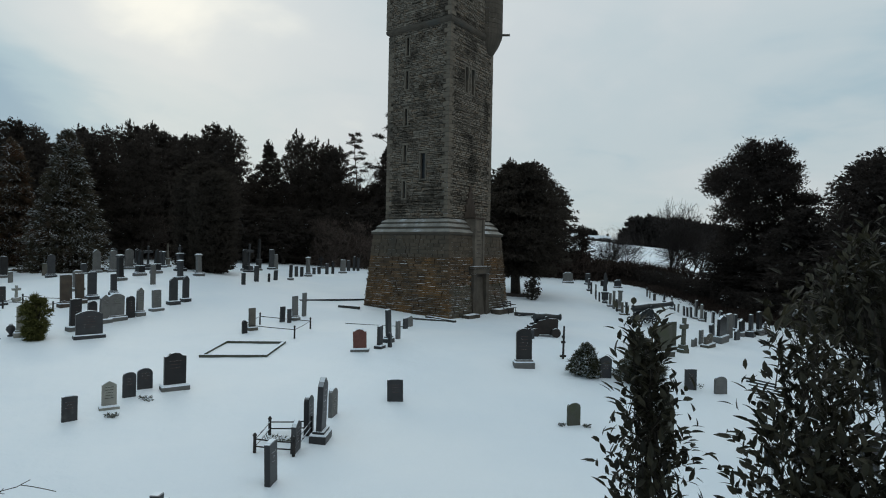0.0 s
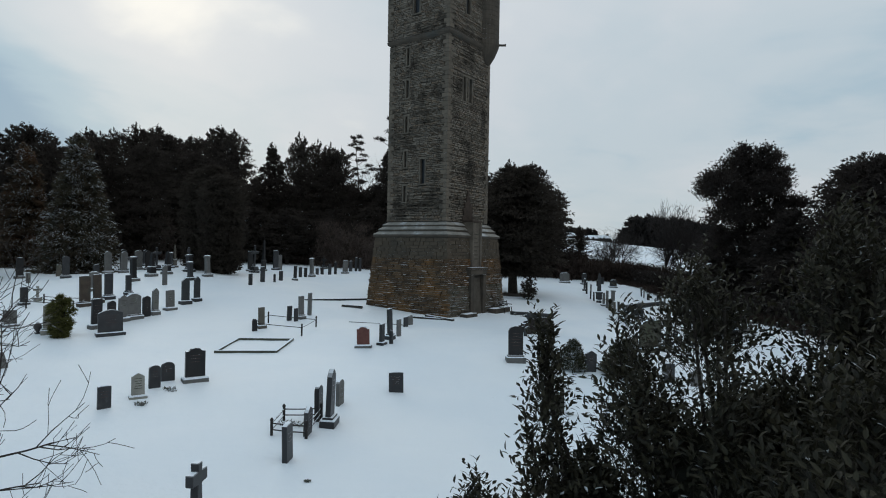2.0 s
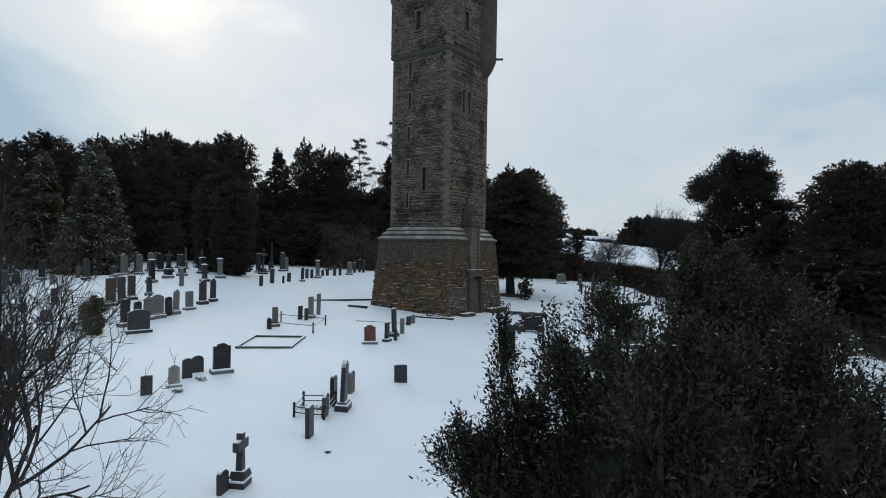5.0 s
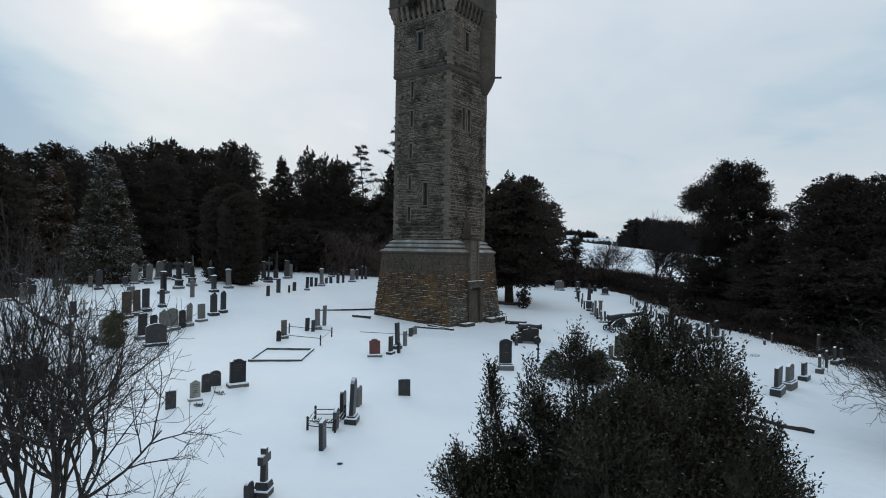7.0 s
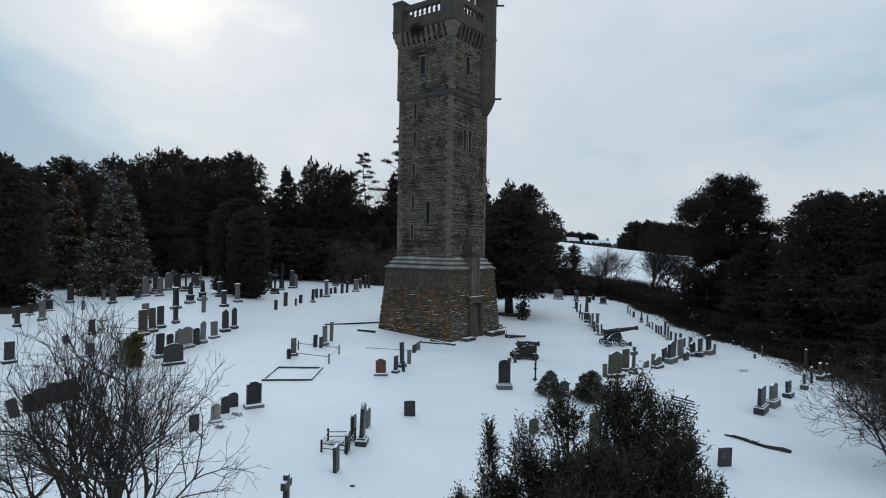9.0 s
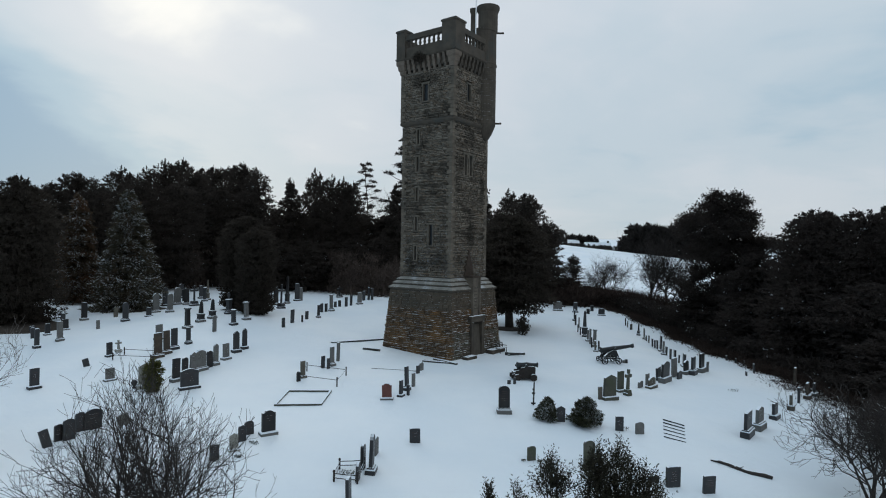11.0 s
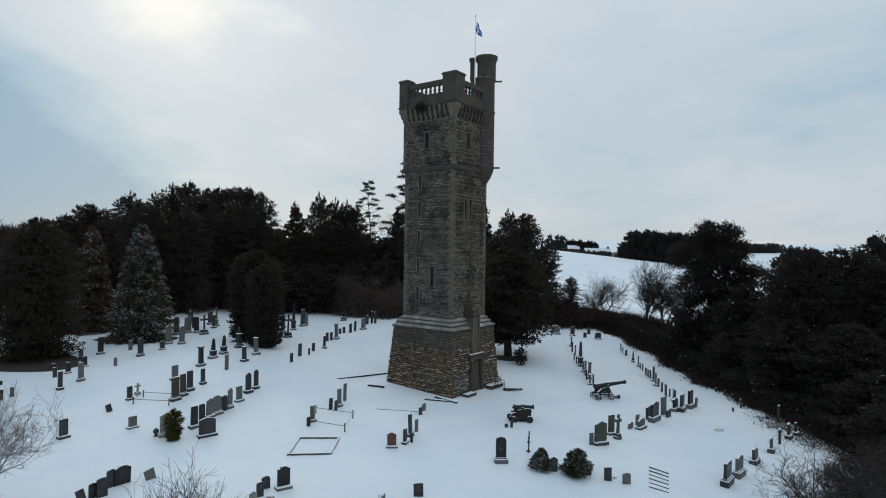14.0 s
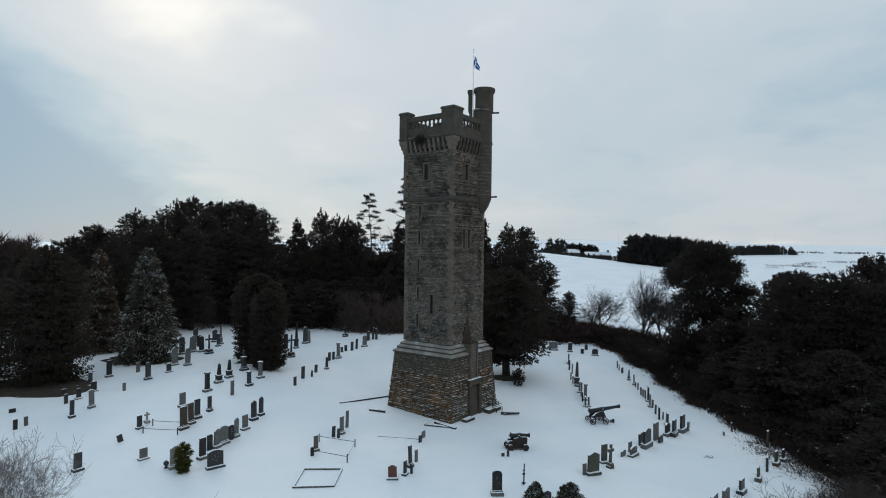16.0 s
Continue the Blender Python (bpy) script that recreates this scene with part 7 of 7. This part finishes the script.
# ---- single stones of the battered plinth ----
stone_meshes, grey_meshes = [], []
sr = random.Random(9)
for i in range(10):
    bm = bm_box(-0.5, 0.5, -1.0, 0.0, -0.5, 0.5)
    for q in bm.verts:
        if q.co.y > -0.5:
            q.co.x *= sr.uniform(0.92, 0.98)
            q.co.z *= sr.uniform(0.90, 0.97)
            q.co.y += sr.uniform(-0.05, 0.03)
    me = bpy.data.meshes.new("plinth_stone")
    bm.to_mesh(me)
    bm.free()
    me.materials.append(M["plinth"])
    stone_meshes.append(me)
    grey_meshes.append(me.copy())
    grey_meshes[-1].materials[0] = M["plinth_grey"]


ledges = []


def plinth_face(face, singles):
    n, u = FACES[face]
    rest, smooth_band = [], []
    slope = (PB - PT) / (PZ + 1.0)
    z, count = -0.9, 0
    while z < PZ - 0.1:
        h = min(sr.choice((0.10, 0.13, 0.16, 0.19)) if z < 3.9 else sr.choice((0.22, 0.28)), PZ - z)
        half = PB - slope * (z + 1.0)
        x = -half - 0.0
        while x < half - 0.02:
            w = min(sr.uniform(0.30, 0.95), half - x)
            mid = x + w / 2
            if w > 0.08 and not (face == 1 and abs(mid - DY) < 1.0 and z < 3.4):
                proud = sr.choice((-0.03, -0.015, 0.0, 0.01, 0.02, 0.04, 0.075)) * (1.0 if z < 3.9 else 0.3)
                at = n * (half + proud) + u * mid + Vector((0, 0, z + h / 2))
                m = Matrix.Translation(at) @ Matrix((u, n, Vector((0, 0, 1)))).transposed().to_4x4() @ Matrix.Diagonal((w - 0.02, 0.3, h - 0.022, 1))
                if z < 3.9 and (proud > 0.03 and sr.random() < 0.45 or sr.random() < 0.06):
                    lw = w * sr.uniform(0.15, 0.95) / 2
                    off = sr.uniform(-0.5, 0.5) * (w / 2 - lw)
                    lt = sr.uniform(0.006, 0.018)
                    base = n * (half + max(proud, 0.02) - 0.06) + u * (mid + off) + Vector((0, 0, z + h - 0.02))
                    ring = [base + u * (lw * cx) + n * (0.065 * cy) for cx, cy in ((-1, -1), (1, -1), (1, 0.8), (0.3, 1), (-0.5, 0.9), (-1, 0.7))]
                    top = [base + u * (lw * 0.86 * cx) + n * (0.045 * cy) + Vector((0, 0, lt)) for cx, cy in ((-1, -1), (1, -1), (1, 0.8), (0.3, 1), (-0.5, 0.9), (-1, 0.7))]
                    ledges.append((ring + top, [(6, 7, 8, 9, 10, 11)] + [(k, (k + 1) % 6, 6 + (k + 1) % 6, 6 + k) for k in range(6)]))
                me = sr.choice(stone_meshes)
                if z >= 3.9:
                    smooth_band.append(([m @ q.co for q in me.vertices], [tuple(p.vertices) for p in me.polygons]))
                elif count < singles and z > -0.5:
                    ob = new("plinth_stone", me if face == 0 else grey_meshes[stone_meshes.index(me)])
                    ob.parent = tower
                    ob.matrix_basis = m
                    count += 1
                else:
                    rest.append(([m @ q.co for q in me.vertices], [tuple(p.vertices) for p in me.polygons]))
            x += w
        z += h
    tagged(mesh_obj("plinth_band", *joined(smooth_band), "plinth_upper", tower, "smoother dark stone band at the head of the plinth"), kind="stuff")
    if rest:
        tagged(mesh_obj("plinth_masonry", *joined(rest), "plinth_joined", tower, "rough battered plinth stones"), kind="stuff")


plinth_face(0, 160)
plinth_face(1, 140)
plinth_face(2, 0)
plinth_face(3, 0)
tagged(mesh_obj("ledge_snow", *joined(ledges), "snow", tower, "snow caught on the ledges of the rough plinth stones"), kind="stuff")
